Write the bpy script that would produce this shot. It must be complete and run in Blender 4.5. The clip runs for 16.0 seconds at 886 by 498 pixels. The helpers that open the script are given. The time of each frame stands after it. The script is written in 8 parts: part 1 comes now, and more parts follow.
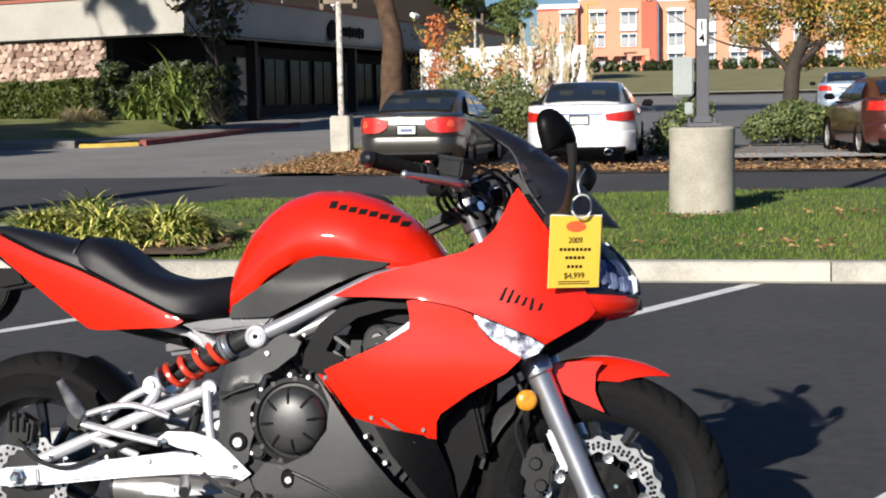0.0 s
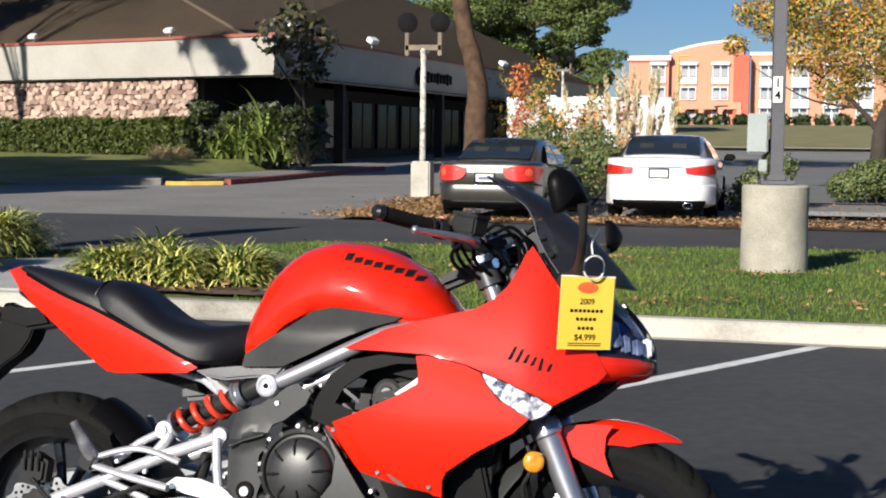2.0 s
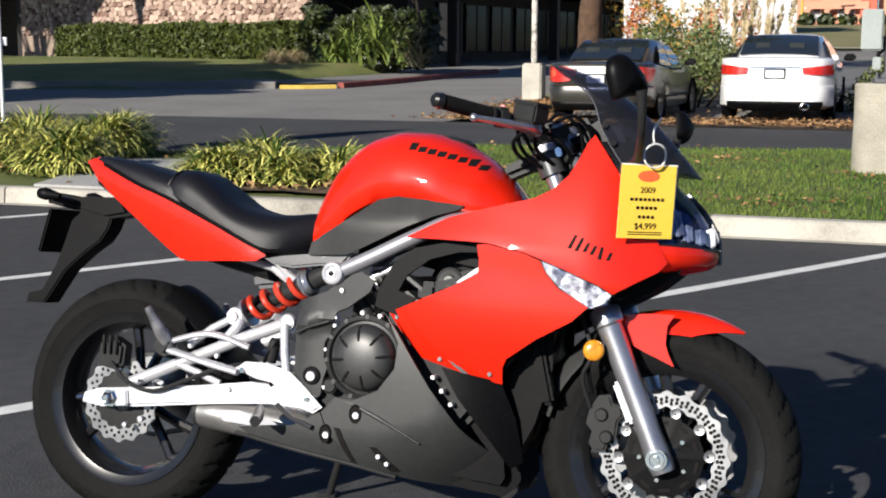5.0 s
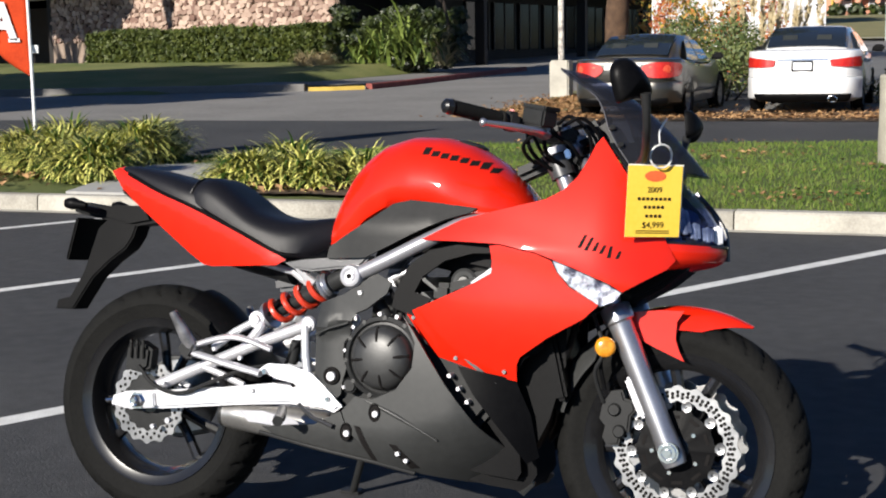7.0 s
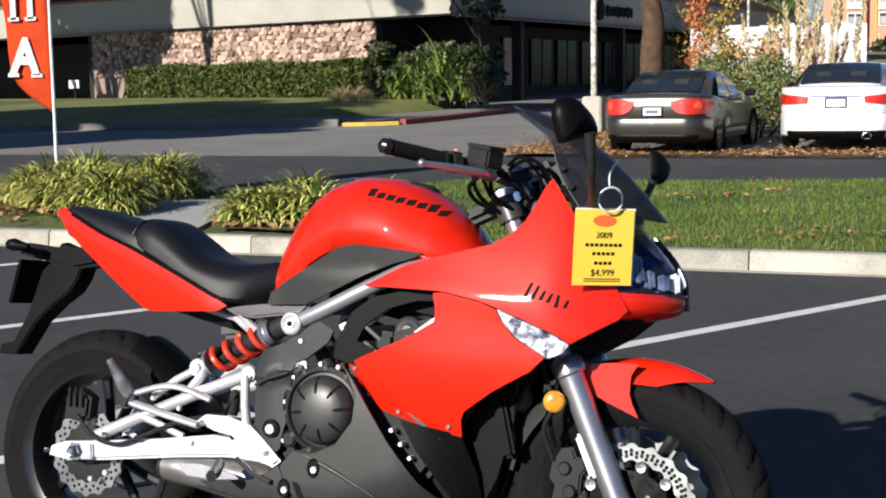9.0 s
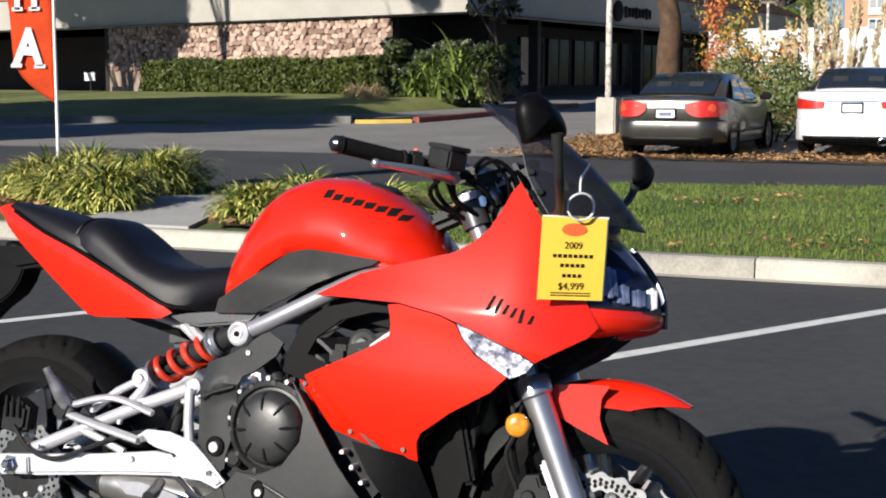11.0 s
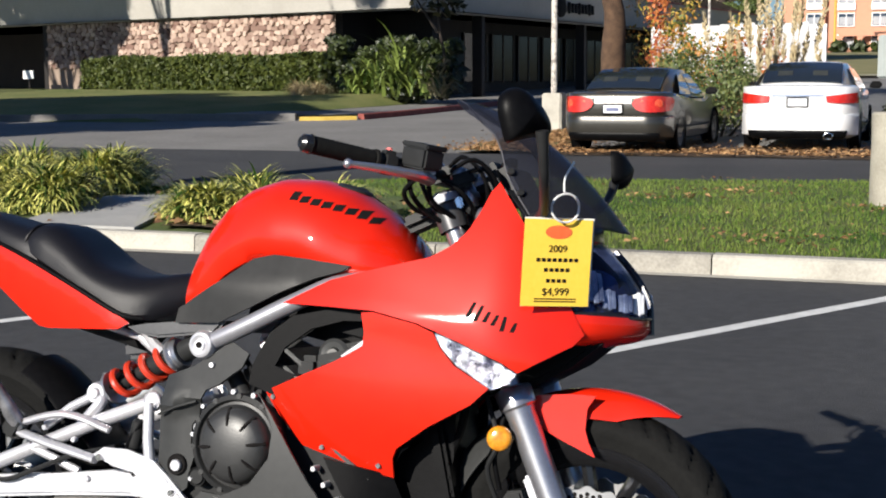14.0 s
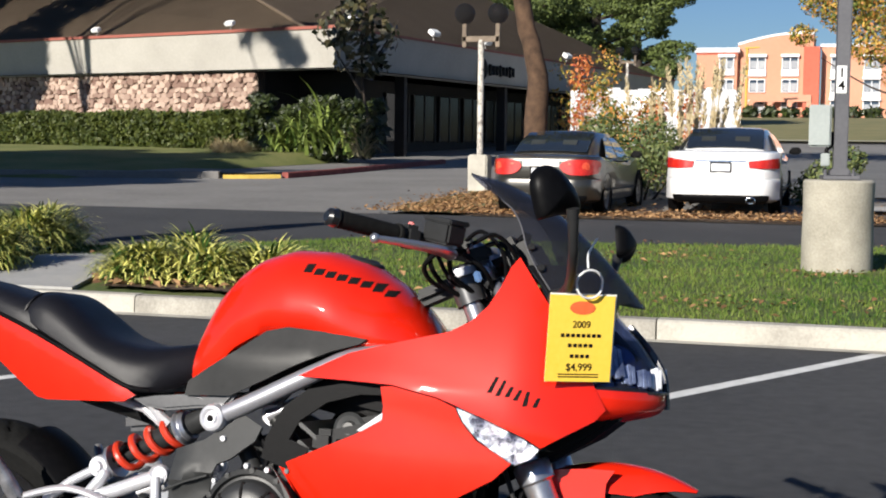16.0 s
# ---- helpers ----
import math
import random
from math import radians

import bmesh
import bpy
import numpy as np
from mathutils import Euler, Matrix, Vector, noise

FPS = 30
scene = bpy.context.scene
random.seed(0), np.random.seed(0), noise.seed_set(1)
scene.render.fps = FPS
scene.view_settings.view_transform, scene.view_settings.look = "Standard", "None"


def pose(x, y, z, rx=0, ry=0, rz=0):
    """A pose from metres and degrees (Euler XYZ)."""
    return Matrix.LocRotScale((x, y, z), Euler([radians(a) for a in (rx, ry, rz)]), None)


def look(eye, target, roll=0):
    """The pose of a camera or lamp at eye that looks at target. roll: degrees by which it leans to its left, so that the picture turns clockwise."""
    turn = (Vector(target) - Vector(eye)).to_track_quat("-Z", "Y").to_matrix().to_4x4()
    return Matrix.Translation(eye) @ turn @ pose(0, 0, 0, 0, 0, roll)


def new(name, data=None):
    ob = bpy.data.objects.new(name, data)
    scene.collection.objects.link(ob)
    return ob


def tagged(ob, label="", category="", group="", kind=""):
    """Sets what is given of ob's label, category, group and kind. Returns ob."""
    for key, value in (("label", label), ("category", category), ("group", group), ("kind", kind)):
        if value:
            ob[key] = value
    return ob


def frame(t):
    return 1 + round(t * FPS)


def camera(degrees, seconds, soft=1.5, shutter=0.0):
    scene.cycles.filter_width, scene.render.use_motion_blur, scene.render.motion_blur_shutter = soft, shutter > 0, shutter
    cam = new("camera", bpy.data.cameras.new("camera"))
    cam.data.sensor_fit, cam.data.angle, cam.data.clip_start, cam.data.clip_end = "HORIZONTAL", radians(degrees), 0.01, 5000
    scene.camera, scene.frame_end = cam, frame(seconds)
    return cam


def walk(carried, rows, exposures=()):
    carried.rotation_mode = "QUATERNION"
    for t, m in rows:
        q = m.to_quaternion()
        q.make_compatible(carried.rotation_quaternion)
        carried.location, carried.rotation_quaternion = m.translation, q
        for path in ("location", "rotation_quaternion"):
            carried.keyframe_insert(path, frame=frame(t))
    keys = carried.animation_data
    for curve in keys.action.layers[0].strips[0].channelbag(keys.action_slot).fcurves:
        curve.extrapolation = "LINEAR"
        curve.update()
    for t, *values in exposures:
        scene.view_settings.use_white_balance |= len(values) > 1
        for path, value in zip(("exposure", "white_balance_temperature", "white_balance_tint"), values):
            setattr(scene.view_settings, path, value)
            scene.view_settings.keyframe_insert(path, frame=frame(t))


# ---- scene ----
cam = camera(36.0, 16.0, soft=2.0)
PATH = [
    (0, (1.623, -3.089, 1.227), (1.263, -1.133, 1.013), -1.1),
    (0.5, (1.582, -3.1, 1.235), (1.275, -1.132, 1.053), -0.8),
    (1, (1.609, -3.095, 1.235), (1.232, -1.14, 1.043), -0.9),
    (1.5, (1.717, -3.052, 1.244), (1.279, -1.108, 1.071), -0.1),
    (2, (1.779, -3.036, 1.247), (1.297, -1.101, 1.101), 0.6),
    (2.5, (1.805, -3.031, 1.245), (1.312, -1.098, 1.104), -0.5),
    (3, (1.785, -3.03, 1.225), (1.303, -1.099, 1.028), -0.0),
    (3.5, (1.743, -3.034, 1.201), (1.256, -1.113, 0.93), 0.3),
    (4, (1.754, -3.024, 1.205), (1.17, -1.132, 0.926), -0.3),
    (4.2, (1.787, -3.011, 1.212), (1.165, -1.133, 0.92), 0.9),
    (6.3, (1.951, -3.036, 1.213), (1.271, -1.173, 0.954), -1.1),
    (6.5, (1.95, -3.059, 1.212), (1.263, -1.197, 0.959), -0.8),
    (7, (1.972, -3.075, 1.232), (1.286, -1.218, 0.944), -1.0),
    (7.5, (2.061, -3.028, 1.227), (1.322, -1.197, 0.909), -1.6),
    (8, (2.148, -2.935, 1.231), (1.383, -1.107, 0.967), 1.4),
    (8.5, (2.156, -2.881, 1.231), (1.386, -1.05, 0.994), 0.6),
    (9, (2.12, -2.834, 1.231), (1.376, -0.993, 0.995), -0.9),
    (11.5, (2.148, -2.525, 1.22), (1.38, -0.693, 0.983), 0.2),
    (12, (2.153, -2.502, 1.22), (1.384, -0.67, 0.994), -1.1),
    (12.5, (2.145, -2.488, 1.22), (1.361, -0.663, 0.986), -1.3),
    (13, (2.142, -2.476, 1.219), (1.371, -0.644, 0.989), -0.8),
    (13.5, (2.11, -2.458, 1.216), (1.364, -0.618, 0.977), -0.8),
    (14, (2.028, -2.456, 1.219), (1.339, -0.594, 0.976), -0.2),
    (14.5, (1.924, -2.476, 1.228), (1.295, -0.589, 1.021), -0.6),
    (15, (1.861, -2.51, 1.232), (1.265, -0.614, 1.01), -1.0),
    (15.5, (1.832, -2.523, 1.237), (1.255, -0.618, 1.048), -0.1),
    (16, (1.84, -2.525, 1.249), (1.265, -0.616, 1.092), 0.6),
]
walk(cam, [(t, look(eye, target, roll)) for t, eye, target, roll in PATH])

# ---- light ----
SUN = Vector((0.72, 2.14, -1.0)).normalized()      # the way the sunlight travels
world = bpy.data.worlds.new("sky")
scene.world = world
world.use_nodes = True
wn = world.node_tree
wn.nodes.clear()
w_out = wn.nodes.new("ShaderNodeOutputWorld")
w_bg = wn.nodes.new("ShaderNodeBackground")
w_sky = wn.nodes.new("ShaderNodeTexSky")
w_sky.sky_type = "NISHITA"
w_sky.sun_disc = False
w_sky.sun_elevation = math.asin(-SUN.z)
w_sky.sun_rotation = math.atan2(-SUN.x, -SUN.y)
w_sky.air_density, w_sky.dust_density, w_sky.ozone_density = 1.0, 0.1, 3.0
w_bg.inputs["Strength"].default_value = 0.038
w_tint = wn.nodes.new("ShaderNodeMix")
w_tint.data_type, w_tint.blend_type = "RGBA", "MULTIPLY"
w_tint.inputs[0].default_value = 1.0
w_tint.inputs[7].default_value = (0.80, 1.00, 1.34, 1)
wn.links.new(w_sky.outputs[0], w_tint.inputs[6])
wn.links.new(w_tint.outputs[2], w_bg.inputs[0])
wn.links.new(w_bg.outputs[0], w_out.inputs[0])
sun_data = bpy.data.lights.new("sun", "SUN")
sun_data.energy, sun_data.angle, sun_data.color = 5.25, radians(0.53), (1.0, 0.94, 0.85)
sun = new("sun", sun_data)
sun.matrix_world = Matrix.Translation((-10, -30, 20)) @ SUN.to_track_quat("-Z", "Y").to_matrix().to_4x4()
scene.view_settings.exposure = 0.56

# ---- mesh tools ----
def part(name, bm, material, parent=None, label="", smooth=True):
    """Links a bmesh as one mesh object under a thing or a part."""
    bmesh.ops.recalc_face_normals(bm, faces=bm.faces[:])
    me = bpy.data.meshes.new(name)
    bm.to_mesh(me)
    bm.free()
    return put_mesh(name, me, material, parent, label, smooth)


def put_mesh(name, me, material, parent=None, label="", smooth=True):
    if smooth:
        me.shade_smooth()
        me.set_sharp_from_angle(angle=radians(38))
    for m in material if isinstance(material, (list, tuple)) else [material]:
        me.materials.append(m)
    ob = new(name, me)
    if parent is not None:
        ob.parent = parent
    if label:
        ob["label"] = label
    return ob


def raw(name, verts, faces, material, parent=None, label="", smooth=False):
    me = bpy.data.meshes.new(name)
    me.from_pydata(verts, [], faces)
    return put_mesh(name, me, material, parent, label, smooth)


def thing(name, label, category, m=None, group="", kind=""):
    ob = new(name)
    ob.empty_display_size = 0.1
    if m is not None:
        ob.matrix_basis = m
    return tagged(ob, label, category, group, kind)


def spline(pts, n, closed=False):
    """n points along a smooth curve through pts."""
    P = [Vector(p) for p in pts]
    k = len(P)
    out = []
    spans = k if closed else k - 1
    for i in range(n):
        u = i / (n if closed else n - 1) * spans
        a = min(int(u), spans - 1)
        f = u - a
        if closed:
            p0, p1, p2, p3 = P[(a - 1) % k], P[a % k], P[(a + 1) % k], P[(a + 2) % k]
        else:
            p1, p2 = P[a], P[a + 1]
            p0 = P[a - 1] if a > 0 else p1 * 2 - p2
            p3 = P[a + 2] if a + 2 < k else p2 * 2 - p1
        out.append(0.5 * (2 * p1 + (p2 - p0) * f + (2 * p0 - 5 * p1 + 4 * p2 - p3) * f * f + (3 * p1 - p0 - 3 * p2 + p3) * f ** 3))
    return out


def loft(bm, rings, caps=True, closed=True):
    made = [[bm.verts.new(p) for p in ring] for ring in rings]
    n = len(made[0])
    for a, b in zip(made, made[1:]):
        for i in range(n if closed else n - 1):
            j = (i + 1) % n
            try:
                bm.faces.new((a[i], a[j], b[j], b[i]))
            except ValueError:
                pass
    if caps and closed:
        bm.faces.new(made[0][::-1])
        bm.faces.new(made[-1])
    return made


def tube(bm, pts, r, seg=10, smooth=0, flat=1.0, closed=False):
    """A round bar along pts; r is one radius or one for each point; flat squeezes it."""
    P = spline(pts, smooth, closed) if smooth else [Vector(p) for p in pts]
    if isinstance(r, (list, tuple)):
        R = [r[0] + (r[-1] - r[0]) * 0] * len(P) if len(r) == 1 else [np.interp(i / (len(P) - 1), np.linspace(0, 1, len(r)), r) for i in range(len(P))]
    else:
        R = [r] * len(P)
    rings, up = [], None
    for i, p in enumerate(P):
        if closed:
            d = (P[(i + 1) % len(P)] - P[i - 1]).normalized()
        else:
            d = (P[min(i + 1, len(P) - 1)] - P[max(i - 1, 0)]).normalized()
        if up is None:
            up = Vector((0, 1, 0)) if abs(d.y) < 0.8 else Vector((0, 0, 1))
        s = d.cross(up).normalized()
        up = s.cross(d).normalized()
        rings.append([p + (s * math.cos(a) * flat + up * math.sin(a)) * R[i] for a in np.linspace(0, 2 * math.pi, seg, endpoint=False)])
    if closed:
        rings.append(rings[0])
    loft(bm, rings, caps=not closed)


def lathe(bm, profile, m=None, seg=32, closed=False):
    """Turns (radius, height) pairs round the local z axis of m; closed: the profile is a loop."""
    m = m or Matrix()
    rings = []
    for a in np.linspace(0, 2 * math.pi, seg, endpoint=False):
        rings.append([bm.verts.new(m @ Vector((r * math.cos(a), r * math.sin(a), h))) for r, h in profile])
    n = len(profile)
    for i in range(seg):
        a, b = rings[i], rings[(i + 1) % seg]
        for k in range(n if closed else n - 1):
            q = (k + 1) % n
            if profile[k][0] < 1e-6 and profile[q][0] < 1e-6:
                continue
            try:
                bm.faces.new((a[k], a[q], b[q], b[k]))
            except ValueError:
                pass
    bmesh.ops.remove_doubles(bm, verts=bm.verts[:], dist=1e-6)


def box(bm, sx, sy, sz, m=None, bevel=0.0):
    """A box of full sizes round the origin of m."""
    m = m or Matrix()
    vs = [bm.verts.new(m @ Vector((x * sx / 2, y * sy / 2, z * sz / 2))) for x in (-1, 1) for y in (-1, 1) for z in (-1, 1)]
    fs = [bm.faces.new([vs[i] for i in q]) for q in ((0, 1, 3, 2), (4, 6, 7, 5), (0, 4, 5, 1), (2, 3, 7, 6), (0, 2, 6, 4), (1, 5, 7, 3))]
    bmesh.ops.recalc_face_normals(bm, faces=fs)
    if bevel:
        es = list({e for f in fs for e in f.edges})
        bmesh.ops.bevel(bm, geom=es, offset=bevel, segments=2, affect="EDGES", clamp_overlap=True)


def prism(bm, outline, y0, y1, bevel=0.0, smooth=0, m=None):
    """An outline in x and z, drawn out from y0 to y1."""
    m = m or Matrix()
    P = [(v.x, v.y) for v in spline([(a, b, 0) for a, b in outline], smooth, True)] if smooth else outline
    a = [bm.verts.new(m @ Vector((x, y0, z))) for x, z in P]
    b = [bm.verts.new(m @ Vector((x, y1, z))) for x, z in P]
    n = len(P)
    fs = [bm.faces.new(a), bm.faces.new(b[::-1])]
    for i in range(n):
        fs.append(bm.faces.new((a[i], b[i], b[(i + 1) % n], a[(i + 1) % n])))
    bmesh.ops.recalc_face_normals(bm, faces=fs)
    if bevel:
        es = list({e for f in fs[:2] for e in f.edges})
        bmesh.ops.bevel(bm, geom=es, offset=bevel, segments=2, affect="EDGES", clamp_overlap=True)


def patch(bm, curves, nu=24, nv=10, thick=0.004):
    """A smooth shell through curves of 3D points, from the first to the last, with a thickness inwards to y = 0."""
    C = [spline(c, nu) for c in curves]
    grid = []
    for i in range(nu):
        col = spline([c[i] for c in C], nv) if len(C) > 2 else [C[0][i].lerp(C[1][i], k / (nv - 1)) for k in range(nv)]
        grid.append(col)
    made = [[bm.verts.new(p) for p in col] for col in grid]
    fs = []
    for a, b in zip(made, made[1:]):
        for k in range(nv - 1):
            q = [a[k], b[k], b[k + 1], a[k + 1]]
            fs.append(bm.faces.new(q))
    if thick:
        bmesh.ops.recalc_face_normals(bm, faces=fs)
        bmesh.ops.solidify(bm, geom=fs, thickness=thick)


def rot_to(p, d):
    """A pose at p whose z axis runs along d."""
    return Matrix.Translation(p) @ Vector(d).to_track_quat("Z", "Y").to_matrix().to_4x4()


# ---- materials ----
def mat(name, c1, c2=None, scale=6.0, rough=0.5, metal=0.0, bump=0.0, bscale=None, coat=0.0, rvar=0.0, fine=0.35, island=0.0, detail=6.0, trans=0.0, stops=(0.35, 0.65), rand=0.0, spec=0.5):
    """A surface with two scales of noise between two colours, fine relief and uneven gloss."""
    m = bpy.data.materials.new(name)
    m.use_nodes = True
    t = m.node_tree
    N, L = t.nodes, t.links
    b = N["Principled BSDF"]
    b.inputs["Metallic"].default_value = metal
    b.inputs["Roughness"].default_value = rough
    b.inputs["Coat Weight"].default_value = coat
    b.inputs["Specular IOR Level"].default_value = spec
    b.inputs["Coat Roughness"].default_value = 0.04
    b.inputs["Transmission Weight"].default_value = trans
    c2 = c2 or tuple(min(1, v * 1.12) for v in c1)
    tc = N.new("ShaderNodeTexCoord")
    n1 = N.new("ShaderNodeTexNoise")
    n1.inputs["Scale"].default_value, n1.inputs["Detail"].default_value = scale, detail
    n2 = N.new("ShaderNodeTexNoise")
    n2.inputs["Scale"].default_value, n2.inputs["Detail"].default_value = scale * 17, 4.0
    L.new(tc.outputs["Object"], n1.inputs["Vector"])
    L.new(tc.outputs["Object"], n2.inputs["Vector"])
    mix = N.new("ShaderNodeMix")
    mix.inputs[0].default_value = fine
    L.new(n1.outputs["Fac"], mix.inputs[2])
    L.new(n2.outputs["Fac"], mix.inputs[3])
    value = mix.outputs[0]
    if island or rand:
        src = N.new("ShaderNodeNewGeometry").outputs["Random Per Island"] if island else N.new("ShaderNodeObjectInfo").outputs["Random"]
        m2 = N.new("ShaderNodeMix")
        m2.inputs[0].default_value = island or rand
        L.new(value, m2.inputs[2])
        L.new(src, m2.inputs[3])
        value = m2.outputs[0]
        stops = (0.15, 0.85) if stops == (0.35, 0.65) else stops
    ramp = N.new("ShaderNodeValToRGB")
    e = ramp.color_ramp.elements
    e[0].position, e[0].color = stops[0], (*c1, 1)
    e[1].position, e[1].color = stops[1], (*c2, 1)
    L.new(value, ramp.inputs[0])
    L.new(ramp.outputs[0], b.inputs["Base Color"])
    if rvar:
        mr = N.new("ShaderNodeMapRange")
        mr.inputs[3].default_value, mr.inputs[4].default_value = max(0.02, rough - rvar), min(1, rough + rvar)
        L.new(n1.outputs["Fac"], mr.inputs[0])
        L.new(mr.outputs[0], b.inputs["Roughness"])
    if bump:
        bp = N.new("ShaderNodeBump")
        bp.inputs["Strength"].default_value = min(1.0, bump)
        bp.inputs["Distance"].default_value = 0.01
        nb = N.new("ShaderNodeTexNoise")
        nb.inputs["Scale"].default_value, nb.inputs["Detail"].default_value = bscale or scale * 17, 5.0
        L.new(tc.outputs["Object"], nb.inputs["Vector"])
        L.new(nb.outputs["Fac"], bp.inputs["Height"])
        L.new(bp.outputs[0], b.inputs["Normal"])
    return m


def glass(name, tint=(1, 1, 1), rough=0.02, clear=0.85):
    """Thin glass: clear where seen straight, glossy on its surface."""
    m = bpy.data.materials.new(name)
    m.use_nodes = True
    t = m.node_tree
    b = t.nodes["Principled BSDF"]
    b.inputs["Base Color"].default_value = (*[v * 0.06 for v in tint], 1)
    b.inputs["Roughness"].default_value = rough
    b.inputs["IOR"].default_value = 1.45
    tr = t.nodes.new("ShaderNodeBsdfTransparent")
    tr.inputs[0].default_value = (*tint, 1)
    mx = t.nodes.new("ShaderNodeMixShader")
    mx.inputs[0].default_value = clear
    t.links.new(b.outputs[0], mx.inputs[1])
    t.links.new(tr.outputs[0], mx.inputs[2])
    t.links.new(mx.outputs[0], t.nodes["Material Output"].inputs[0])
    return m


ASPHALT = mat("dark_sealed_asphalt", (0.043, 0.044, 0.047), (0.070, 0.071, 0.074), 0.7, 0.9, spec=0.25, bump=0.5, bscale=160, rvar=0.1, fine=0.5)
ASPHALT_OLD = mat("old_grey_asphalt", (0.155, 0.148, 0.140), (0.225, 0.217, 0.205), 0.5, 0.92, bump=0.4, bscale=120, fine=0.45)
CONCRETE = mat("kerb_concrete", (0.19, 0.175, 0.15), (0.47, 0.445, 0.385), 3.2, 0.92, bump=0.6, bscale=45, rand=0.25, stops=(0.26, 0.60))
CONCRETE_BASE = mat("stained_concrete", (0.27, 0.25, 0.20), (0.43, 0.40, 0.33), 3.2, 0.92, bump=0.5, bscale=45)
PATH_CONCRETE = mat("path_concrete", (0.30, 0.30, 0.29), (0.40, 0.39, 0.37), 1.2, 0.92, bump=0.3, bscale=60)
PAINT_WHITE = mat("worn_road_paint", (0.55, 0.55, 0.53), (0.78, 0.78, 0.76), 9, 0.8, bump=0.3, bscale=150)
# path concrete in a darker colour that stands in for tree shade
KERB_SHADED = mat("shade_toned_concrete", (0.13, 0.125, 0.12), (0.21, 0.20, 0.19), 1.2, 0.92, bump=0.3, bscale=60)
PAINT_YELLOW = mat("yellow_kerb_paint", (0.46, 0.31, 0.05), (0.60, 0.42, 0.09), 5, 0.8)
PAINT_REDKERB = mat("faded_red_kerb_paint", (0.17, 0.035, 0.03), (0.26, 0.07, 0.055), 4, 0.85)
SOIL = mat("bark_soil", (0.06, 0.04, 0.025), (0.14, 0.09, 0.05), 5, 0.95, bump=0.6, bscale=40)
LAWN = mat("lawn_turf", (0.040, 0.080, 0.012), (0.13, 0.14, 0.035), 0.9, 0.95, bump=0.8, bscale=70)
LAWN_MOUND = mat("mound_turf", (0.085, 0.120, 0.020), (0.20, 0.195, 0.060), 0.6, 0.95, bump=0.6, bscale=30)
LAWN_DRY = mat("dry_lawn", (0.14, 0.14, 0.05), (0.24, 0.21, 0.09), 0.5, 0.95, bump=0.5, bscale=30)
BLADE = mat("grass_blade", (0.034, 0.088, 0.010), (0.155, 0.195, 0.040), 0.9, 0.7, island=0.3, spec=0.2, stops=(0.30, 0.68))
LEAF_DEAD = mat("fallen_leaf", (0.12, 0.055, 0.022), (0.46, 0.27, 0.12), 3, 0.75, island=0.85)
STRAP = mat("strap_leaf", (0.028, 0.072, 0.006), (0.80, 0.76, 0.22), 2.0, 0.4, island=0.85, stops=(0.30, 0.80))
HEDGE = mat("hedge_leaf", (0.026, 0.044, 0.006), (0.088, 0.105, 0.014), 1.5, 0.6, island=0.7)
# dark leaf, darkened further to carry tree shade at the building corner
DARKLEAF = mat("dark_shaded_leaf", (0.008, 0.015, 0.004), (0.042, 0.058, 0.010), 1.5, 0.5, island=0.8)
SHRUB = mat("shrub_leaf", (0.035, 0.065, 0.015), (0.15, 0.17, 0.05), 1.2, 0.6, island=0.8)
# pale end of the colour stands in for sun on these leaves
BROADLEAF = mat("sun_toned_broad_leaf", (0.030, 0.062, 0.010), (0.24, 0.30, 0.070), 1.2, 0.45, island=0.7)
MAGNOLIA_PALE = mat("pale_frond", (0.09, 0.10, 0.035), (0.36, 0.30, 0.20), 1.5, 0.5, island=0.8)
MAGNOLIA = mat("magnolia_leaf", (0.014, 0.020, 0.006), (0.14, 0.115, 0.055), 1.5, 0.45, island=0.85, stops=(0.3, 0.95))
PINE = mat("pine_needles", (0.020, 0.038, 0.008), (0.13, 0.17, 0.035), 0.4, 0.7, island=0.6)
AUTUMN = mat("autumn_leaf", (0.035, 0.065, 0.012), (0.46, 0.10, 0.03), 0.55, 0.6, island=0.55)
for nd in AUTUMN.node_tree.nodes:
    if nd.type == "VALTORGB":
        # green, olive, yellow, orange, red from leaf to leaf
        for at, col in ((0.38, (0.10, 0.13, 0.02, 1)), (0.52, (0.42, 0.30, 0.05, 1)), (0.66, (0.50, 0.26, 0.05, 1))):
            nd.color_ramp.elements.new(at).color = col
AUTUMN_RED = mat("red_autumn_leaf", (0.30, 0.05, 0.02), (0.55, 0.20, 0.05), 0.8, 0.6, island=0.8)
PLUME = mat("pampas_plume", (0.34, 0.27, 0.15), (0.56, 0.46, 0.28), 2, 0.9, island=0.6)
BARK = mat("bark", (0.038, 0.021, 0.012), (0.115, 0.066, 0.038), 4, 0.95, bump=1.0, bscale=14)
BARK_DARK = mat("dark_bark", (0.025, 0.02, 0.016), (0.06, 0.045, 0.035), 4, 0.95, bump=1.0, bscale=14)
FASCIA = mat("cream_stucco", (0.37, 0.35, 0.31), (0.45, 0.43, 0.385), 0.6, 0.9, bump=0.2, bscale=50)
TRIM_RED = mat("rust_red_flashing", (0.25, 0.07, 0.05), (0.32, 0.10, 0.07), 1.0, 0.7)
SHINGLE = mat("brown_shingle", (0.050, 0.034, 0.021), (0.135, 0.098, 0.064), 0.9, 0.95, bump=0.8, bscale=12, rand=0.5)
STONE = mat("fieldstone", (0.18, 0.105, 0.080), (0.52, 0.39, 0.31), 1.2, 0.9, bump=0.5, bscale=20, rand=0.75)
MORTAR = mat("mortar", (0.22, 0.16, 0.12), (0.30, 0.23, 0.18), 3, 0.95)
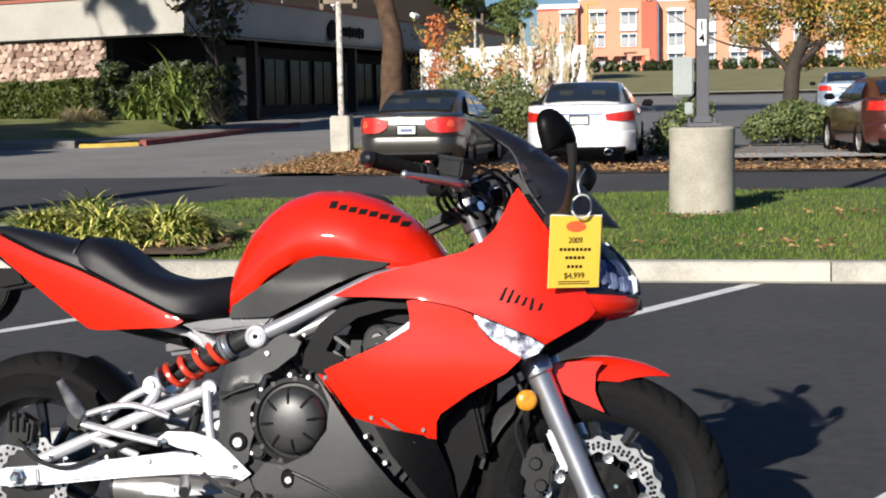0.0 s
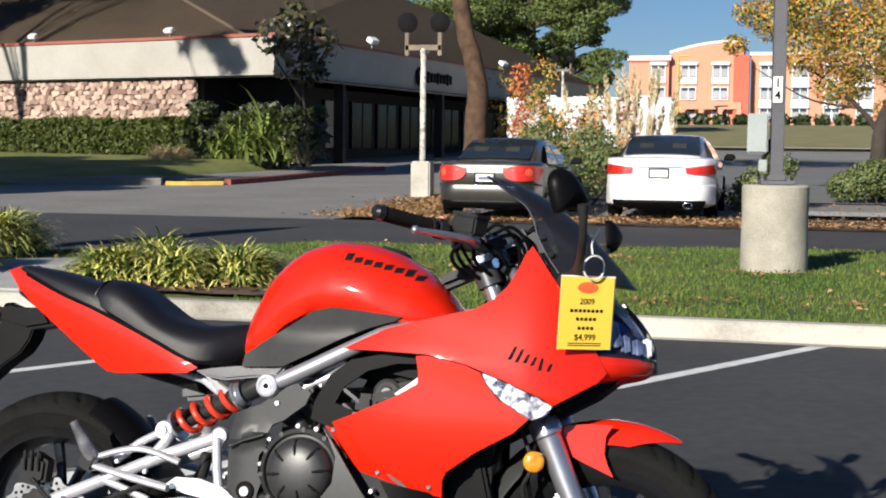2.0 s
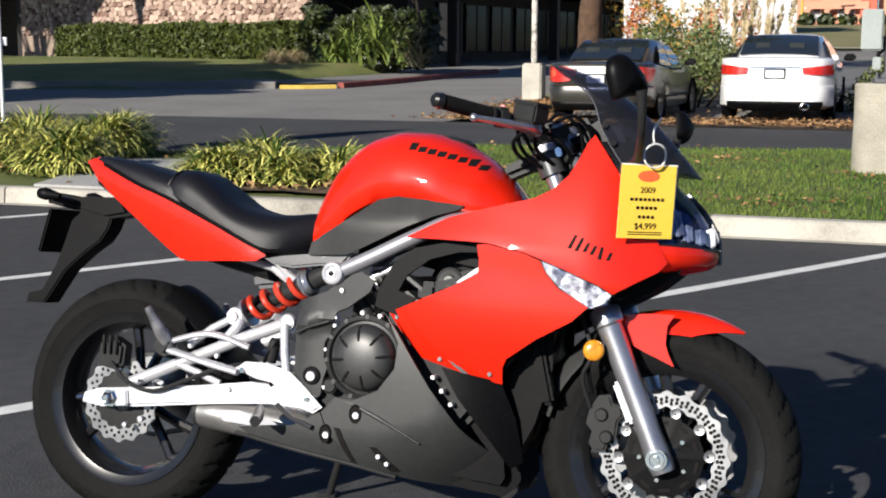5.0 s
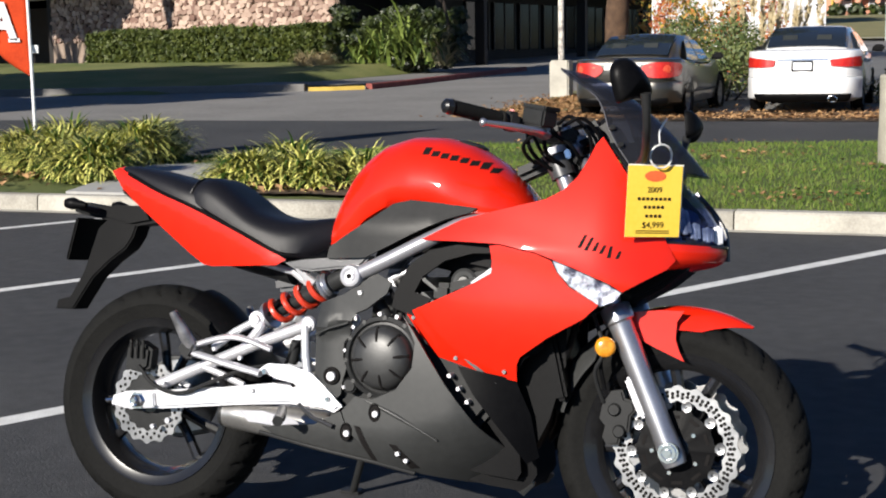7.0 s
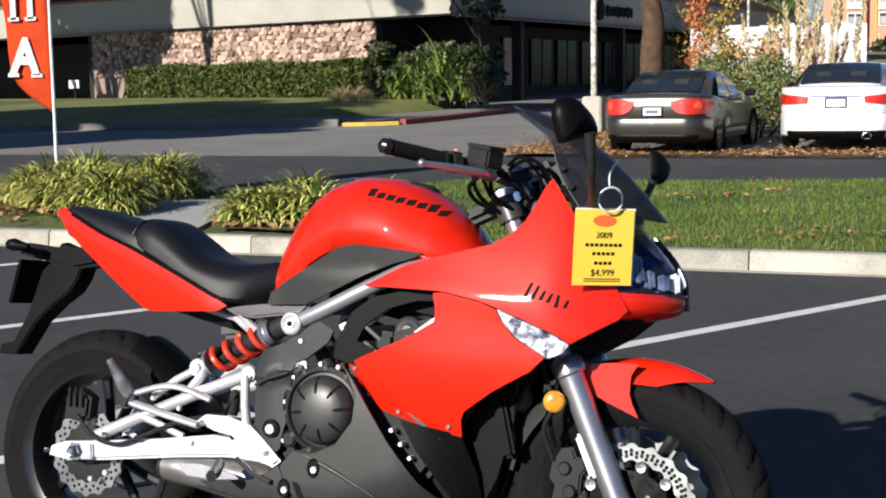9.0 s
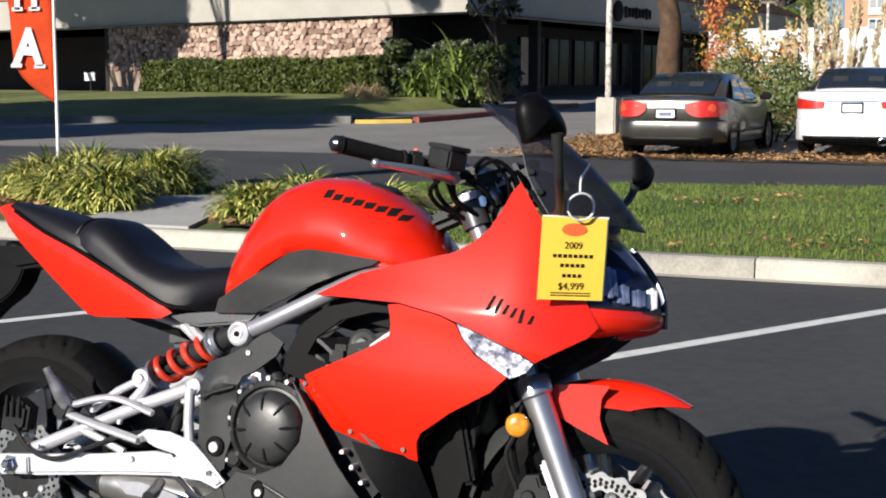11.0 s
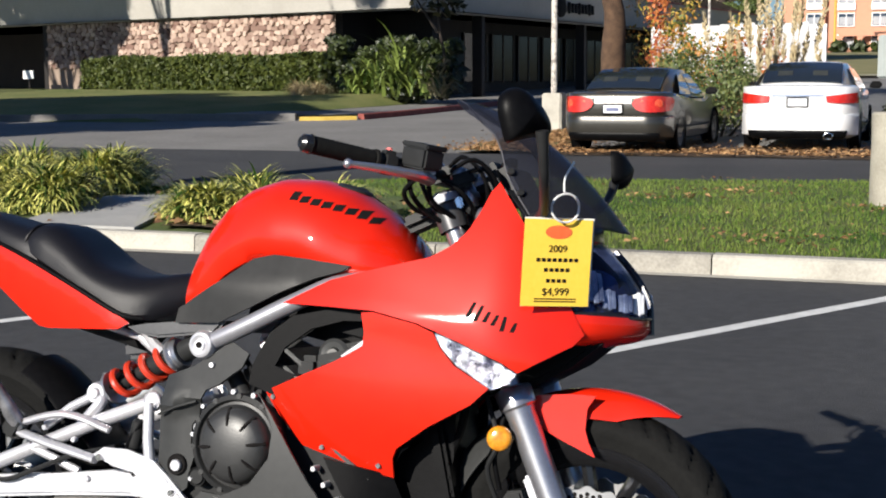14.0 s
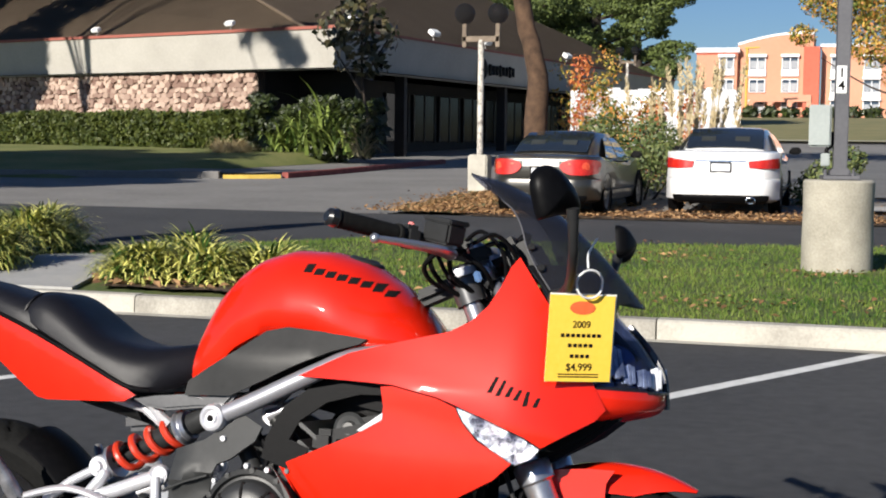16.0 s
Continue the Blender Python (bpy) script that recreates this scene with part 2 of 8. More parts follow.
# near-black colour adds to the deep shade under the eave and in recesses
DARKWALL = mat("dark_shade_wall", (0.010, 0.008, 0.007), (0.022, 0.017, 0.014), 1.0, 0.8)
DARKGLASS = mat("dark_window_glass", (0.006, 0.006, 0.007), (0.010, 0.010, 0.011), 1.0, 0.15, spec=0.12)
FRAME_GREY = mat("window_frame_grey", (0.20, 0.19, 0.18), (0.28, 0.27, 0.25), 2, 0.6)
FRAME_BROWN = mat("dark_brown_window_frame", (0.030, 0.022, 0.016), (0.055, 0.042, 0.030), 2, 0.6)
FENCE_WHITE = mat("weathered_white_fence", (0.42, 0.42, 0.44), (0.74, 0.74, 0.75), 0.9, 0.85, stops=(0.38, 0.6))
WHITE_WALL = mat("white_paint_wall", (0.74, 0.74, 0.74), (0.82, 0.82, 0.82), 0.5, 0.85)
HOTEL_ORANGE = mat("peach_stucco", (0.52, 0.25, 0.155), (0.58, 0.29, 0.19), 0.1, 0.9)
HOTEL_RED = mat("brick_red_stucco", (0.46, 0.10, 0.06), (0.52, 0.13, 0.08), 0.1, 0.9)
HOTEL_GLASS = mat("hotel_window_glass", (0.03, 0.05, 0.08), (0.06, 0.08, 0.11), 0.3, 0.1)
POLE_GREY = mat("bronze_painted_pole", (0.075, 0.075, 0.085), (0.11, 0.11, 0.12), 2, 0.55, rvar=0.1)
POLE_LIGHT = mat("peeling_cream_pole", (0.22, 0.20, 0.18), (0.60, 0.56, 0.50), 9, 0.85, stops=(0.42, 0.52))
BOX_GREY = mat("grey_enamel_box", (0.25, 0.28, 0.27), (0.31, 0.34, 0.33), 2, 0.45)
SIGN_WHITE = mat("sign_white", (0.75, 0.75, 0.74), (0.8, 0.8, 0.79), 4, 0.5)
# black for print, and for the shade in grooves, slots and holes
BLACKPAINT = mat("black_print_and_recess_shade", (0.008, 0.007, 0.007), (0.012, 0.011, 0.011), 8, 0.8, spec=0.1)
TIMBER = mat("weathered_timber", (0.13, 0.10, 0.075), (0.24, 0.19, 0.14), 6, 0.9)
FLAG_RED = mat("red_orange_flag_cloth", (0.34, 0.030, 0.006), (0.50, 0.052, 0.010), 2.6, 0.85, spec=0.2)
FLAG_WHITE = mat("white_flag_print", (0.50, 0.50, 0.52), (0.60, 0.60, 0.62), 5, 0.8)
CAR_WHITE = mat("white_car_paint", (0.78, 0.78, 0.78), (0.81, 0.81, 0.81), 0.5, 0.35, coat=1.0)
CAR_GREY = mat("pewter_car_paint", (0.046, 0.043, 0.037), (0.060, 0.056, 0.048), 0.5, 0.30, metal=0.5, coat=1.0)
FRAME_SILVER_CAR = mat("pale_boot_strip", (0.22, 0.21, 0.20), (0.30, 0.29, 0.28), 2, 0.3, metal=0.6, coat=0.6)
CAR_BLUE = mat("ice_blue_car_paint", (0.32, 0.40, 0.50), (0.36, 0.44, 0.54), 0.5, 0.35, metal=0.4, coat=1.0)
CAR_RED = mat("maroon_car_paint", (0.055, 0.014, 0.009), (0.075, 0.020, 0.013), 0.5, 0.3, coat=1.0)
CAR_GLASS = mat("tinted_car_glass", (0.012, 0.016, 0.018), (0.02, 0.024, 0.027), 0.5, 0.04, coat=1.0, spec=0.9)
LAMP_RED = mat("red_lamp_lens", (0.42, 0.010, 0.008), (0.62, 0.035, 0.02), 14, 0.22, coat=0.4)
LAMP_ORANGE = mat("bright_lamp_lens", (0.66, 0.05, 0.02), (0.82, 0.14, 0.07), 22, 0.22)
RUBBER = mat("tyre_rubber", (0.006, 0.006, 0.006), (0.011, 0.011, 0.0105), 6, 0.78, spec=0.10, bump=0.15, rvar=0.1)
BLACK_PLASTIC = mat("black_plastic", (0.0025, 0.0025, 0.003), (0.005, 0.005, 0.0055), 5, 0.42, bump=0.04, bscale=300, rvar=0.1, spec=0.08)
CHROME = mat("chrome", (0.75, 0.75, 0.76), (0.82, 0.82, 0.83), 6, 0.12, metal=1.0, rvar=0.05)
PLATE = mat("number_plate_white", (0.62, 0.63, 0.66), (0.7, 0.71, 0.74), 8, 0.4)
SCREEN_EDGE = mat("clear_screen_edge", (0.05, 0.05, 0.06), (0.08, 0.08, 0.09), 6, 0.5, spec=0.15)
GLOBE = glass("smoked_globe", (0.55, 0.55, 0.58), 0.03, 0.72)

# ---- the ground ----
def lift(y):
    """Height of the ground: level by the lot, rising gently beyond the lane."""
    near = min(y, 140)
    base = 0.021 * (math.sqrt((near - 17) ** 2 + 9) + (near - 17)) / 2 + max(0, y - 140) * 0.004
    return base + float(np.interp(y, (62, 73, 118, 200), (0, 0.18, 1.06, 2.2)))


def sheet(name, x0, x1, y0, y1, nx, ny, off, material, label, kind="structure", skew=0.0, wob=0.0, category=""):
    """A sheet laid on the ground, off metres above it; skew leans it sideways with depth."""
    vs, fs = [], []
    for j in range(ny + 1):
        y = y0 + (y1 - y0) * j / ny
        for i in range(nx + 1):
            e = noise.noise((i * 0.7, j * 0.7, off * 50)) * wob if i in (0, nx) or j in (0, ny) else 0
            vs.append((x0 + (x1 - x0) * i / nx + skew * (y - y0) + e, y + e, lift(y) + off))
    for j in range(ny):
        for i in range(nx):
            a = j * (nx + 1) + i
            fs.append((a, a + 1, a + nx + 2, a + nx + 1))
    ob = raw(name, vs, fs, material, smooth=True)
    return tagged(ob, label, category, kind=kind)


ASPHALT_MID = mat("grey_lot_asphalt", (0.115, 0.115, 0.115), (0.17, 0.17, 0.165), 0.5, 0.92, bump=0.4, bscale=120, fine=0.45)
ground = sheet("ground", -1500, 1500, -900, 2500, 20, 340, -0.03, ASPHALT_OLD, "worn grey asphalt ground reaching to the horizon")
sheet("parking_lot", -70, 70, -60, 6.12, 28, 14, 0.0, ASPHALT, "dark freshly sealed asphalt parking lot")
sheet("lane", -70, 60, 9.6, 18.7, 20, 12, 0.0, ASPHALT, "dark sealed asphalt lane behind the lawn island", skew=0.0)
sheet("far_lot", -4, 80, 26.5, 62, 16, 12, 0.0, ASPHALT_MID, "dark asphalt of the far parking lot", skew=0.02)

# kerb of the lot, in cast lengths
kerb = tagged(thing("kerb", "pale concrete kerb with cast joints along the lawn", "kerb", kind="structure"), kind="structure")
bm = bmesh.new()
prof = [(6.10, -0.03), (6.115, 0.115), (6.135, 0.13), (6.255, 0.13), (6.255, -0.03)]
loft(bm, [[Vector((x, y, z)) for y, z in prof] for x in (-0.925, 0.925)])
kerb_mesh = bpy.data.meshes.new("kerb_length")
bmesh.ops.recalc_face_normals(bm, faces=bm.faces[:])
bm.to_mesh(kerb_mesh)
bm.free()
kerb_mesh.materials.append(CONCRETE)
for i in range(-14, 13):
    k = new("kerb_length", kerb_mesh)
    k.parent = kerb
    k.location = (0.66 + 1.86 * i + 0.93, random.uniform(-0.004, 0.004), random.uniform(-0.003, 0.003))

sheet("gutter", -26, 26, 5.97, 6.098, 26, 1, 0.006, CONCRETE, "pale concrete gutter edge along the kerb", wob=0.03)

# lawn island with a low crown
def island_edge(x):
    """The far edge of the island, set back where the path leaves it."""
    return float(np.interp(x, (-40, -11, -7.6, -6.3, -5.0, -3.4, 1.0, 3.0, 40), (13.3, 12.9, 11.2, 10.3, 10.3, 12.5, 13.1, 13.6, 13.75)))


def island_z(x, y):
    s = min(1, max(0, (y - 6.2) / 2)) * min(1, max(0, (island_edge(x) - y) / 1.5))
    return 0.118 + 0.05 * s + 0.02 * noise.noise((x * 0.4, y * 0.4, 0))


vs, fs = [], []
nx, ny = 120, 24
for j in range(ny + 1):
    for i in range(nx + 1):
        x = -40 + 80 * i / nx
        y = 6.25 + (island_edge(x) - 6.25) * j / ny
        vs.append((x, y, island_z(x, y) if j < ny else -0.02))
for j in range(ny):
    for i in range(nx):
        a = j * (nx + 1) + i
        fs.append((a, a + 1, a + nx + 2, a + nx + 1))
tagged(raw("lawn_island", vs, fs, LAWN, smooth=True), "green lawn island with worn patches and fallen leaves", "lawn", kind="structure")

# painted stall lines
def stripe(a, b, w=0.10):
    a, b = Vector((*a, 0)), Vector((*b, 0))
    d = (b - a).normalized()
    s = Vector((-d.y, d.x, 0)) * w / 2
    n = 24
    vs, fs = [], []
    for i in range(n + 1):
        p = a.lerp(b, i / n)
        for k in (-1, 1):
            q = p + s * k * (1 + 0.06 * noise.noise((p.x * 9, p.y * 9, k)))
            vs.append((q.x, q.y, 0.005))
    for i in range(n):
        fs.append((2 * i, 2 * i + 1, 2 * i + 3, 2 * i + 2))
    tagged(raw("stall_line", vs, fs, PAINT_WHITE), "worn white painted stall line on the asphalt", "line marking", "stall lines", "structure")


for k in range(-3, 4):
    x = 2.06 + 2.98 * k
    stripe((x, 6.06), (x - 3.25, 0.35))

# concrete path across the island
bm = bmesh.new()
loft(bm, [[Vector(p) for p in ring] for ring in ([(-4.75, 6.26, 0.10), (-3.66, 6.26, 0.10), (-3.66, 6.26, 0.150), (-4.75, 6.26, 0.150)], [(-5.1, 8.0, 0.1), (-4.2, 8.0, 0.1), (-4.2, 8.0, 0.21), (-5.1, 8.0, 0.21)], [(-5.75, 10.25, 0.0), (-4.95, 10.25, 0.0), (-4.95, 10.25, 0.10), (-5.75, 10.25, 0.10)])])
tagged(part("path", bm, PATH_CONCRETE, smooth=False), "grey concrete footpath across the lawn island", "path", kind="structure")


# ---- plants ----
def blades(name, n, place, h, w, material, label, lean=0.5, parent=None, kind="stuff", seed=1):
    """Many single grass blades; place() gives the foot of each."""
    rng = np.random.default_rng(seed)
    vs, fs = [], []
    for i in range(n):
        x, y, z = place(rng)
        a, hh = rng.uniform(0, 6.283), h * rng.uniform(0.5, 1.3)
        dx, dy = math.cos(a), math.sin(a)
        l = lean * hh * rng.uniform(0.2, 1.0)
        b = rng.uniform(0, 6.283)
        lx, ly = math.cos(b) * l, math.sin(b) * l
        k = len(vs)
        vs += [(x - dx * w, y - dy * w, z), (x + dx * w, y + dy * w, z), (x + lx, y + ly, z + hh)]
        fs.append((k, k + 1, k + 2))
    return tagged(raw(name, vs, fs, material, parent), label, kind=kind)


def turf_place(rng):
    x, y = rng.uniform(-7, 7.5), rng.uniform(0, 1) ** 1.15
    if x < -2.2 and x > -6.6 and y < 0.45:
        x = rng.uniform(-2.2, 7)
    y = 6.28 + (island_edge(x) - 6.36) * y
    return x, y, island_z(x, y) - 0.005


blades("turf", 60000, turf_place, 0.038, 0.006, BLADE, "short green turf of the lawn island")


def litter(name, n, place, size, material, label, seed):
    rng = np.random.default_rng(seed)
    vs, fs = [], []
    for i in range(n):
        x, y, z = place(rng)
        s = size * rng.uniform(0.5, 1.3)
        a = rng.uniform(0, 6.283)
        u = np.array((math.cos(a), math.sin(a), rng.uniform(-0.5, 0.5))) * s
        v = np.array((-math.sin(a), math.cos(a), rng.uniform(-0.5, 0.5))) * s * 0.7
        c = np.array((x, y, z + 0.012 + abs(u[2]) * 0.6))
        k = len(vs)
        up = np.array((0, 0, 0.25 * s))
        vs += [tuple(c - u), tuple(c - v + up), tuple(c + u), tuple(c + v + up)]
        fs.append((k, k + 1, k + 2, k + 3))
    return tagged(raw(name, vs, fs, material), label, kind="stuff")


def island_leaf(rng):
    x, y = rng.uniform(-7, 8), 6.3 + 7.3 * rng.uniform(0, 1)
    if rng.uniform() < 0.55:
        cxy = ((1.5, 9.0), (-0.2, 9.6), (0.9, 6.9), (2.3, 7.0), (-1.2, 8.4), (0.2, 10.5), (3.0, 9.4))[rng.integers(7)]
        x, y = rng.normal(cxy[0], 0.32), rng.normal(cxy[1], 0.22)
    y = min(max(y, 6.3), island_edge(x) - 0.1)
    return x, y, island_z(x, y) + 0.02


litter("fallen_leaves", 700, island_leaf, 0.025, LEAF_DEAD, "brown fallen leaves scattered on the lawn", 4)


def clump(cx, cy, cz, rx, ry, n, h, seed, name="strap_leaf_clump", material=STRAP, label="arching clump of yellow-green strap leaves beside the path", w=0.015, cat="ornamental grass", group="strap-leaf plants"):
    """A plant of long arching strap leaves, rooted in several crowns."""
    rng = np.random.default_rng(seed)
    top = thing(name, label, cat, pose(cx, cy, cz), group)
    crowns = [(rng.uniform(-1, 1), rng.uniform(-1, 1)) for _ in range(22)]
    tufts = [([], []) for _ in (crowns if n >= 900 else (0,))]
    for i in range(n):
        which = rng.integers(len(crowns))
        c = crowns[which]
        vs, fs = tufts[which if len(tufts) > 1 else 0]
        r = math.hypot(*c)
        if r > 1:
            c = (c[0] / r, c[1] / r)
        x, y = c[0] * rx * 0.8 + rng.normal(0, 0.06), c[1] * ry * 0.8 + rng.normal(0, 0.06)
        a = math.atan2(y / ry, x / rx) + rng.normal(0, 0.8)
        out = min(1, math.hypot(x / rx, y / ry))
        root = rng.uniform(0, 0.55) * h * (1 - 0.7 * out * out)
        L = h * rng.uniform(0.6, 1.05)
        e0 = 1.5 - 0.7 * out * rng.uniform(0.3, 1.1)
        bend = rng.uniform(1.2, 2.6)
        d = np.array((math.cos(a), math.sin(a)))
        s = np.array((-d[1], d[0], 0)) * w * rng.uniform(0.6, 1.2)
        p = np.array((x, y, root))
        k = len(vs)
        m = 6
        for q in range(m):
            f = q / (m - 1)
            ww = s * (1 - 0.85 * f ** 2)
            vs += [tuple(p - ww), tuple(p + ww)]
            e = e0 - bend * f
            p = p + np.array((d[0] * math.cos(e), d[1] * math.cos(e), math.sin(e))) * L / (m - 1)
            p[2] = max(p[2], 0.03)
        for q in range(m - 1):
            fs.append((k + 2 * q, k + 2 * q + 1, k + 2 * q + 3, k + 2 * q + 2))
    for vs, fs in tufts:
        if vs:
            raw("tuft" if len(tufts) > 1 else "leaves", vs, fs, material, top)
    return top


def leaf_cloud(rng, blobs, n, size, flat=0.6):
    """Leaf quads spread over the shells of blobs (x, y, z, radius)."""
    B = np.array([b[:4] for b in blobs], float)
    squash = np.array([b[4] if len(b) > 4 else flat for b in blobs])
    wts = B[:, 3] ** 2
    which = rng.choice(len(blobs), n, p=wts / wts.sum())

    def unit(a):
        return a / (np.linalg.norm(a, axis=1, keepdims=True) + 1e-6)
    v = unit(rng.normal(0, 1, (n, 3)))
    r = B[which, 3] * (0.35 + 0.7 * rng.uniform(0, 1, n) ** 0.5)
    c = B[which, :3] + v * r[:, None] * np.stack([np.ones(n), np.ones(n), squash[which]], 1)
    a = unit(rng.normal(0, 1, (n, 3)))
    b = unit(np.cross(a, v + 0.01))
    sz = (size * rng.uniform(0.55, 1.3, n))[:, None]
    vs = np.stack([c - a * sz, c - b * sz * 0.55, c + a * sz, c + b * sz * 0.55], 1).reshape(-1, 3)
    return vs.tolist(), np.arange(4 * n).reshape(n, 4).tolist()


def tree(name, label, base, trunk, r0, r1, limbs, blobs, n, size, bark, leaf, seed, flat=0.7, cat="tree"):
    """A tapered trunk with limbs and a crown of separate leaves; all in metres from the foot."""
    rng = np.random.default_rng(seed)
    top = thing(name, label, cat, pose(*base))
    bm = bmesh.new()
    tube(bm, trunk, (r0, (r0 + r1) / 2, r1), 14, smooth=14)
    rings = [v for v in bm.verts]
    for v in rings:
        v.co += v.normal * 0 + Vector((1, 0.6, 0)) * (noise.noise(v.co * 2.2) * 0.12 * r0)
    for l in limbs:
        tube(bm, l[:-1], (l[-1], l[-1] * 0.6, l[-1] * 0.25), 7, smooth=8)
    part("trunk", bm, bark, top)
    if n:
        vs, fs = leaf_cloud(rng, blobs, n, size, flat)
        tagged(raw("crown", vs, fs, leaf, top), kind="stuff")
    return top


def bush(name, label, base, blobs, n, size, leaf, seed, flat=0.8, group="", cat="shrub"):
    rng = np.random.default_rng(seed)
    top = thing(name, label, cat, pose(*base), group)
    vs, fs = leaf_cloud(rng, blobs, n, size, flat)
    tagged(raw("foliage", vs, fs, leaf, top), kind="stuff")
    bm = bmesh.new()
    for b in blobs[:6]:
        tube(bm, [(b[0] * 0.3, b[1] * 0.3, -0.05), (b[0] * 0.8, b[1] * 0.8, b[2])], (0.03, 0.008), 6)
    part("stem", bm, BARK_DARK, top)
    return top


for i, (x, y, rx, ry, n, h) in enumerate([(-5.10, 7.25, 0.36, 0.36, 1300, 0.41), (-5.75, 7.65, 0.40, 0.38, 1500, 0.42), (-6.45, 8.10, 0.40, 0.40, 1400, 0.41), (-5.55, 8.45, 0.38, 0.40, 1400, 0.44), (-5.85, 9.25, 0.36, 0.40, 1200, 0.44), (-6.60, 8.95, 0.40, 0.40, 1200, 0.43), (-3.40, 6.88, 0.28, 0.28, 1100, 0.34), (-2.92, 6.95, 0.28, 0.28, 950, 0.34), (-2.50, 7.20, 0.30, 0.28, 950, 0.34), (-3.30, 7.50, 0.30, 0.28, 900, 0.35)]):
    clump(x, y, island_z(x, y) - 0.01, rx, ry, int(n * 1.3), h, 20 + i, w=0.0145)


def bed_leaf(rng):
    x, y = rng.normal(-3.3, 0.7), rng.normal(7.3, 0.5)
    if rng.uniform() < 0.4:
        x, y = rng.normal(-6.3, 0.5), rng.normal(7.2, 0.4)
    y = max(6.32, y)
    if -4.85 - 0.3 * (y - 6.3) < x < -3.6 - 0.3 * (y - 6.3):
        x = rng.uniform(-3.6, -2.2)
    return x, y, island_z(x, y) + 0.05


sheet("planting_bed", -3.50, -1.9, 6.42, 8.4, 8, 8, 0.150, SOIL, "brown mulch bed under the strap-leaf plants", skew=-0.1, wob=0.12)
litter("bed_leaves", 800, bed_leaf, 0.042, LEAF_DEAD, "dry brown leaves lying in the planting bed", 8)


# ---- things on the island ----
def lettering(name, text, size, material, parent, m, depth=0.002, bold=0.0, align="CENTER"):
    cu = bpy.data.curves.new(name, "FONT")
    cu.body, cu.size, cu.extrude, cu.offset, cu.align_x, cu.align_y = text, size, depth, bold, align, "CENTER"
    tmp = bpy.data.objects.new(name, cu)
    scene.collection.objects.link(tmp)
    me = bpy.data.meshes.new_from_object(tmp.evaluated_get(bpy.context.evaluated_depsgraph_get()))
    bpy.data.objects.remove(tmp)
    me.materials.clear()
    ob = put_mesh(name, me, material, parent, smooth=False)
    ob.matrix_basis = m
    return ob


BX, BY = 1.71, 9.75
BZ = island_z(BX, BY)
light_pole = thing("light_pole", "dark painted square light pole with a number plate", "light pole", pose(BX, BY, 0.93))
bm = bmesh.new()
lathe(bm, [(0.0, -0.10), (0.30, -0.10), (0.302, 0.2), (0.296, 0.5), (0.30, 0.765), (0.285, 0.782), (0.0, 0.785)], seg=40)
for v in bm.verts:
    v.co.x += 0.004 * noise.noise(v.co * 6)
    v.co.y += 0.004 * noise.noise(v.co * 6 + Vector((5, 0, 0)))
pole_base = part("pole_base", bm, CONCRETE_BASE)
pole_base.matrix_basis = pose(BX, BY, BZ)
tagged(pole_base, "round stained concrete pole base standing in the lawn", "concrete base")
light_pole.location.z = BZ + 0.786
bm = bmesh.new()
box(bm, 0.115, 0.115, 6.0, pose(0, 0, 3.02, 0, 0, 8), 0.008)
part("shaft", bm, POLE_GREY, light_pole)
bm = bmesh.new()
box(bm, 0.30, 0.30, 0.035, pose(0, 0, 0.018, 0, 0, 8), 0.005)
box(bm, 0.17, 0.17, 0.07, pose(0, 0, 0.06, 0, 0, 8), 0.015)
part("base_plate", bm, POLE_GREY, light_pole)
for sx in (-1, 1):
    for sy in (-1, 1):
        bm = bmesh.new()
        lathe(bm, [(0, 0), (0.018, 0), (0.018, 0.02), (0.009, 0.022), (0.009, 0.05), (0, 0.05)], pose(sx * 0.115, sy * 0.115, 0.035), 8)
        part("bolt", bm, POLE_GREY, light_pole)
bm = bmesh.new()
box(bm, 0.085, 0.008, 0.235, pose(0, 0, 0), 0.002)
plate = part("number_plate", bm, SIGN_WHITE, light_pole, "white plate with black figures")
plate.matrix_basis = pose(-0.005, -0.072, 0.855, 0, 0, 8)
for k, ch in enumerate("14"):
    lettering("figure", ch, 0.115, BLACKPAINT, plate, pose(0, -0.0045, 0.055 - 0.11 * k, 90), 0.001, 0.002)
box_thing = thing("electrical_box", "pale grey metal electrical box on the pole", "electrical box", pose(BX - 0.17, BY - 0.03, BZ + 0.786 + 0.46))
bm = bmesh.new()
box(bm, 0.185, 0.16, 0.36, pose(0, 0, 0), 0.012)
part("cabinet", bm, BOX_GREY, box_thing)
bm = bmesh.new()
box(bm, 0.165, 0.012, 0.335, pose(0, -0.085, 0), 0.004)
part("cover", bm, BOX_GREY, box_thing)
bm = bmesh.new()
tube(bm, [(0.1, 0, -0.05), (0.1, 0, -0.16), (0.06, -0.02, -0.2), (0.06, -0.02, -0.24)], 0.018, 8, smooth=8)
part("conduit", bm, BLACK_PLASTIC, box_thing)
bm = bmesh.new()
box(bm, 0.075, 0.07, 0.11, pose(0.05, -0.04, -0.29), 0.008)
part("outlet_box", bm, BOX_GREY, box_thing, "small grey outlet box")

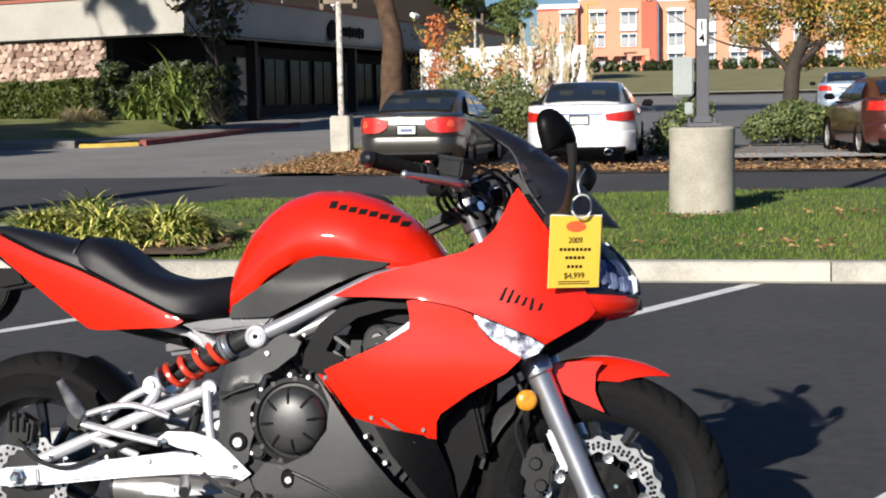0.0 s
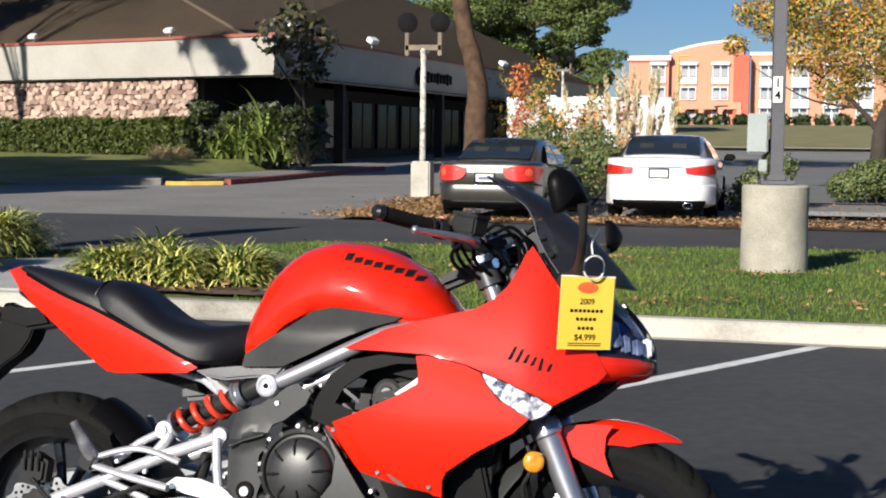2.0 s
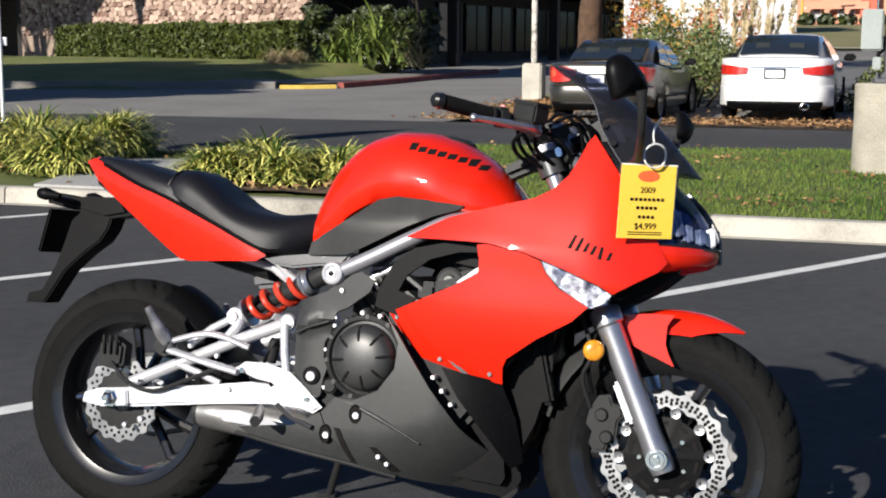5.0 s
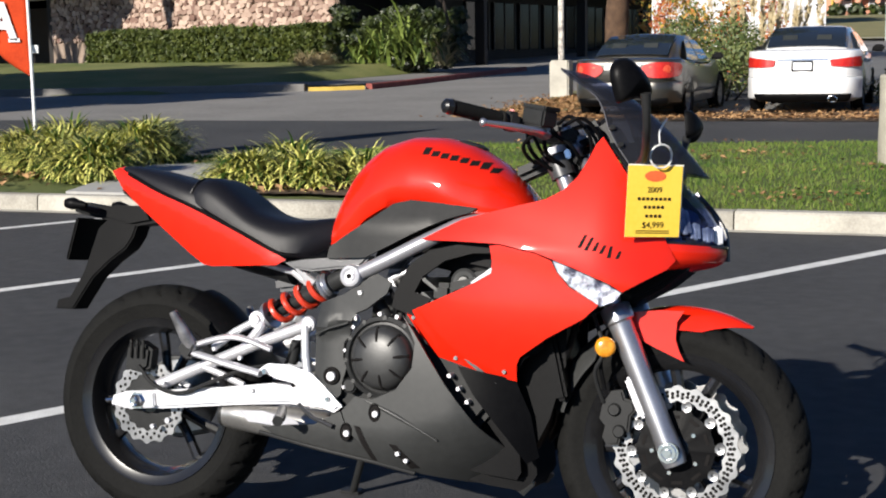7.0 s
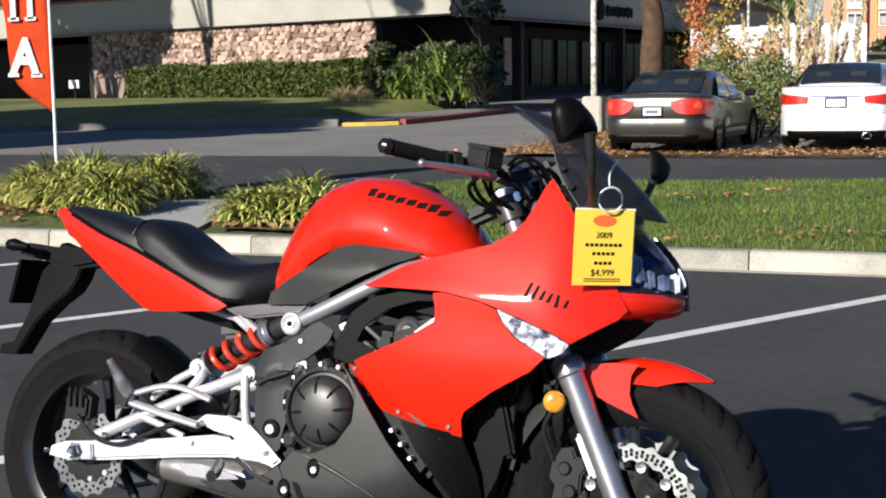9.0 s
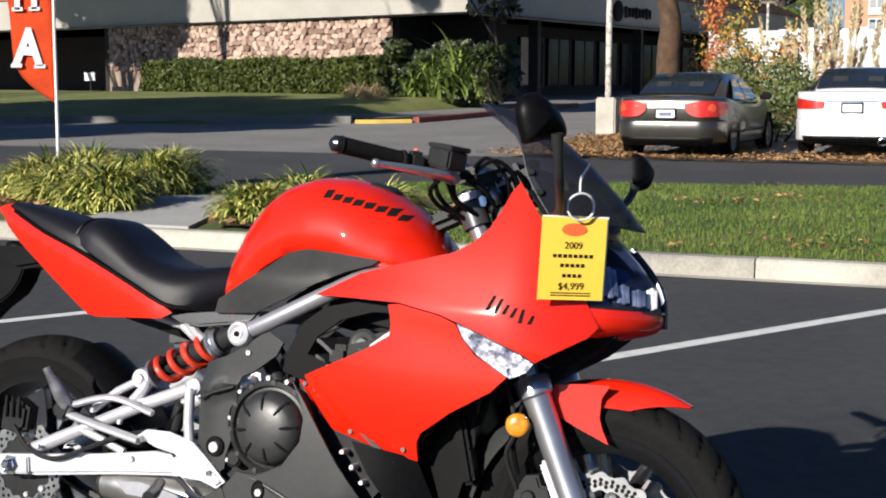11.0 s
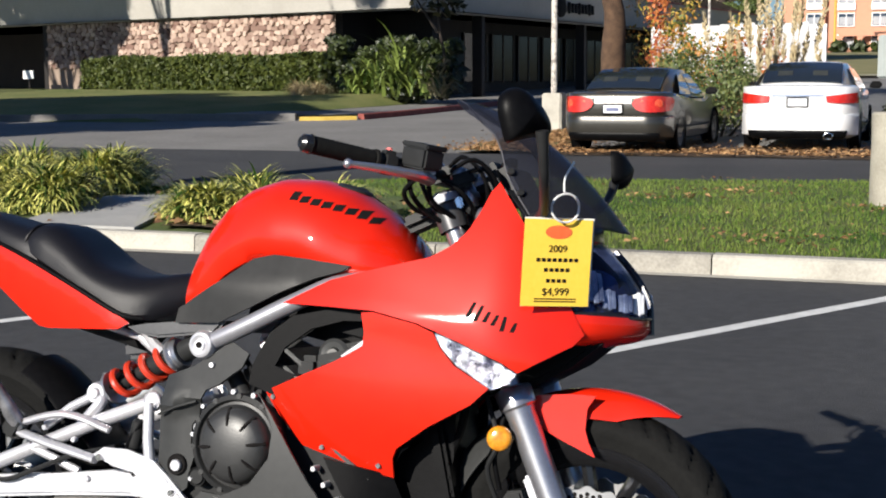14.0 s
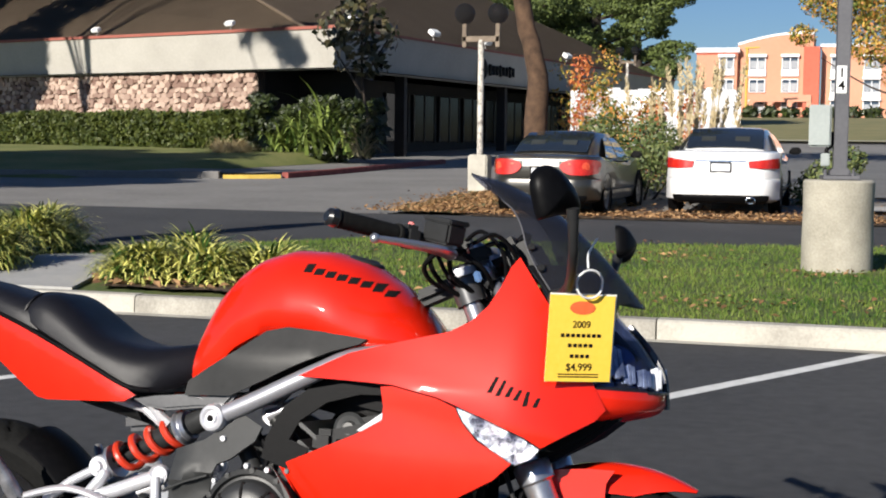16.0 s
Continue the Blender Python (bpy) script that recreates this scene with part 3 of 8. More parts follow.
# feather flag on a pole
flag = thing("feather_flag", "orange-red feather flag with white letters on a white pole", "flag", pose(-7.51, 9.6, island_z(-7.51, 9.6), 0, 0, 0))
bm = bmesh.new()
tube(bm, [(0, 0, 0), (0, 0, 1.5), (-0.03, 0, 2.4), (-0.30, 0, 3.3)], (0.020, 0.016, 0.010), 8, smooth=16)
part("pole", bm, SIGN_WHITE, flag)
vs, fs = [], []
nr = 26
for i in range(nr + 1):
    f = i / nr
    z = 0.87 + 2.34 * f
    xr = -0.012 if z < 1.6 else -0.012 - 0.26 * ((z - 1.6) / 1.6) ** 2
    w = (0.02 + 0.57 * (1 - (1 - min(1, (z - 0.87) / 0.50)) ** 2.0) + 0.02 * math.sin(z * 3)) * (1 if f < 0.75 else max(0.05, 1 - ((f - 0.75) / 0.25) ** 2))
    for k in range(9):
        u = k / 8
        vs.append((xr - w * u, 0.026 * math.sin(u * 5 + z * 2.6) * u + 0.008 * math.sin(z * 9 + u * 3) * u, z))
for i in range(nr):
    for k in range(8):
        a = i * 9 + k
        fs.append((a, a + 1, a + 10, a + 9))
cloth = raw("cloth", vs, fs, FLAG_RED, flag, smooth=True)
sol = cloth.modifiers.new("thickness", "SOLIDIFY")
sol.thickness = 0.003
lettering("letter", "A", 0.53, FLAG_WHITE, flag, pose(-0.33, -0.036, 1.45, 90, 4, 0), 0.0008, 0.022)


def flag_strokes(name, cz, shapes):
    """White print on the cloth: (x, z, width, height) blocks about one letter's centre."""
    bm = bmesh.new()
    for x, z, w, h in shapes:
        box(bm, w, 0.0016, h, pose(-0.33 + x, -0.036, cz + z), 0.0)
    part(name, bm, FLAG_WHITE, flag)


flag_strokes("letter_foot", 1.45, ((-0.165, -0.185, 0.15, 0.04),))
flag_strokes("letter_foot", 1.45, ((0.150, -0.195, 0.15, 0.04),))
flag_strokes("letter_bar", 2.06, ((-0.13, 0.0, 0.075, 0.38), (-0.13, -0.185, 0.15, 0.04)))
flag_strokes("letter_bar", 2.06, ((0.10, 0.0, 0.075, 0.38), (0.10, -0.185, 0.15, 0.04)))


# ---- cars ----
def wheel(parent, x, y, r, right):
    s = 1 if right else -1
    m = pose(x, y, r, 0, 90 * s, 0)
    bm = bmesh.new()
    lathe(bm, [(r * 0.66, -0.09), (r * 0.9, -0.1), (r * 0.985, -0.085), (r, -0.05), (r, 0.05), (r * 0.985, 0.085), (r * 0.9, 0.1), (r * 0.66, 0.09)], m, 28, True)
    w = part("wheel", bm, RUBBER, parent)
    bm = bmesh.new()
    lathe(bm, [(r * 0.66, 0.085), (r * 0.62, 0.06), (r * 0.6, -0.08)], m, 28)
    for k in range(5):
        q = m @ pose(0, 0, 0.05, 0, 0, 72 * k)
        box(bm, r * 0.62, 0.07, 0.03, q @ pose(r * 0.33, 0, 0), 0.01)
    lathe(bm, [(0, 0.07), (0.06, 0.065), (0.075, 0.03), (0.0, 0.02)], m, 14)
    part("rim", bm, FRAME_GREY, w)


def grid_face(bm, outline, step):
    """A flat outline in x and z, cut into a grid."""
    bm.faces.new([bm.verts.new((x, 0, z)) for x, z in outline])
    xs, zs = [q[0] for q in outline], [q[1] for q in outline]
    for lo, hi, n in ((min(xs), max(xs), Vector((1, 0, 0))), (min(zs), max(zs), Vector((0, 0, 1)))):
        k = int((hi - lo) / step)
        for i in range(1, k + 1):
            bmesh.ops.bisect_plane(bm, geom=bm.verts[:] + bm.edges[:] + bm.faces[:], plane_co=n * (lo + (hi - lo) * i / (k + 1)), plane_no=n)
    bmesh.ops.remove_doubles(bm, verts=bm.verts[:], dist=0.0012)


def side_ring(w, zb, zt, y, round_=0.06):
    """Half-closed body section: from the sill round over the top."""
    pts = [(w * 0.84, zb), (w * 0.95, zb + 0.05), (w * 0.99, zb + 0.2), (w, zb + (zt - zb) * 0.55), (w * 0.975, zt - round_), (w * 0.92, zt - 0.012), (w * 0.55, zt + 0.012), (0, zt + 0.018)]
    left = [Vector((-x, y, z)) for x, z in pts[:-1]][::-1]
    return [Vector((x, y, z)) for x, z in pts] + left


def tail_plan(u):
    """How far the rounded tail lies ahead of its rearmost point, at a share u of the half-width."""
    return 0.025 * u * u + 0.40 * (max(0.0, abs(u) - 0.58) / 0.42) ** 2.4


def tail_skin(w, u, z, off):
    """A point off metres outside the rounded tail; the tail leans forward above the bumper."""
    e = 0.01
    t = Vector((2 * e * w, tail_plan(u + e) - tail_plan(u - e), 0)).normalized()
    n = Vector((t.y, -t.x, 0))
    return Vector((u * w, tail_plan(u) + 0.10 * max(0, z - 0.62), z)) + n * (off * (1 - 0.95 * max(0, abs(u) - 0.82) / 0.18 if off > 0 else 1))


def car(name, label, m, paint, L, W, H, deck, hood, lamp, group="", spec=None):
    """A saloon: its rear stands at the origin and it points along +y. lamp: outline of a tail lamp in half-widths and height."""
    spec = spec or {}
    w = W / 2
    c = thing(name, label, "car", m, group)
    rb, rt, wf, wh = spec.get("glass", (0.50, 1.40, 2.55, 3.5))
    bm = bmesh.new()
    us = (0.60, 0.72, 0.80, 0.87, 0.93, 0.97, 1.0)
    secs = [(tail_plan(u) + 0.045, w * u, 0.34 - 0.12 * k / 6, deck - (0.07, 0.05, 0.03, 0.015, 0.005, 0, 0)[k]) for k, u in enumerate(us)]
    secs += [(0.9, w, 0.20, deck - 0.02), (L * 0.4, w, 0.19, deck - 0.10), (L * 0.62, w, 0.19, deck - 0.12), (L * 0.74, w * 0.99, 0.2, hood + 0.02), (L * 0.9, w * 0.95, 0.22, hood - 0.08), (L * 0.97, w * 0.88, 0.26, hood - 0.18), (L, w * 0.75, 0.34, hood - 0.32)]
    loft(bm, [side_ring(a, zb, zt, y) for y, a, zb, zt in secs])
    part("body", bm, paint, c)
    bm = bmesh.new()
    def cab(y, bw, tw, zb, zt):
        pts = [(bw, zb), (bw * 0.985, zb + 0.03), (tw * 1.05, zt - 0.10), (tw * 0.98, zt - 0.035), (tw * 0.72, zt - 0.004), (0, zt + 0.01)]
        return [Vector((x, y, z)) for x, z in pts] + [Vector((-x, y, z)) for x, z in pts[:-1]][::-1]
    zb = deck - 0.10
    loft(bm, [cab(rb, w * 0.80, w * 0.72, zb, deck + 0.02), cab((rb + rt) / 2, w * 0.86, w * 0.68, zb, deck + (H - deck) * 0.62), cab(rt, w * 0.90, w * 0.66, zb, H - 0.015),
              cab((rt + wf) / 2, w * 0.92, w * 0.68, zb, H), cab(wf, w * 0.92, w * 0.68, zb, H - 0.02), cab((wf + wh) / 2, w * 0.91, w * 0.70, zb, deck + (H - deck) * 0.55), cab(wh, w * 0.88, w * 0.72, zb, hood + 0.04)])
    part("roof", bm, paint, c)
    # tail panel: boot lid above, bumper below, both swept round the corners
    for nm, prof, mt in (("boot_lid", [(0.62, 0.0), (0.66, 0.014), (0.78, 0.022), (deck - 0.10, 0.024), (deck - 0.045, 0.022), (deck - 0.012, 0.0), (deck + 0.004, -0.07), (deck + 0.01, -0.16)], paint),
                         ("rear_bumper", [(0.25, -0.06), (0.28, 0.01), (0.34, 0.035), (0.46, 0.052), (0.56, 0.050), (0.605, 0.035), (0.618, 0.0), (0.618, -0.04)], paint)):
        bm = bmesh.new()
        span = np.linspace(-1, 1, 37) if nm == "rear_bumper" else np.linspace(-0.985, 0.985, 37)
        loft(bm, [[tail_skin(w, u, z, off) for z, off in prof] for u in span], closed=False, caps=False)
        part(nm, bm, mt, c)
    # rear window: a patch just over the slope
    bm = bmesh.new()
    def slope(f, u, out=0.022):
        y = rb + (rt - rb) * f
        z = deck + 0.02 + (H - 0.035 - deck) * (f * 1.44 - 0.44 * f * f)
        hw = w * (0.72 - 0.06 * f) * 0.96
        return Vector((hw * u, y - out, z + out * 0.9 - 0.02 * abs(u) ** 3))
    patch(bm, [[slope(f, u) for u in (-1, -0.5, 0, 0.5, 1)] for f in (0.06, 0.35, 0.6, 0.90)], 12, 8, 0.006)
    rw = part("rear_window", bm, CAR_GLASS, c, "dark tinted rear window")
    for u in (-0.45, 0.45):
        bm = bmesh.new()
        q = slope(0.34, u, 0.030)
        box(bm, 0.24, 0.01, 0.13, Matrix.Translation(q) @ Matrix.Rotation(radians(-52), 4, "X"), 0.004)
        part("headrest", bm, HEADREST, rw, "pale headrest seen through the glass")
    for s in (-1, 1):
        for y0, y1, y2, y3 in ((rb + 0.55, rt + 0.1, (rt + wf) / 2 - 0.04, (rt + wf) / 2 - 0.04), ((rt + wf) / 2 + 0.04, (rt + wf) / 2 + 0.04, wf + 0.05, wh - 0.45)):
            bm = bmesh.new()
            k = 1.012
            a = [(s * w * 0.915 * k, y0, deck - 0.03), (s * w * 0.925 * k, y3, deck - 0.05)]
            b = [(s * w * 0.72 * k, y1, H - 0.115), (s * w * 0.725 * k, y2, H - 0.115)]
            patch(bm, [a, [Vector(p).lerp(Vector(q), 0.5) + Vector((s * 0.012, 0, 0)) for p, q in zip(a, b)], b], 6, 6, 0.006)
            part("side_window", bm, CAR_GLASS, c)
        bm = bmesh.new()
        tube(bm, [(s * (w + 0.02), wh - 0.62, deck - 0.02), (s * (w + 0.17), wh - 0.6, deck)], (0.03, 0.02), 6)
        box(bm, 0.2, 0.08, 0.13, pose(s * (w + 0.13), wh - 0.62, deck + 0.01), 0.03)
        part("wing_mirror", bm, BLACK_PLASTIC, c)
        bm = bmesh.new()
        tube(bm, [(s * (w + 0.004), 0.72, 0.44), (s * (w + 0.006), L * 0.5, 0.42), (s * (w + 0.004), L * 0.72, 0.44)], 0.012, 6, smooth=8)
        part("side_moulding", bm, BLACK_PLASTIC, c)
        for yy in (spec.get("rear_axle", 0.98), L - 0.95):
            wheel(c, s * (w - 0.10), yy, 0.325, s > 0)
            bm = bmesh.new()
            lathe(bm, [(0.37, 0.0), (0.37, -0.16), (0.30, -0.18), (0, -0.18)], pose(s * (w + 0.002), yy, 0.335, 0, 90 * s, 0), 24)
            part("wheel_arch", bm, BLACK_PLASTIC, c)
        bm = bmesh.new()
        edge = [(v.x, v.y) for v in spline([(a, b, 0) for a, b in lamp], 40, True)] if spec.get("round_lamp") else lamp
        grid_face(bm, [(u * w, z) for u, z in edge], 0.04)
        for v in bm.verts:
            v.co = tail_skin(w, s * v.co.x / w, v.co.z, 0.034) + Vector((s * 0.012 * max(0, v.co.x / w - 0.85) / 0.15, -0.006, 0))
        fs_ = bm.faces[:]
        bmesh.ops.solidify(bm, geom=fs_, thickness=0.012)
        tl = part("tail_lamp", bm, LAMP_RED, c, "red tail lamp")
        uc, zc = sum(a for a, b in lamp) / len(lamp), sum(b for a, b in lamp) / len(lamp)
        for du, r_, mt in spec.get("elements", ((-0.10, 0.05, LAMP_ORANGE),)):
            bm = bmesh.new()
            q = tail_skin(w, s * (uc + du), zc, 0.040)
            q2 = tail_skin(w, s * (uc + du), zc, 0.140)
            lathe(bm, [(0.0, 0.010), (r_ * 0.6, 0.009), (r_, 0.004), (r_, -0.004)], rot_to(q, q2 - q), 18)
            part("lamp_element", bm, mt, tl)
    bm = bmesh.new()
    loft(bm, [[tail_skin(w, u, z, off) for z, off in ((0.215, -0.05), (0.25, 0.02), (0.30, 0.046), (0.335, 0.052), (0.352, 0.044), (0.352, -0.05))] for u in np.linspace(-0.80, 0.80, 25)])
    part("lower_valance", bm, BLACK_PLASTIC, c)
    pz = spec.get("plate", 0.80)
    bm = bmesh.new()
    box(bm, 0.35, 0.02, 0.175, pose(0, 0.10 * (pz - 0.62) - 0.026, pz), 0.01)
    fr_ = part("plate_frame", bm, spec.get("frame_mat", BLACK_PLASTIC), c)
    bm = bmesh.new()
    box(bm, 0.30, 0.012, 0.125, pose(0, 0.10 * (pz - 0.62) - 0.034, pz), 0.003)
    pl = part("plate_panel", bm, PLATE, fr_)
    bm = bmesh.new()
    box(bm, 0.20, 0.003, 0.055, pose(0, 0.10 * (pz - 0.62) - 0.0415, pz - 0.005))
    part("plate_bar", bm, spec.get("bar_mat", BAR_BLUE), fr_)
    tz, tw, th = spec.get("trim", (pz + 0.125, 0.32, 0.03))
    bm = bmesh.new()
    loft(bm, [[tail_skin(w, u, tz + dz, off) for dz, off in ((-th / 2, 0.02), (-th / 2, 0.034), (th / 2, 0.034), (th / 2, 0.02))] for u in np.linspace(-tw, tw, 9)])
    part("boot_trim", bm, spec.get("trim_mat", CHROME), c)
    for s in spec.get("exhaust", (1,)):
        bm = bmesh.new()
        lathe(bm, [(0.055, -0.1), (0.058, 0.0), (0.05, 0.002), (0.046, -0.08), (0.0, -0.08)], rot_to((s * w * 0.53, -0.05, 0.265), (0, -1, 0)) @ Matrix.Diagonal((1.35, 1, 1, 1)), 18)
        part("exhaust_tip", bm, CHROME, c)
    return c


HEADREST = mat("beige_headrest", (0.016, 0.019, 0.019), (0.034, 0.038, 0.036), 3, 0.6)
BAR_BLUE = mat("dark_plate_print", (0.10, 0.12, 0.22), (0.14, 0.16, 0.28), 6, 0.6)
SAFETY_LAMP = [(0.52, 0.83), (0.55, 1.0), (0.95, 1.0), (0.97, 0.84)]


def on(x, y, az):
    return pose(x, y, lift(y), 0, 0, az)


car("white_sedan", "white sedan parked nose-in beyond the lane", on(-0.26, 20.1, 0), CAR_WHITE, 4.86, 1.85, 1.47, 1.06, 0.98, [(0.49, 0.80), (0.47, 0.90), (0.70, 0.925), (0.97, 0.955), (0.985, 0.86), (0.97, 0.785), (0.70, 0.785)],
    spec=dict(plate=0.80, bar_mat=CAR_WHITE, trim=(0.905, 0.44, 0.022), elements=((-0.16, 0.03, LAMP_ORANGE),)))
car("grey_sedan", "pewter grey sedan with rounded tail lamps", on(-3.0, 18.95, -2), CAR_GREY, 4.73, 1.78, 1.40, 0.99, 0.95, [(0.36, 0.80), (0.42, 0.89), (0.60, 0.925), (0.85, 0.925), (0.98, 0.89), (0.99, 0.78), (0.94, 0.70), (0.70, 0.675), (0.48, 0.70)],
    spec=dict(plate=0.725, glass=(0.55, 1.55, 2.45, 3.4), trim=(0.86, 0.34, 0.10), trim_mat=FRAME_SILVER_CAR, round_lamp=True, elements=((-0.17, 0.072, LAMP_ORANGE), (0.08, 0.075, LAMP_ORANGE)), exhaust=()))
car("maroon_sedan", "dark maroon sedan parked beside the leaf strip", on(5.55, 21.6, 6), CAR_RED, 4.7, 1.8, 1.45, 1.08, 0.97, SAFETY_LAMP)
car("blue_sedan", "ice blue sedan in the far lot", on(6.45, 42.0, -4), CAR_BLUE, 4.7, 1.8, 1.45, 1.08, 0.97, SAFETY_LAMP)

# ---- beds and leaves by the lane ----
sheet("leaf_strip", -4.2, 9.5, 18.7, 21.0, 30, 6, 0.012, SOIL, "strip covered with fallen leaves behind the parked cars", skew=-0.02, wob=0.2)
sheet("leaf_bed", -5.7, -4.25, 18.75, 27.5, 6, 14, 0.05, LAWN_DRY, "leaf-strewn bed beside the grey sedan", skew=-0.03, wob=0.2)
sheet("stall_walk", 1.75, 8.5, 21.5, 22.7, 10, 3, 0.06, PATH_CONCRETE, "pale concrete strip behind the leaves")


def lane_leaf(rng):
    x, y = rng.uniform(-4.4, 9.5), 18.62 + rng.exponential(0.75)
    if rng.uniform() < 0.38:
        x, y = rng.normal(-5.0, 0.5), rng.uniform(18.7, 26)
    elif rng.uniform() < 0.12:
        x, y = rng.uniform(-4.2, 9), rng.uniform(18.1, 25)
    y = min(y, 26)
    return x, y, lift(y) + 0.04


litter("leaf_litter", 11000, lane_leaf, 0.036, LEAF_DEAD, "drift of orange-brown fallen leaves", 5)

# ---- low commercial building ----
PAD = 0.85
corner = Vector((-15.82, 42.80, 0))
left_end = Vector((-33.32, 47.7, 0))
fdir = (left_end - corner).normalized()                  # along the front, away from the corner
sdir = Vector((0.16, 1, 0)).normalized()                 # along the side, into the distance
inward = Vector((-fdir.y, fdir.x, 0))
if inward.y < 0:
    inward = -inward
office = thing("office_building", "low office building with stone wall, cream fascia and brown roof", "building", pose(0, 0, 0))
ZT, ZB = 5.22, 3.78
F0 = corner - fdir * 0.0
F1 = corner + fdir * 46
S1 = corner + sdir * 42


def slab(name, a, b, z0, z1, t, material, label="", bevel=0.0, parent=None):
    """An upright wall from a to b, t thick."""
    d = (b - a)
    n = Vector((-d.y, d.x, 0)).normalized() * t
    bm = bmesh.new()
    loft(bm, [[Vector((p.x, p.y, z)) for p, z in ((a, z0), (a + n, z0), (a + n, z1), (a, z1))], [Vector((p.x, p.y, z)) for p, z in ((b, z0), (b + n, z0), (b + n, z1), (b, z1))]])
    return part(name, bm, material, parent or office, label, smooth=False)


def fascia(name, a, b, out_a, out_b, label):
    """A battered stucco fascia: its top leans out over its foot."""
    n = Vector((-(b - a).y, (b - a).x, 0)).normalized() * 0.3
    bm = bmesh.new()
    rings = []
    for p, o in ((a, out_a), (b, out_b)):
        q = p + o
        rings.append([Vector((q.x, q.y, ZB)), Vector((q.x + n.x, q.y + n.y, ZB)), Vector((p.x + n.x, p.y + n.y, ZT)), Vector((p.x, p.y, ZT))])
    loft(bm, rings)
    return part(name, bm, FASCIA, office, label, smooth=False)


tuck = fdir * 0.32 + inward * 0.28
fascia("front_fascia", F1, F0, inward * 0.28, tuck, "sunlit cream stucco fascia")
fascia("side_fascia", F0, S1, tuck, fdir * 0.32, "shaded stucco fascia")
slab("front_flashing", F1 - inward * 0.06, F0 - inward * 0.06, ZT - 0.02, ZT + 0.09, 0.4, TRIM_RED, "rust-red roof flashing")
slab("side_flashing", F0 + Vector((0.06, 0, 0)), S1 + Vector((0.06, 0, 0)), ZT - 0.02, ZT + 0.07, 0.4, TRIM_RED)
# soffit, recess walls and posts take the near-black that deepens eave shade
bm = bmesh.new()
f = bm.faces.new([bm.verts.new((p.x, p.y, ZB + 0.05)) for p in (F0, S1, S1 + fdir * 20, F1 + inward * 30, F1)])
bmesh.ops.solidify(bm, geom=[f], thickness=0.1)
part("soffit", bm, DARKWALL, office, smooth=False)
# hip roof, set back behind the flashing
hip = corner + fdir * 1.75 + inward * 0.5
ridge_a = corner + fdir * 13.7 + inward * 8
e0 = [Vector((p.x, p.y, ZT + 0.05)) for p in (hip, F1 + inward * 0.5, S1 + fdir * 0.6)]
ra = Vector((ridge_a.x, ridge_a.y, 9.05))
rb_ = Vector((*(corner + fdir * 44 + inward * 9).xy, 10.2))
rc = Vector((*(corner + sdir * 26 + fdir * 9).xy, 10.2))
rd = Vector((*(corner + fdir * 24 + inward * 16).xy, 11.4))
bm = bmesh.new()
v = [bm.verts.new(p) for p in (*e0, ra, rb_, rc, rd)]
fs = [bm.faces.new((v[0], v[1], v[4], v[3])), bm.faces.new((v[0], v[3], v[5])), bm.faces.new((v[0], v[5], v[2])), bm.faces.new((v[3], v[4], v[6])), bm.faces.new((v[3], v[6], v[5]))]
bmesh.ops.solidify(bm, geom=fs, thickness=-0.15)
part("roof", bm, SHINGLE, office, "brown shingle hip roof", smooth=False)
bm = bmesh.new()
tube(bm, [e0[0] + Vector((0, 0, 0.02)), ra + Vector((0, 0, 0.02))], 0.07, 6)
part("hip_cap", bm, SHINGLE, office)
# stone wall
back = inward * 0.4
stone_end = corner + fdir * 3.9 + back
far_end = corner + fdir * 20.6
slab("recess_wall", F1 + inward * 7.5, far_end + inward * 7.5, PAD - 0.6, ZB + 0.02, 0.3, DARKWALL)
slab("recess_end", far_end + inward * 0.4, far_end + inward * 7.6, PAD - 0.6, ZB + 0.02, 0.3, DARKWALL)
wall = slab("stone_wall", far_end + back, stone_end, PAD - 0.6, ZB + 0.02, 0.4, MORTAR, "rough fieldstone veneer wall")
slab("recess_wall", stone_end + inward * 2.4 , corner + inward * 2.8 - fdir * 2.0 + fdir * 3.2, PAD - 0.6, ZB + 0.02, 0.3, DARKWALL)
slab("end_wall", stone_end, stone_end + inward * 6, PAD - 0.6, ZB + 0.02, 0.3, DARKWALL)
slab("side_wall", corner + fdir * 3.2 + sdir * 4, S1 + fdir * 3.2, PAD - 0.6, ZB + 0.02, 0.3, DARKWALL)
# shopfront glazing under the deep eave
for k in range(9):
    a = corner + fdir * 3.1 + sdir * (9 + 2.6 * k)
    b = a + sdir * 2.2
    wnd = slab("window", a, b, PAD + 0.4, ZB - 0.5, 0.08, DARKGLASS, "dark shopfront window")
    for q in (0.02, 0.5, 0.97):
        p = a.lerp(b, q)
        slab("window_frame", p - Vector((-0.03, 0, 0)), p + sdir * 0.09 - Vector((-0.03, 0, 0)), PAD + 0.35, ZB - 0.45, 0.12, FRAME_BROWN, parent=wnd)
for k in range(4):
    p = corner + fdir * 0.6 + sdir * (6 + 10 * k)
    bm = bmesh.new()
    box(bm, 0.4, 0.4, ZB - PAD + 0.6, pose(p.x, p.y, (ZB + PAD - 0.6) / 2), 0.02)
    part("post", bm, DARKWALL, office)
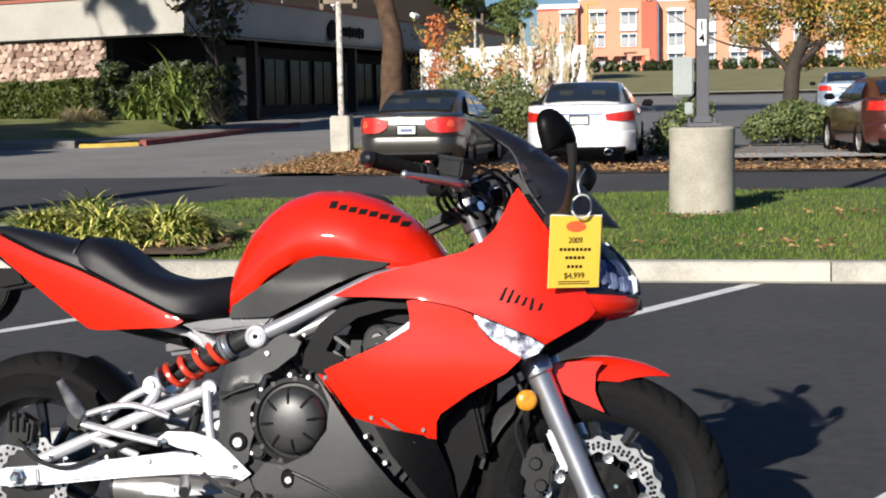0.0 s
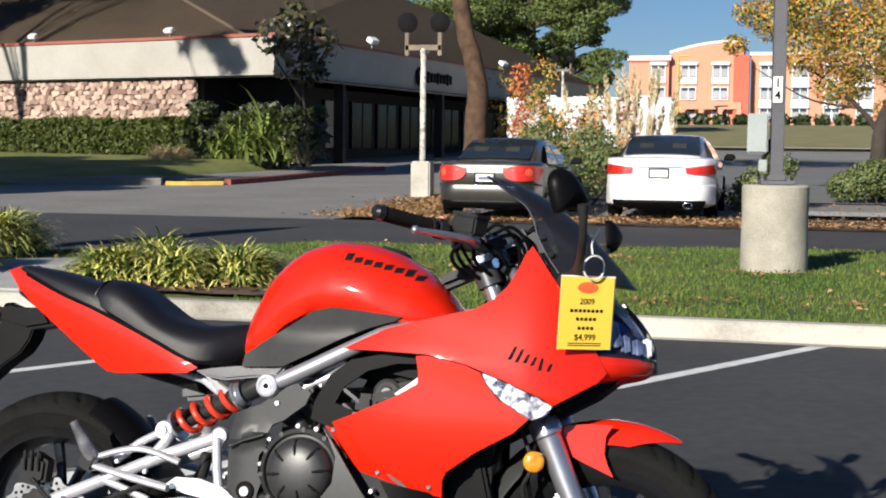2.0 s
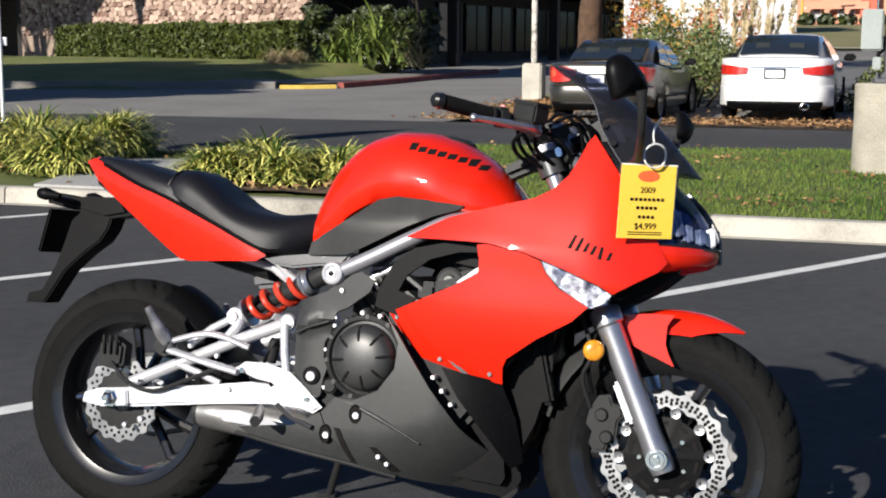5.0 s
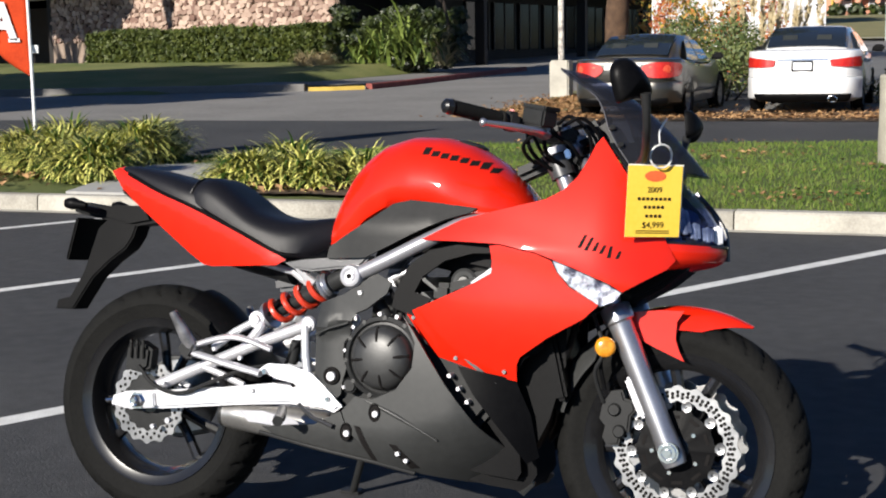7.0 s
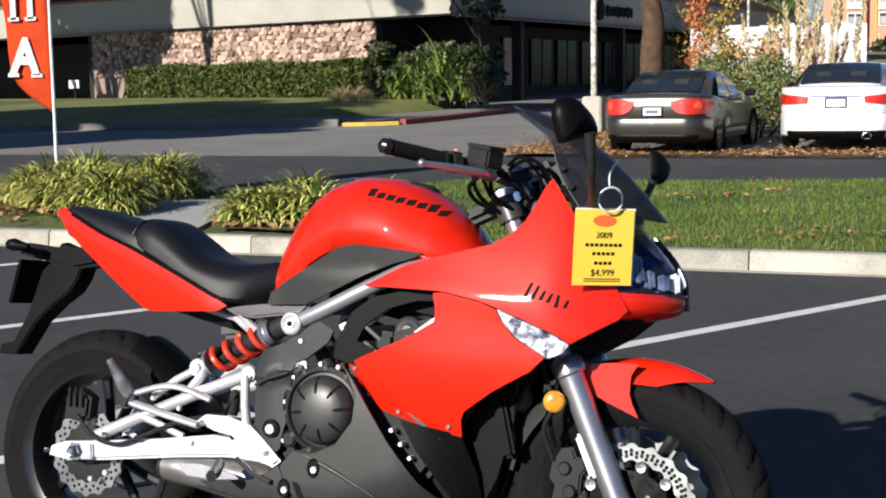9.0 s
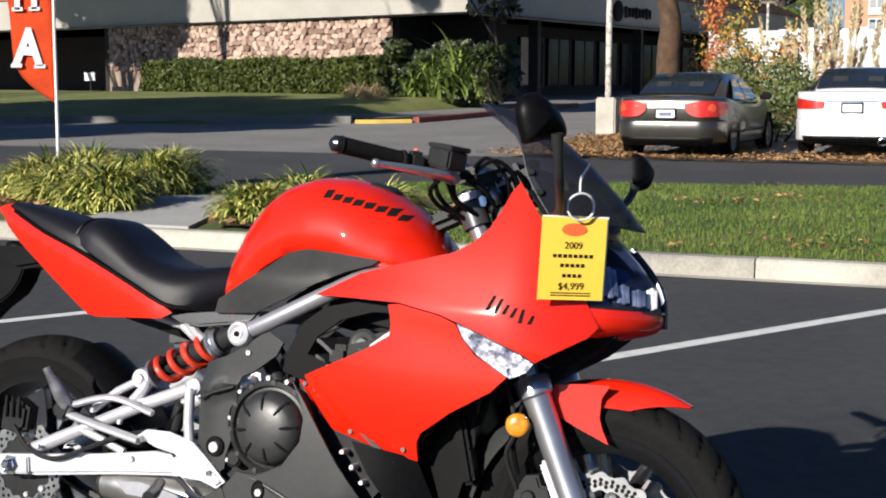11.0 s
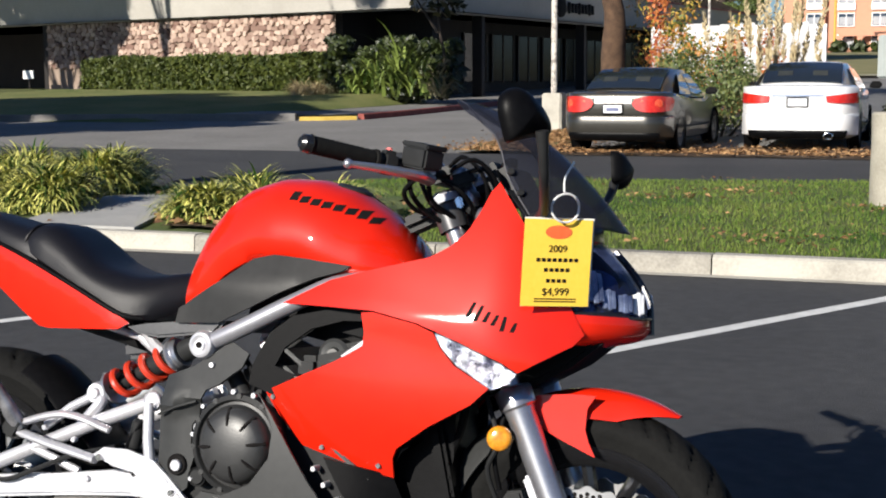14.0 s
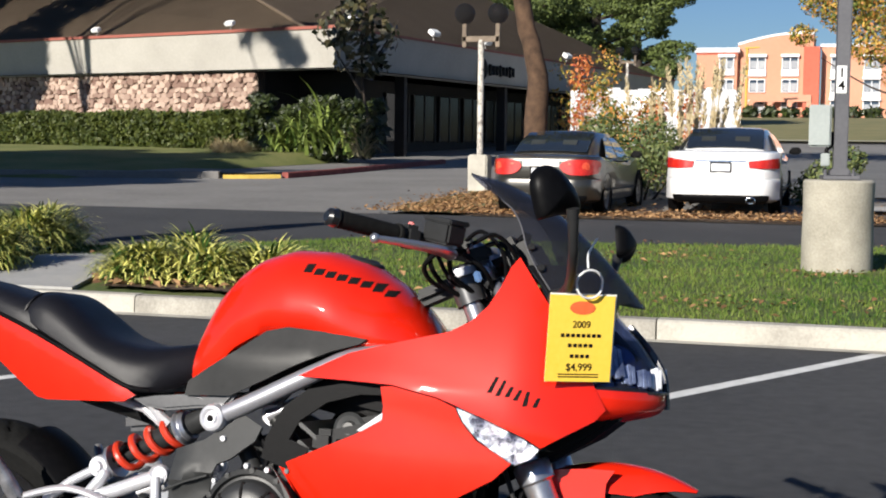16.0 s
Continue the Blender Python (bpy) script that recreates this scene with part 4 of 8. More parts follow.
# sign letters that cannot be read
sign = thing("wall_sign", "round mark and dark raised letters on the shaded fascia", "sign", Matrix.Translation(corner + sdir * 12.3 + fdir * 0.13 + Vector((0.03, 0, 4.45))) @ Matrix.Rotation(math.atan2(sdir.y, sdir.x), 4, "Z"))
bm = bmesh.new()
lathe(bm, [(0, 0.04), (0.40, 0.04), (0.46, 0.02), (0.46, -0.05)], pose(0.45, -0.03, 0, 90), 24)
part("mark", bm, BLACKPAINT, sign)
for k in range(8):
    bm = bmesh.new()
    box(bm, 0.24, 0.06, 0.42 if k % 3 else 0.52, pose(1.25 + 0.37 * k, -0.03, -0.02), 0.02)
    part("bar", bm, BLACKPAINT, sign)
# floodlights on the eave
for q in (4.8, 11.8, 19.0):
    p = corner + fdir * q - inward * 0.1
    fl = thing("floodlight", "white floodlight on the roof edge", "floodlight", pose(p.x, p.y, ZT + 0.09, 0, 0, -20), "eave floodlights")
    bm = bmesh.new()
    tube(bm, [(0, 0, 0), (0, 0, 0.2)], 0.03, 6)
    part("bracket", bm, FRAME_GREY, fl)
    bm = bmesh.new()
    box(bm, 0.40, 0.24, 0.16, pose(0, -0.05, 0.22, 30), 0.03)
    part("housing", bm, SIGN_WHITE, fl)
for q in (0.8, 7.5, 12.6, 22.5):
    p = corner + sdir * q
    fl = thing("floodlight", "white floodlight on the roof edge", "floodlight", pose(p.x + 0.1, p.y, ZT + 0.07, 0, 0, 70), "eave floodlights")
    bm = bmesh.new()
    tube(bm, [(0, 0, 0), (0, 0, 0.25)], 0.03, 6)
    part("bracket", bm, FRAME_GREY, fl)
    bm = bmesh.new()
    box(bm, 0.5, 0.32, 0.2, pose(0, -0.05, 0.3, 35), 0.03)
    part("housing", bm, SIGN_WHITE, fl)

# lawn before the building, raised in a low mound
vs, fs = [], []
nx, ny = 60, 24
for j in range(ny + 1):
    for i in range(nx + 1):
        u, w_ = i / nx, j / ny
        x = -62 + (47.0 - 2.5 * (1 - w_)) * u
        y = 28.0 + 0.0 * u + (17.5 - 3.5 * u) * w_ + 4.0 * (1 - u) * 0.0 + (1 - u) * 6 * w_
        edge = min(1, 4 * min(u, 1 - u, w_ * 2, 1))
        z = max(lift(y), 0) + 0.05 + 0.33 * w_ + 0.40 * edge * math.exp(-((x + 22.3) / 4.2) ** 2 - ((y - 34.8) / 2.6) ** 2)
        vs.append((x, y, z if edge > 0 else lift(y) - 0.02))
for j in range(ny):
    for i in range(nx):
        a = j * (nx + 1) + i
        fs.append((a, a + 1, a + nx + 2, a + nx + 1))
tagged(raw("front_lawn", vs, fs, LAWN_MOUND, smooth=True), "patchy lawn mound before the office building", "lawn", kind="structure")

# white panel on a post, added for a bright patch beside the hedge
sp = corner + fdir * 20.2 - inward * 1.0
bright_patch_panel = thing("bright_patch_panel", "small white panel on a dark post, added for a bright patch beside the hedge", "sign", pose(sp.x, sp.y, PAD - 0.35, 0, 0, -16))
bm = bmesh.new()
box(bm, 0.07, 0.07, 1.3, pose(0, 0.05, 0.55), 0.01)
part("post", bm, DARKWALL, bright_patch_panel)
bm = bmesh.new()
box(bm, 0.72, 0.05, 0.36, pose(0, 0, 1.10), 0.01)
part("panel", bm, SIGN_WHITE, bright_patch_panel)

# hedge along the stone wall
hedge = thing("hedge", "clipped dark green hedge along the stone wall", "hedge", Matrix.Translation(corner + fdir * 2.8 - inward * 0.9))
vs, fs = [], []
rng = np.random.default_rng(3)
for i in range(17000):
    u, w_, z = rng.uniform(-0.2, 13.2), rng.uniform(-0.7, 0.7), rng.uniform(0.4, 2.15)
    face = rng.integers(3)
    if face < 2:
        w_ = -0.7 + abs(rng.normal(0, 0.06))
    else:
        z = 2.15 + rng.normal(0, 0.05)
    p = fdir * u + inward * w_
    c = np.array((p.x, p.y, z + 0.05 * math.sin(u * 1.3)))
    a, b = rng.normal(0, 0.060, 3), rng.normal(0, 0.045, 3)
    k = len(vs)
    vs += [tuple(c - a), tuple(c - b), tuple(c + a), tuple(c + b)]
    fs.append((k, k + 1, k + 2, k + 3))
tagged(raw("foliage", vs, fs, HEDGE, hedge), kind="stuff")
bm = bmesh.new()
loft(bm, [[Vector((*(fdir * u + inward * w_).xy, z)) for w_, z in ((-0.62, 0.4), (0.6, 0.4), (0.6, 2.1), (-0.62, 2.1))] for u in (0, 13.1)])
part("core", bm, HEDGE, hedge, smooth=False)

# globe street lamps on timber cross-arms
def globe_lamp(x, y, h, globe=True, base=True, s=1.0):
    g = lift(y)
    t = thing("globe_lamp", "peeling cream lamp post with two smoked globes", "street lamp", pose(x, y, g), "globe lamps")
    bm = bmesh.new()
    tube(bm, [(0, 0, 0.75 if base else 0), (0, 0, h)], 0.065 * s, 12)
    part("post", bm, POLE_LIGHT, t)
    bm = bmesh.new()
    box(bm, 0.8 * s, 0.1, 0.12 * s, pose(0, 0, h + 0.02), 0.01)
    for q in (-1, 1):
        box(bm, 0.09 * s, 0.1, 0.5 * s, pose(q * 0.36 * s, 0, h + 0.1), 0.01)
    part("crossarm", bm, TIMBER, t)
    for q in (-1, 1):
        bm = bmesh.new()
        bmesh.ops.create_uvsphere(bm, u_segments=20, v_segments=14, radius=0.22 * s, matrix=pose(q * 0.36 * s, 0, h + 0.55 * s))
        part("globe", bm, GLOBE, t, "smoked glass globe")
    if base:
        b = thing("lamp_base", "square pale concrete lamp base among leaves", "concrete base", pose(x, y, g))
        bm = bmesh.new()
        box(bm, 0.42, 0.42, 0.95, pose(0, 0, 0.33), 0.03)
        part("block", bm, CONCRETE, b)
    return t


globe_lamp(-5.75, 25.3, 3.2)
globe_lamp(-8.6, 62, 4.1, base=False)

# ---- planting behind the cars ----
tree("big_tree", "tall tree with a bare furrowed trunk leaning over the lane", (-6.33, 33.0, lift(33)), [(-0.02, 0, -0.1), (-0.02, 0, 0.7), (0.02, 0, 1.7), (0.05, 0, 2.5), (-0.10, 0, 3.4), (-0.42, 0, 4.6), (-0.75, 0, 9)], 0.37, 0.20,
     [((-0.45, 0, 4.9), (-1.4, 0.3, 6.2), (-3, 0.5, 8.5), 0.16), ((-0.5, 0, 5.5), (0.6, 0.4, 7.5), (2.5, 0, 9.5), 0.15)], [(-1, 0, 11, 3.0), (2.5, 0, 10.5, 2.4), (-3.5, 1, 10, 2.2)], 9000, 0.12, BARK, DARKLEAF, 11)
def pine(label, base, spread, h, low, n, size, seed):
    """A broad pine: whorls of flat boughs, each a row of needle clumps with gaps between."""
    rr = np.random.default_rng(seed)
    boughs, limbs = [], []
    for k in range(34):
        f = rr.uniform(0, 1)
        z = low + (h - low) * f
        a = rr.uniform(0, 6.283)
        reach = spread * (0.45 + 0.55 * math.sin(math.pi * min(1, 0.25 + 0.75 * f))) * rr.uniform(0.6, 1.0)
        limbs.append(((0, 0, z - 0.6), (math.cos(a) * reach * 0.5, math.sin(a) * reach * 0.5, z), (math.cos(a) * reach, math.sin(a) * reach, z + 0.5), 0.12))
        for q in (0.35, 0.6, 0.8, 1.0):
            boughs.append((math.cos(a) * reach * q + rr.normal(0, 0.4), math.sin(a) * reach * q + rr.normal(0, 0.4), z + 0.5 * q + rr.normal(0, 0.3), spread * rr.uniform(0.13, 0.24)))
    return tree("pine_tree", label, base, [(0, 0, 0), (0.2, 0, h * 0.5), (0, 0, h)], 0.6, 0.15, limbs, boughs, n, size, BARK_DARK, PINE, seed, 0.55)


pine("large dark green pine behind the building", (-20.9, 88.0, lift(88) - 0.5), 8.0, 17.5, 4.5, 90000, 0.12, 12)
pine("dark green pine with spreading boughs", (-15.9, 92.0, lift(92) - 0.8), 6.0, 16.0, 5.5, 70000, 0.12, 17)
pine("rounded dark green pine in the distance", (-18.0, 125.0, lift(125) + 0.3), 4.6, 10.5, 2.5, 40000, 0.14, 13)
tree("autumn_tree", "young tree with green, yellow and orange autumn leaves", (3.85, 28.3, lift(28.3)), [(0, 0, 0), (-0.08, 0, 0.9), (0.0, 0, 1.7), (0.35, 0, 2.7), (0.5, 0, 3.8)], 0.22, 0.08,
     [((-0.02, 0, 1.4), (-0.7, 0, 2.2), (-1.9, 0.1, 3.1), 0.075), ((0, 0, 1.6), (0.7, 0, 2.2), (1.7, 0, 2.9), 0.10), ((0.3, 0, 2.5), (-0.2, 0, 3.4), (-0.9, 0, 4.3), 0.06), ((0.1, 0, 2.0), (1.2, 0, 2.4), (2.3, 0, 2.5), 0.06), ((-0.5, 0, 2.0), (-1.6, 0, 2.2), (-2.8, 0, 2.9), 0.035)],
     [(-1.6, 0, 3.3, 0.75), (-0.9, 0.3, 2.5, 0.65), (-0.3, -0.2, 3.4, 1.1), (0.9, 0, 2.9, 1.1), (1.9, 0.1, 2.7, 1.0), (2.6, 0, 3.4, 1.1), (0.9, 0, 4.1, 1.3), (-1.2, 0, 4.2, 1.1), (-2.3, 0, 3.9, 0.6), (-2.0, 0.2, 4.6, 0.8), (1.6, -0.3, 2.0, 0.6), (3.4, 0, 2.5, 0.9), (4.0, 0, 3.4, 1.0), (0.2, 0.4, 1.9, 0.45), (-2.9, 0, 4.1, 0.4), (-3.2, 0, 3.4, 0.3)], 56000, 0.042, BARK_DARK, AUTUMN, 14, 0.8)
tree("red_trunk_tree", "slender tree with scattered autumn leaves", (13.8, 60.0, lift(60)), [(0, 0, 0), (-0.3, 0, 2.5), (-0.8, 0, 6)], 0.55, 0.3, [((-0.3, 0, 1.2), (0.8, 0, 3.0), (1.4, 0, 5.5), 0.3)], [], 0, 0.1, TIMBER, AUTUMN, 15)
for i, (x, y, h, n) in enumerate([(-5.0, 32.2, 2.7, 700), (-4.3, 31.0, 2.2, 700), (-3.6, 30.4, 1.7, 600), (-2.9, 29.6, 1.6, 500), (-4.6, 34.5, 3.0, 500), (-3.2, 33.0, 2.1, 420), (-2.2, 32.0, 1.9, 380), (-5.6, 34.0, 2.6, 420)]):
    rr = np.random.default_rng(60 + i)
    bl = [(rr.normal(0, 0.16), rr.normal(0, 0.2), h * q, 0.30) for q in np.linspace(0.15, 1.1, 11)]
    bush("red_leaf_shrub", "slim shrub with red and orange autumn leaves", (x, y, lift(y)), bl, int(n * 1.7), 0.055, AUTUMN_RED if i % 3 == 0 else AUTUMN, 70 + i, 1.0, "autumn shrubs")
bush("green_shrub", "loose green shrub between the parked cars", (-2.3, 24.5, lift(24.5)), [(0, 0, 0.5, 0.6), (0.5, 0, 0.9, 0.5), (-0.6, 0.3, 0.8, 0.5), (0.1, 0.8, 1.2, 0.6), (-0.9, 1, 1.3, 0.5), (0.9, 0.8, 0.6, 0.5)], 6500, 0.045, SHRUB, 31)
bush("green_shrub", "loose green shrub beside the white sedan", (1.35, 24.0, lift(24)), [(0, 0, 0.45, 0.5), (0.3, 0.2, 0.8, 0.4), (-0.2, 0, 0.2, 0.5)], 3000, 0.045, SHRUB, 32)
bush("green_shrub", "low green planting round the autumn tree", (3.80, 26.8, lift(26.8) - 0.05), [(-0.75, 0, 0.40, 0.40), (-0.3, 0, 0.55, 0.5), (0.3, 0, 0.5, 0.5), (0.75, 0, 0.40, 0.40), (0, 0.5, 0.6, 0.5)], 7500, 0.045, SHRUB, 33)
clump(-1.75, 28.6, lift(28.6), 0.7, 0.6, 500, 1.3, 41, "pampas_grass", PLUME, "tall pampas grass with pale plumes", 0.02, "ornamental grass", "pampas")
rng = np.random.default_rng(42)
plumes = thing("pampas_plumes", "pale upright pampas plumes above the grass", "ornamental grass", pose(-1.75, 28.6, lift(28.6)), "pampas")
for i in range(44):
    x, y, h = rng.normal(0.1, 0.62), rng.normal(0, 0.4), rng.uniform(1.5, 2.95)
    bm = bmesh.new()
    tube(bm, [(x * 0.6, y * 0.6, 0), (x, y, h * 0.7), (x * 1.1, y * 1.1, h)], 0.006, 4)
    for k in range(80):
        f = rng.uniform(0, 1)
        c = Vector((x, y, h * 0.70)).lerp(Vector((x * 1.1 + rng.normal(0, 0.02), y * 1.1, h)), f)
        w_ = 0.085 * math.sin(math.pi * min(1, 0.12 + 0.85 * f)) * rng.uniform(0.4, 1.2)
        d = Vector((rng.normal(0, 1), rng.normal(0, 1), 0)).normalized() * w_
        up_ = Vector((0, 0, rng.uniform(0.05, 0.13)))
        bm.faces.new([bm.verts.new(q) for q in (c, c + d * 0.8 + up_ * 0.35, c + d + up_, c + d * 0.25 + up_ * 0.6)])
    part("plume", bm, PLUME, plumes, smooth=False)
# big-leaved planting by the building's corner; its shade and sun are partly leaf colour
cx = corner - fdir * 0.5 - inward * 1.6
bl = [(rng.uniform(-2.7, 2.1), rng.uniform(-0.5, 0.8), rng.uniform(0.1, 2.5) * rng.uniform(0.55, 1.0), rng.uniform(0.20, 0.46)) for _ in range(66)]
bush("broadleaf_shrub", "dark mass of broad-leaved shrubs at the building corner", (cx.x, cx.y, PAD - 0.2), bl, 16000, 0.10, DARKLEAF, 34)
for i, (dx, dy, n, h) in enumerate(((-1.2, -0.5, 40, 1.25), (-0.3, -0.7, 55, 1.9), (0.5, -0.8, 60, 2.3), (1.2, -0.7, 45, 1.9))):
    clump(cx.x + dx, cx.y + dy, PAD - 0.15, 0.5, 0.3, n, h, 43 + 10 * i, "broadleaf_plant", BROADLEAF, "tall arching leaves in sunlit colours before the dark entrance", 0.06, "ornamental plant", "entrance plants")
clump(cx.x + 2.0, cx.y - 1.1, PAD - 0.2, 0.3, 0.3, 80, 1.25, 46, "pale_leaf_plant", MAGNOLIA_PALE, "plant with pale pinkish green fronds by the entrance", 0.045, "ornamental plant", "entrance plants")
clump(cx.x - 2.9, cx.y - 1.0, PAD - 0.2, 0.65, 0.45, 900, 0.75, 44, "dry_grass_tuft", PLUME, "tan tuft of dry grass before the shrubs", 0.014, "ornamental grass", "entrance plants")
tree("magnolia_tree", "small tree with large curled green and brown leaves before the fascia", (cx.x + 1.7, cx.y - 0.5, PAD - 0.2), [(0, 0, 0), (0.25, 0, 1.2), (0.05, 0, 2.4), (0.0, 0, 4.2)], 0.06, 0.04,
     [((0, 0, 2.2), (-0.8, 0, 3.4), (-1.5, 0, 4.6), 0.05), ((0, 0, 2.6), (0.7, 0, 3.6), (1.3, 0, 4.6), 0.05), ((0, 0, 3.5), (0.3, 0, 4.4), (0.4, 0, 5.6), 0.04)],
     [(-0.9, 0, 4.4, 0.75), (0.6, 0, 4.1, 0.8), (-0.1, 0, 4.7, 0.8), (-0.4, 0, 3.6, 0.7), (0.4, 0, 3.2, 0.6), (0.6, -0.2, 0.9, 0.6), (-0.3, 0, 5.2, 0.4)], 520, 0.19, BARK_DARK, MAGNOLIA, 16, 1.0)

# ---- far side ----
fence = thing("white_fence", "long white painted panel fence behind the planting", "fence", pose(-7.2, 62.0, lift(66)))
for k in range(10):
    bm = bmesh.new()
    box(bm, 0.795, 0.08, 2.6, pose(-3.7 + 0.80 * k, 0, 1.38 + 0.05 * (k % 3)), 0.01)
    part("panel", bm, FENCE_WHITE, fence)
sheet("far_lawn", -40, 90, 74, 152, 16, 14, 0.08, LAWN_DRY, "yellowing lawn before the far hotel")
sheet("far_kerb", -6, 70, 72.6, 73.6, 12, 2, 0.16, CONCRETE, "pale kerb of the far lot")

hotel = thing("hotel", "three-storey peach stucco hotel with white-trimmed windows", "building", pose(-20.8, 200, 4.9))
def hbox(name, x, y, z, sx, sy, sz, material, parent=None, label=""):
    bm = bmesh.new()
    box(bm, sx, sy, sz, pose(x, y, z))
    return part(name, bm, material, parent or hotel, label, smooth=False)


def hotel_window(x, y, z, w, h, apron, hood):
    """A paned window with its frame, white apron below and hood above."""
    wn_ = hbox("window", x, y + 0.06, z, w, 0.2, h, HOTEL_GLASS)
    hbox("blind", x + 0.02, y - 0.045, z - h * 0.1, w * 0.9, 0.02, h * 0.62, BLIND, wn_)
    for dx in (-w / 2, 0, w / 2):
        hbox("mullion", x + dx, y - 0.05, z, 0.12, 0.14, h, WHITE_WALL, wn_)
    for dz in (-h / 2, h / 2):
        hbox("rail", x, y - 0.05, z + dz, w + 0.12, 0.16, 0.12, WHITE_WALL, wn_)
    if apron:
        hbox("apron", x, y - 0.06, z - h / 2 - apron / 2, w + 0.25, 0.3, apron, WHITE_WALL, wn_)
    if hood:
        hbox("hood", x, y - 0.2, z + h / 2 + 0.22, w + 0.4, 0.6, 0.4, WHITE_WALL, wn_)


BLIND = mat("pale_window_blind", (0.22, 0.24, 0.27), (0.40, 0.41, 0.42), 0.4, 0.8)
hbox("left_wing", 2.9, 5, 5.05, 5.8, 10, 10.1, HOTEL_ORANGE, label="projecting wing")
wing_top = hbox("parapet", 2.9, 5, 10.0, 6.4, 10.6, 0.65, WHITE_WALL, label="white cornice of the wing")
hbox("parapet_cap", 2.9, 5, 9.5, 5.95, 10.15, 0.25, HOTEL_RED, wing_top)
bm = bmesh.new()
arc = [(5.8, 0)] + [(5.8 + 10.6 * k / 16, 10.6 + 1.8 * math.sin(math.pi * (0.05 + 0.55 * k / 16))) for k in range(17)] + [(16.4, 0)]
prism(bm, arc, 1.2, 11)
part("arched_bay", bm, HOTEL_ORANGE, hotel, "bay with a curved parapet", smooth=False)
bm = bmesh.new()
tube(bm, [Vector((x, 1.25, z)) for x, z in arc[1:-1]], 0.22, 6)
part("arch_trim", bm, WHITE_WALL, hotel, "thin white curved coping")
hbox("red_tower", 16.2, 1.6, 5.2, 2.2, 3.4, 10.4, HOTEL_RED, label="brick red stair tower")
hbox("main_block", 36.0, 9, 5.3, 37, 13, 10.6, HOTEL_ORANGE, label="long rear wing")
hbox("main_parapet", 36.0, 9, 10.7, 37.4, 13.3, 0.45, WHITE_WALL)
for storey in range(3):
    z = (1.9, 4.9, 8.1)[storey]
    hotel_window(4.3, -0.12, z, 2.0, 1.7, 0.9 if storey else 0, storey == 2)
    for x in (8.6, 13.2):
        hotel_window(x, 1.08, z, 2.2, 1.8, 0.95 if storey == 2 else 0, storey == 2)
    for k in range(8):
        hotel_window(20.0 + 4.5 * k, 2.4, z, 2.2, 1.8, 0.9 if storey else 0, True)
hbox("arcade", 12.0, 0.3, 3.05, 8.6, 1.4, 1.0, HOTEL_ORANGE, label="ground floor arcade beam")
for k in range(4):
    pier = hbox("arcade_pier", 7.9 + 2.7 * k, 0.3, 1.3, 0.7, 1.3, 2.6, HOTEL_ORANGE)
    if k < 3:
        bm = bmesh.new()
        prism(bm, [(8.2 + 2.7 * k, 2.0), (8.3 + 2.7 * k, 2.3), (8.7 + 2.7 * k, 2.6), (10.2 + 2.7 * k, 2.6), (10.4 + 2.7 * k, 2.3), (10.45 + 2.7 * k, 2.0), (10.5 + 2.7 * k, 2.72), (8.2 + 2.7 * k, 2.72)], -0.3, 0.9)
        part("arch", bm, HOTEL_ORANGE, hotel, smooth=False)
yellow_pole = thing("yellow_pole", "slim yellow pole before the hotel", "pole", pose(-12.55, 186, lift(186)))
bm = bmesh.new()
tube(bm, [(0, 0, 0), (0, 0, 9.4)], 0.16, 8)
tube(bm, [(-0.3, 0, 9.4), (1.6, 0, 9.5)], 0.12, 6)
part("shaft", bm, PAINT_YELLOW, yellow_pole)
far_hedge = [(x, 0, 0.6, 1.0) for x in np.linspace(-22, 40, 30)]
bush("far_hedge", "dark clipped hedge before the hotel", (2, 150, lift(150)), far_hedge, 5000, 0.35, DARKLEAF, 37, 0.7, cat="hedge")
woods = [(x, 0, 6 + 3 * math.sin(x * 0.3), 7) for x in np.linspace(-150, -32, 16)]
bush("far_woods", "dark line of distant trees", (0, 170, lift(170)), woods, 9000, 0.9, PINE, 38, 1.0, cat="trees")


# ---- driveway kerbs and shade trees ----
def kerb_run(name, pts, material, label, h=0.16):
    bm = bmesh.new()
    P = spline([Vector((x, y, lift(y))) for x, y in pts], 14)
    rings = []
    for i, q in enumerate(P):
        d = (P[min(i + 1, 13)] - P[max(i - 1, 0)]).normalized()
        n = Vector((-d.y, d.x, 0))
        rings.append([q + n * a + Vector((0, 0, z)) for a, z in ((-0.1, -0.05), (-0.09, h - 0.02), (-0.07, h), (0.1, h), (0.1, -0.05))])
    loft(bm, rings)
    tagged(part(name, bm, material), label, "kerb", kind="structure")


kerb_run("drive_kerb", [(-60, 25.0), (-40, 26.3), (-26, 27.2), (-18.5, 28.6), (-13.9, 29.6)], KERB_SHADED, "grey concrete kerb of the driveway")
kerb_run("yellow_kerb", [(-13.8, 29.63), (-13.2, 29.85), (-12.5, 30.3)], PAINT_YELLOW, "yellow painted ramp kerb at the driveway", 0.07)
kerb_run("red_kerb", [(-12.4, 30.4), (-12.1, 32.5), (-11.9, 36), (-11.6, 42)], PAINT_REDKERB, "faded red painted fire-lane kerb", 0.12)
sheet("drive_walk", -18.5, -13.6, 31.0, 33.2, 6, 4, 0.06, KERB_SHADED, "concrete walk beside the driveway", skew=0.3)
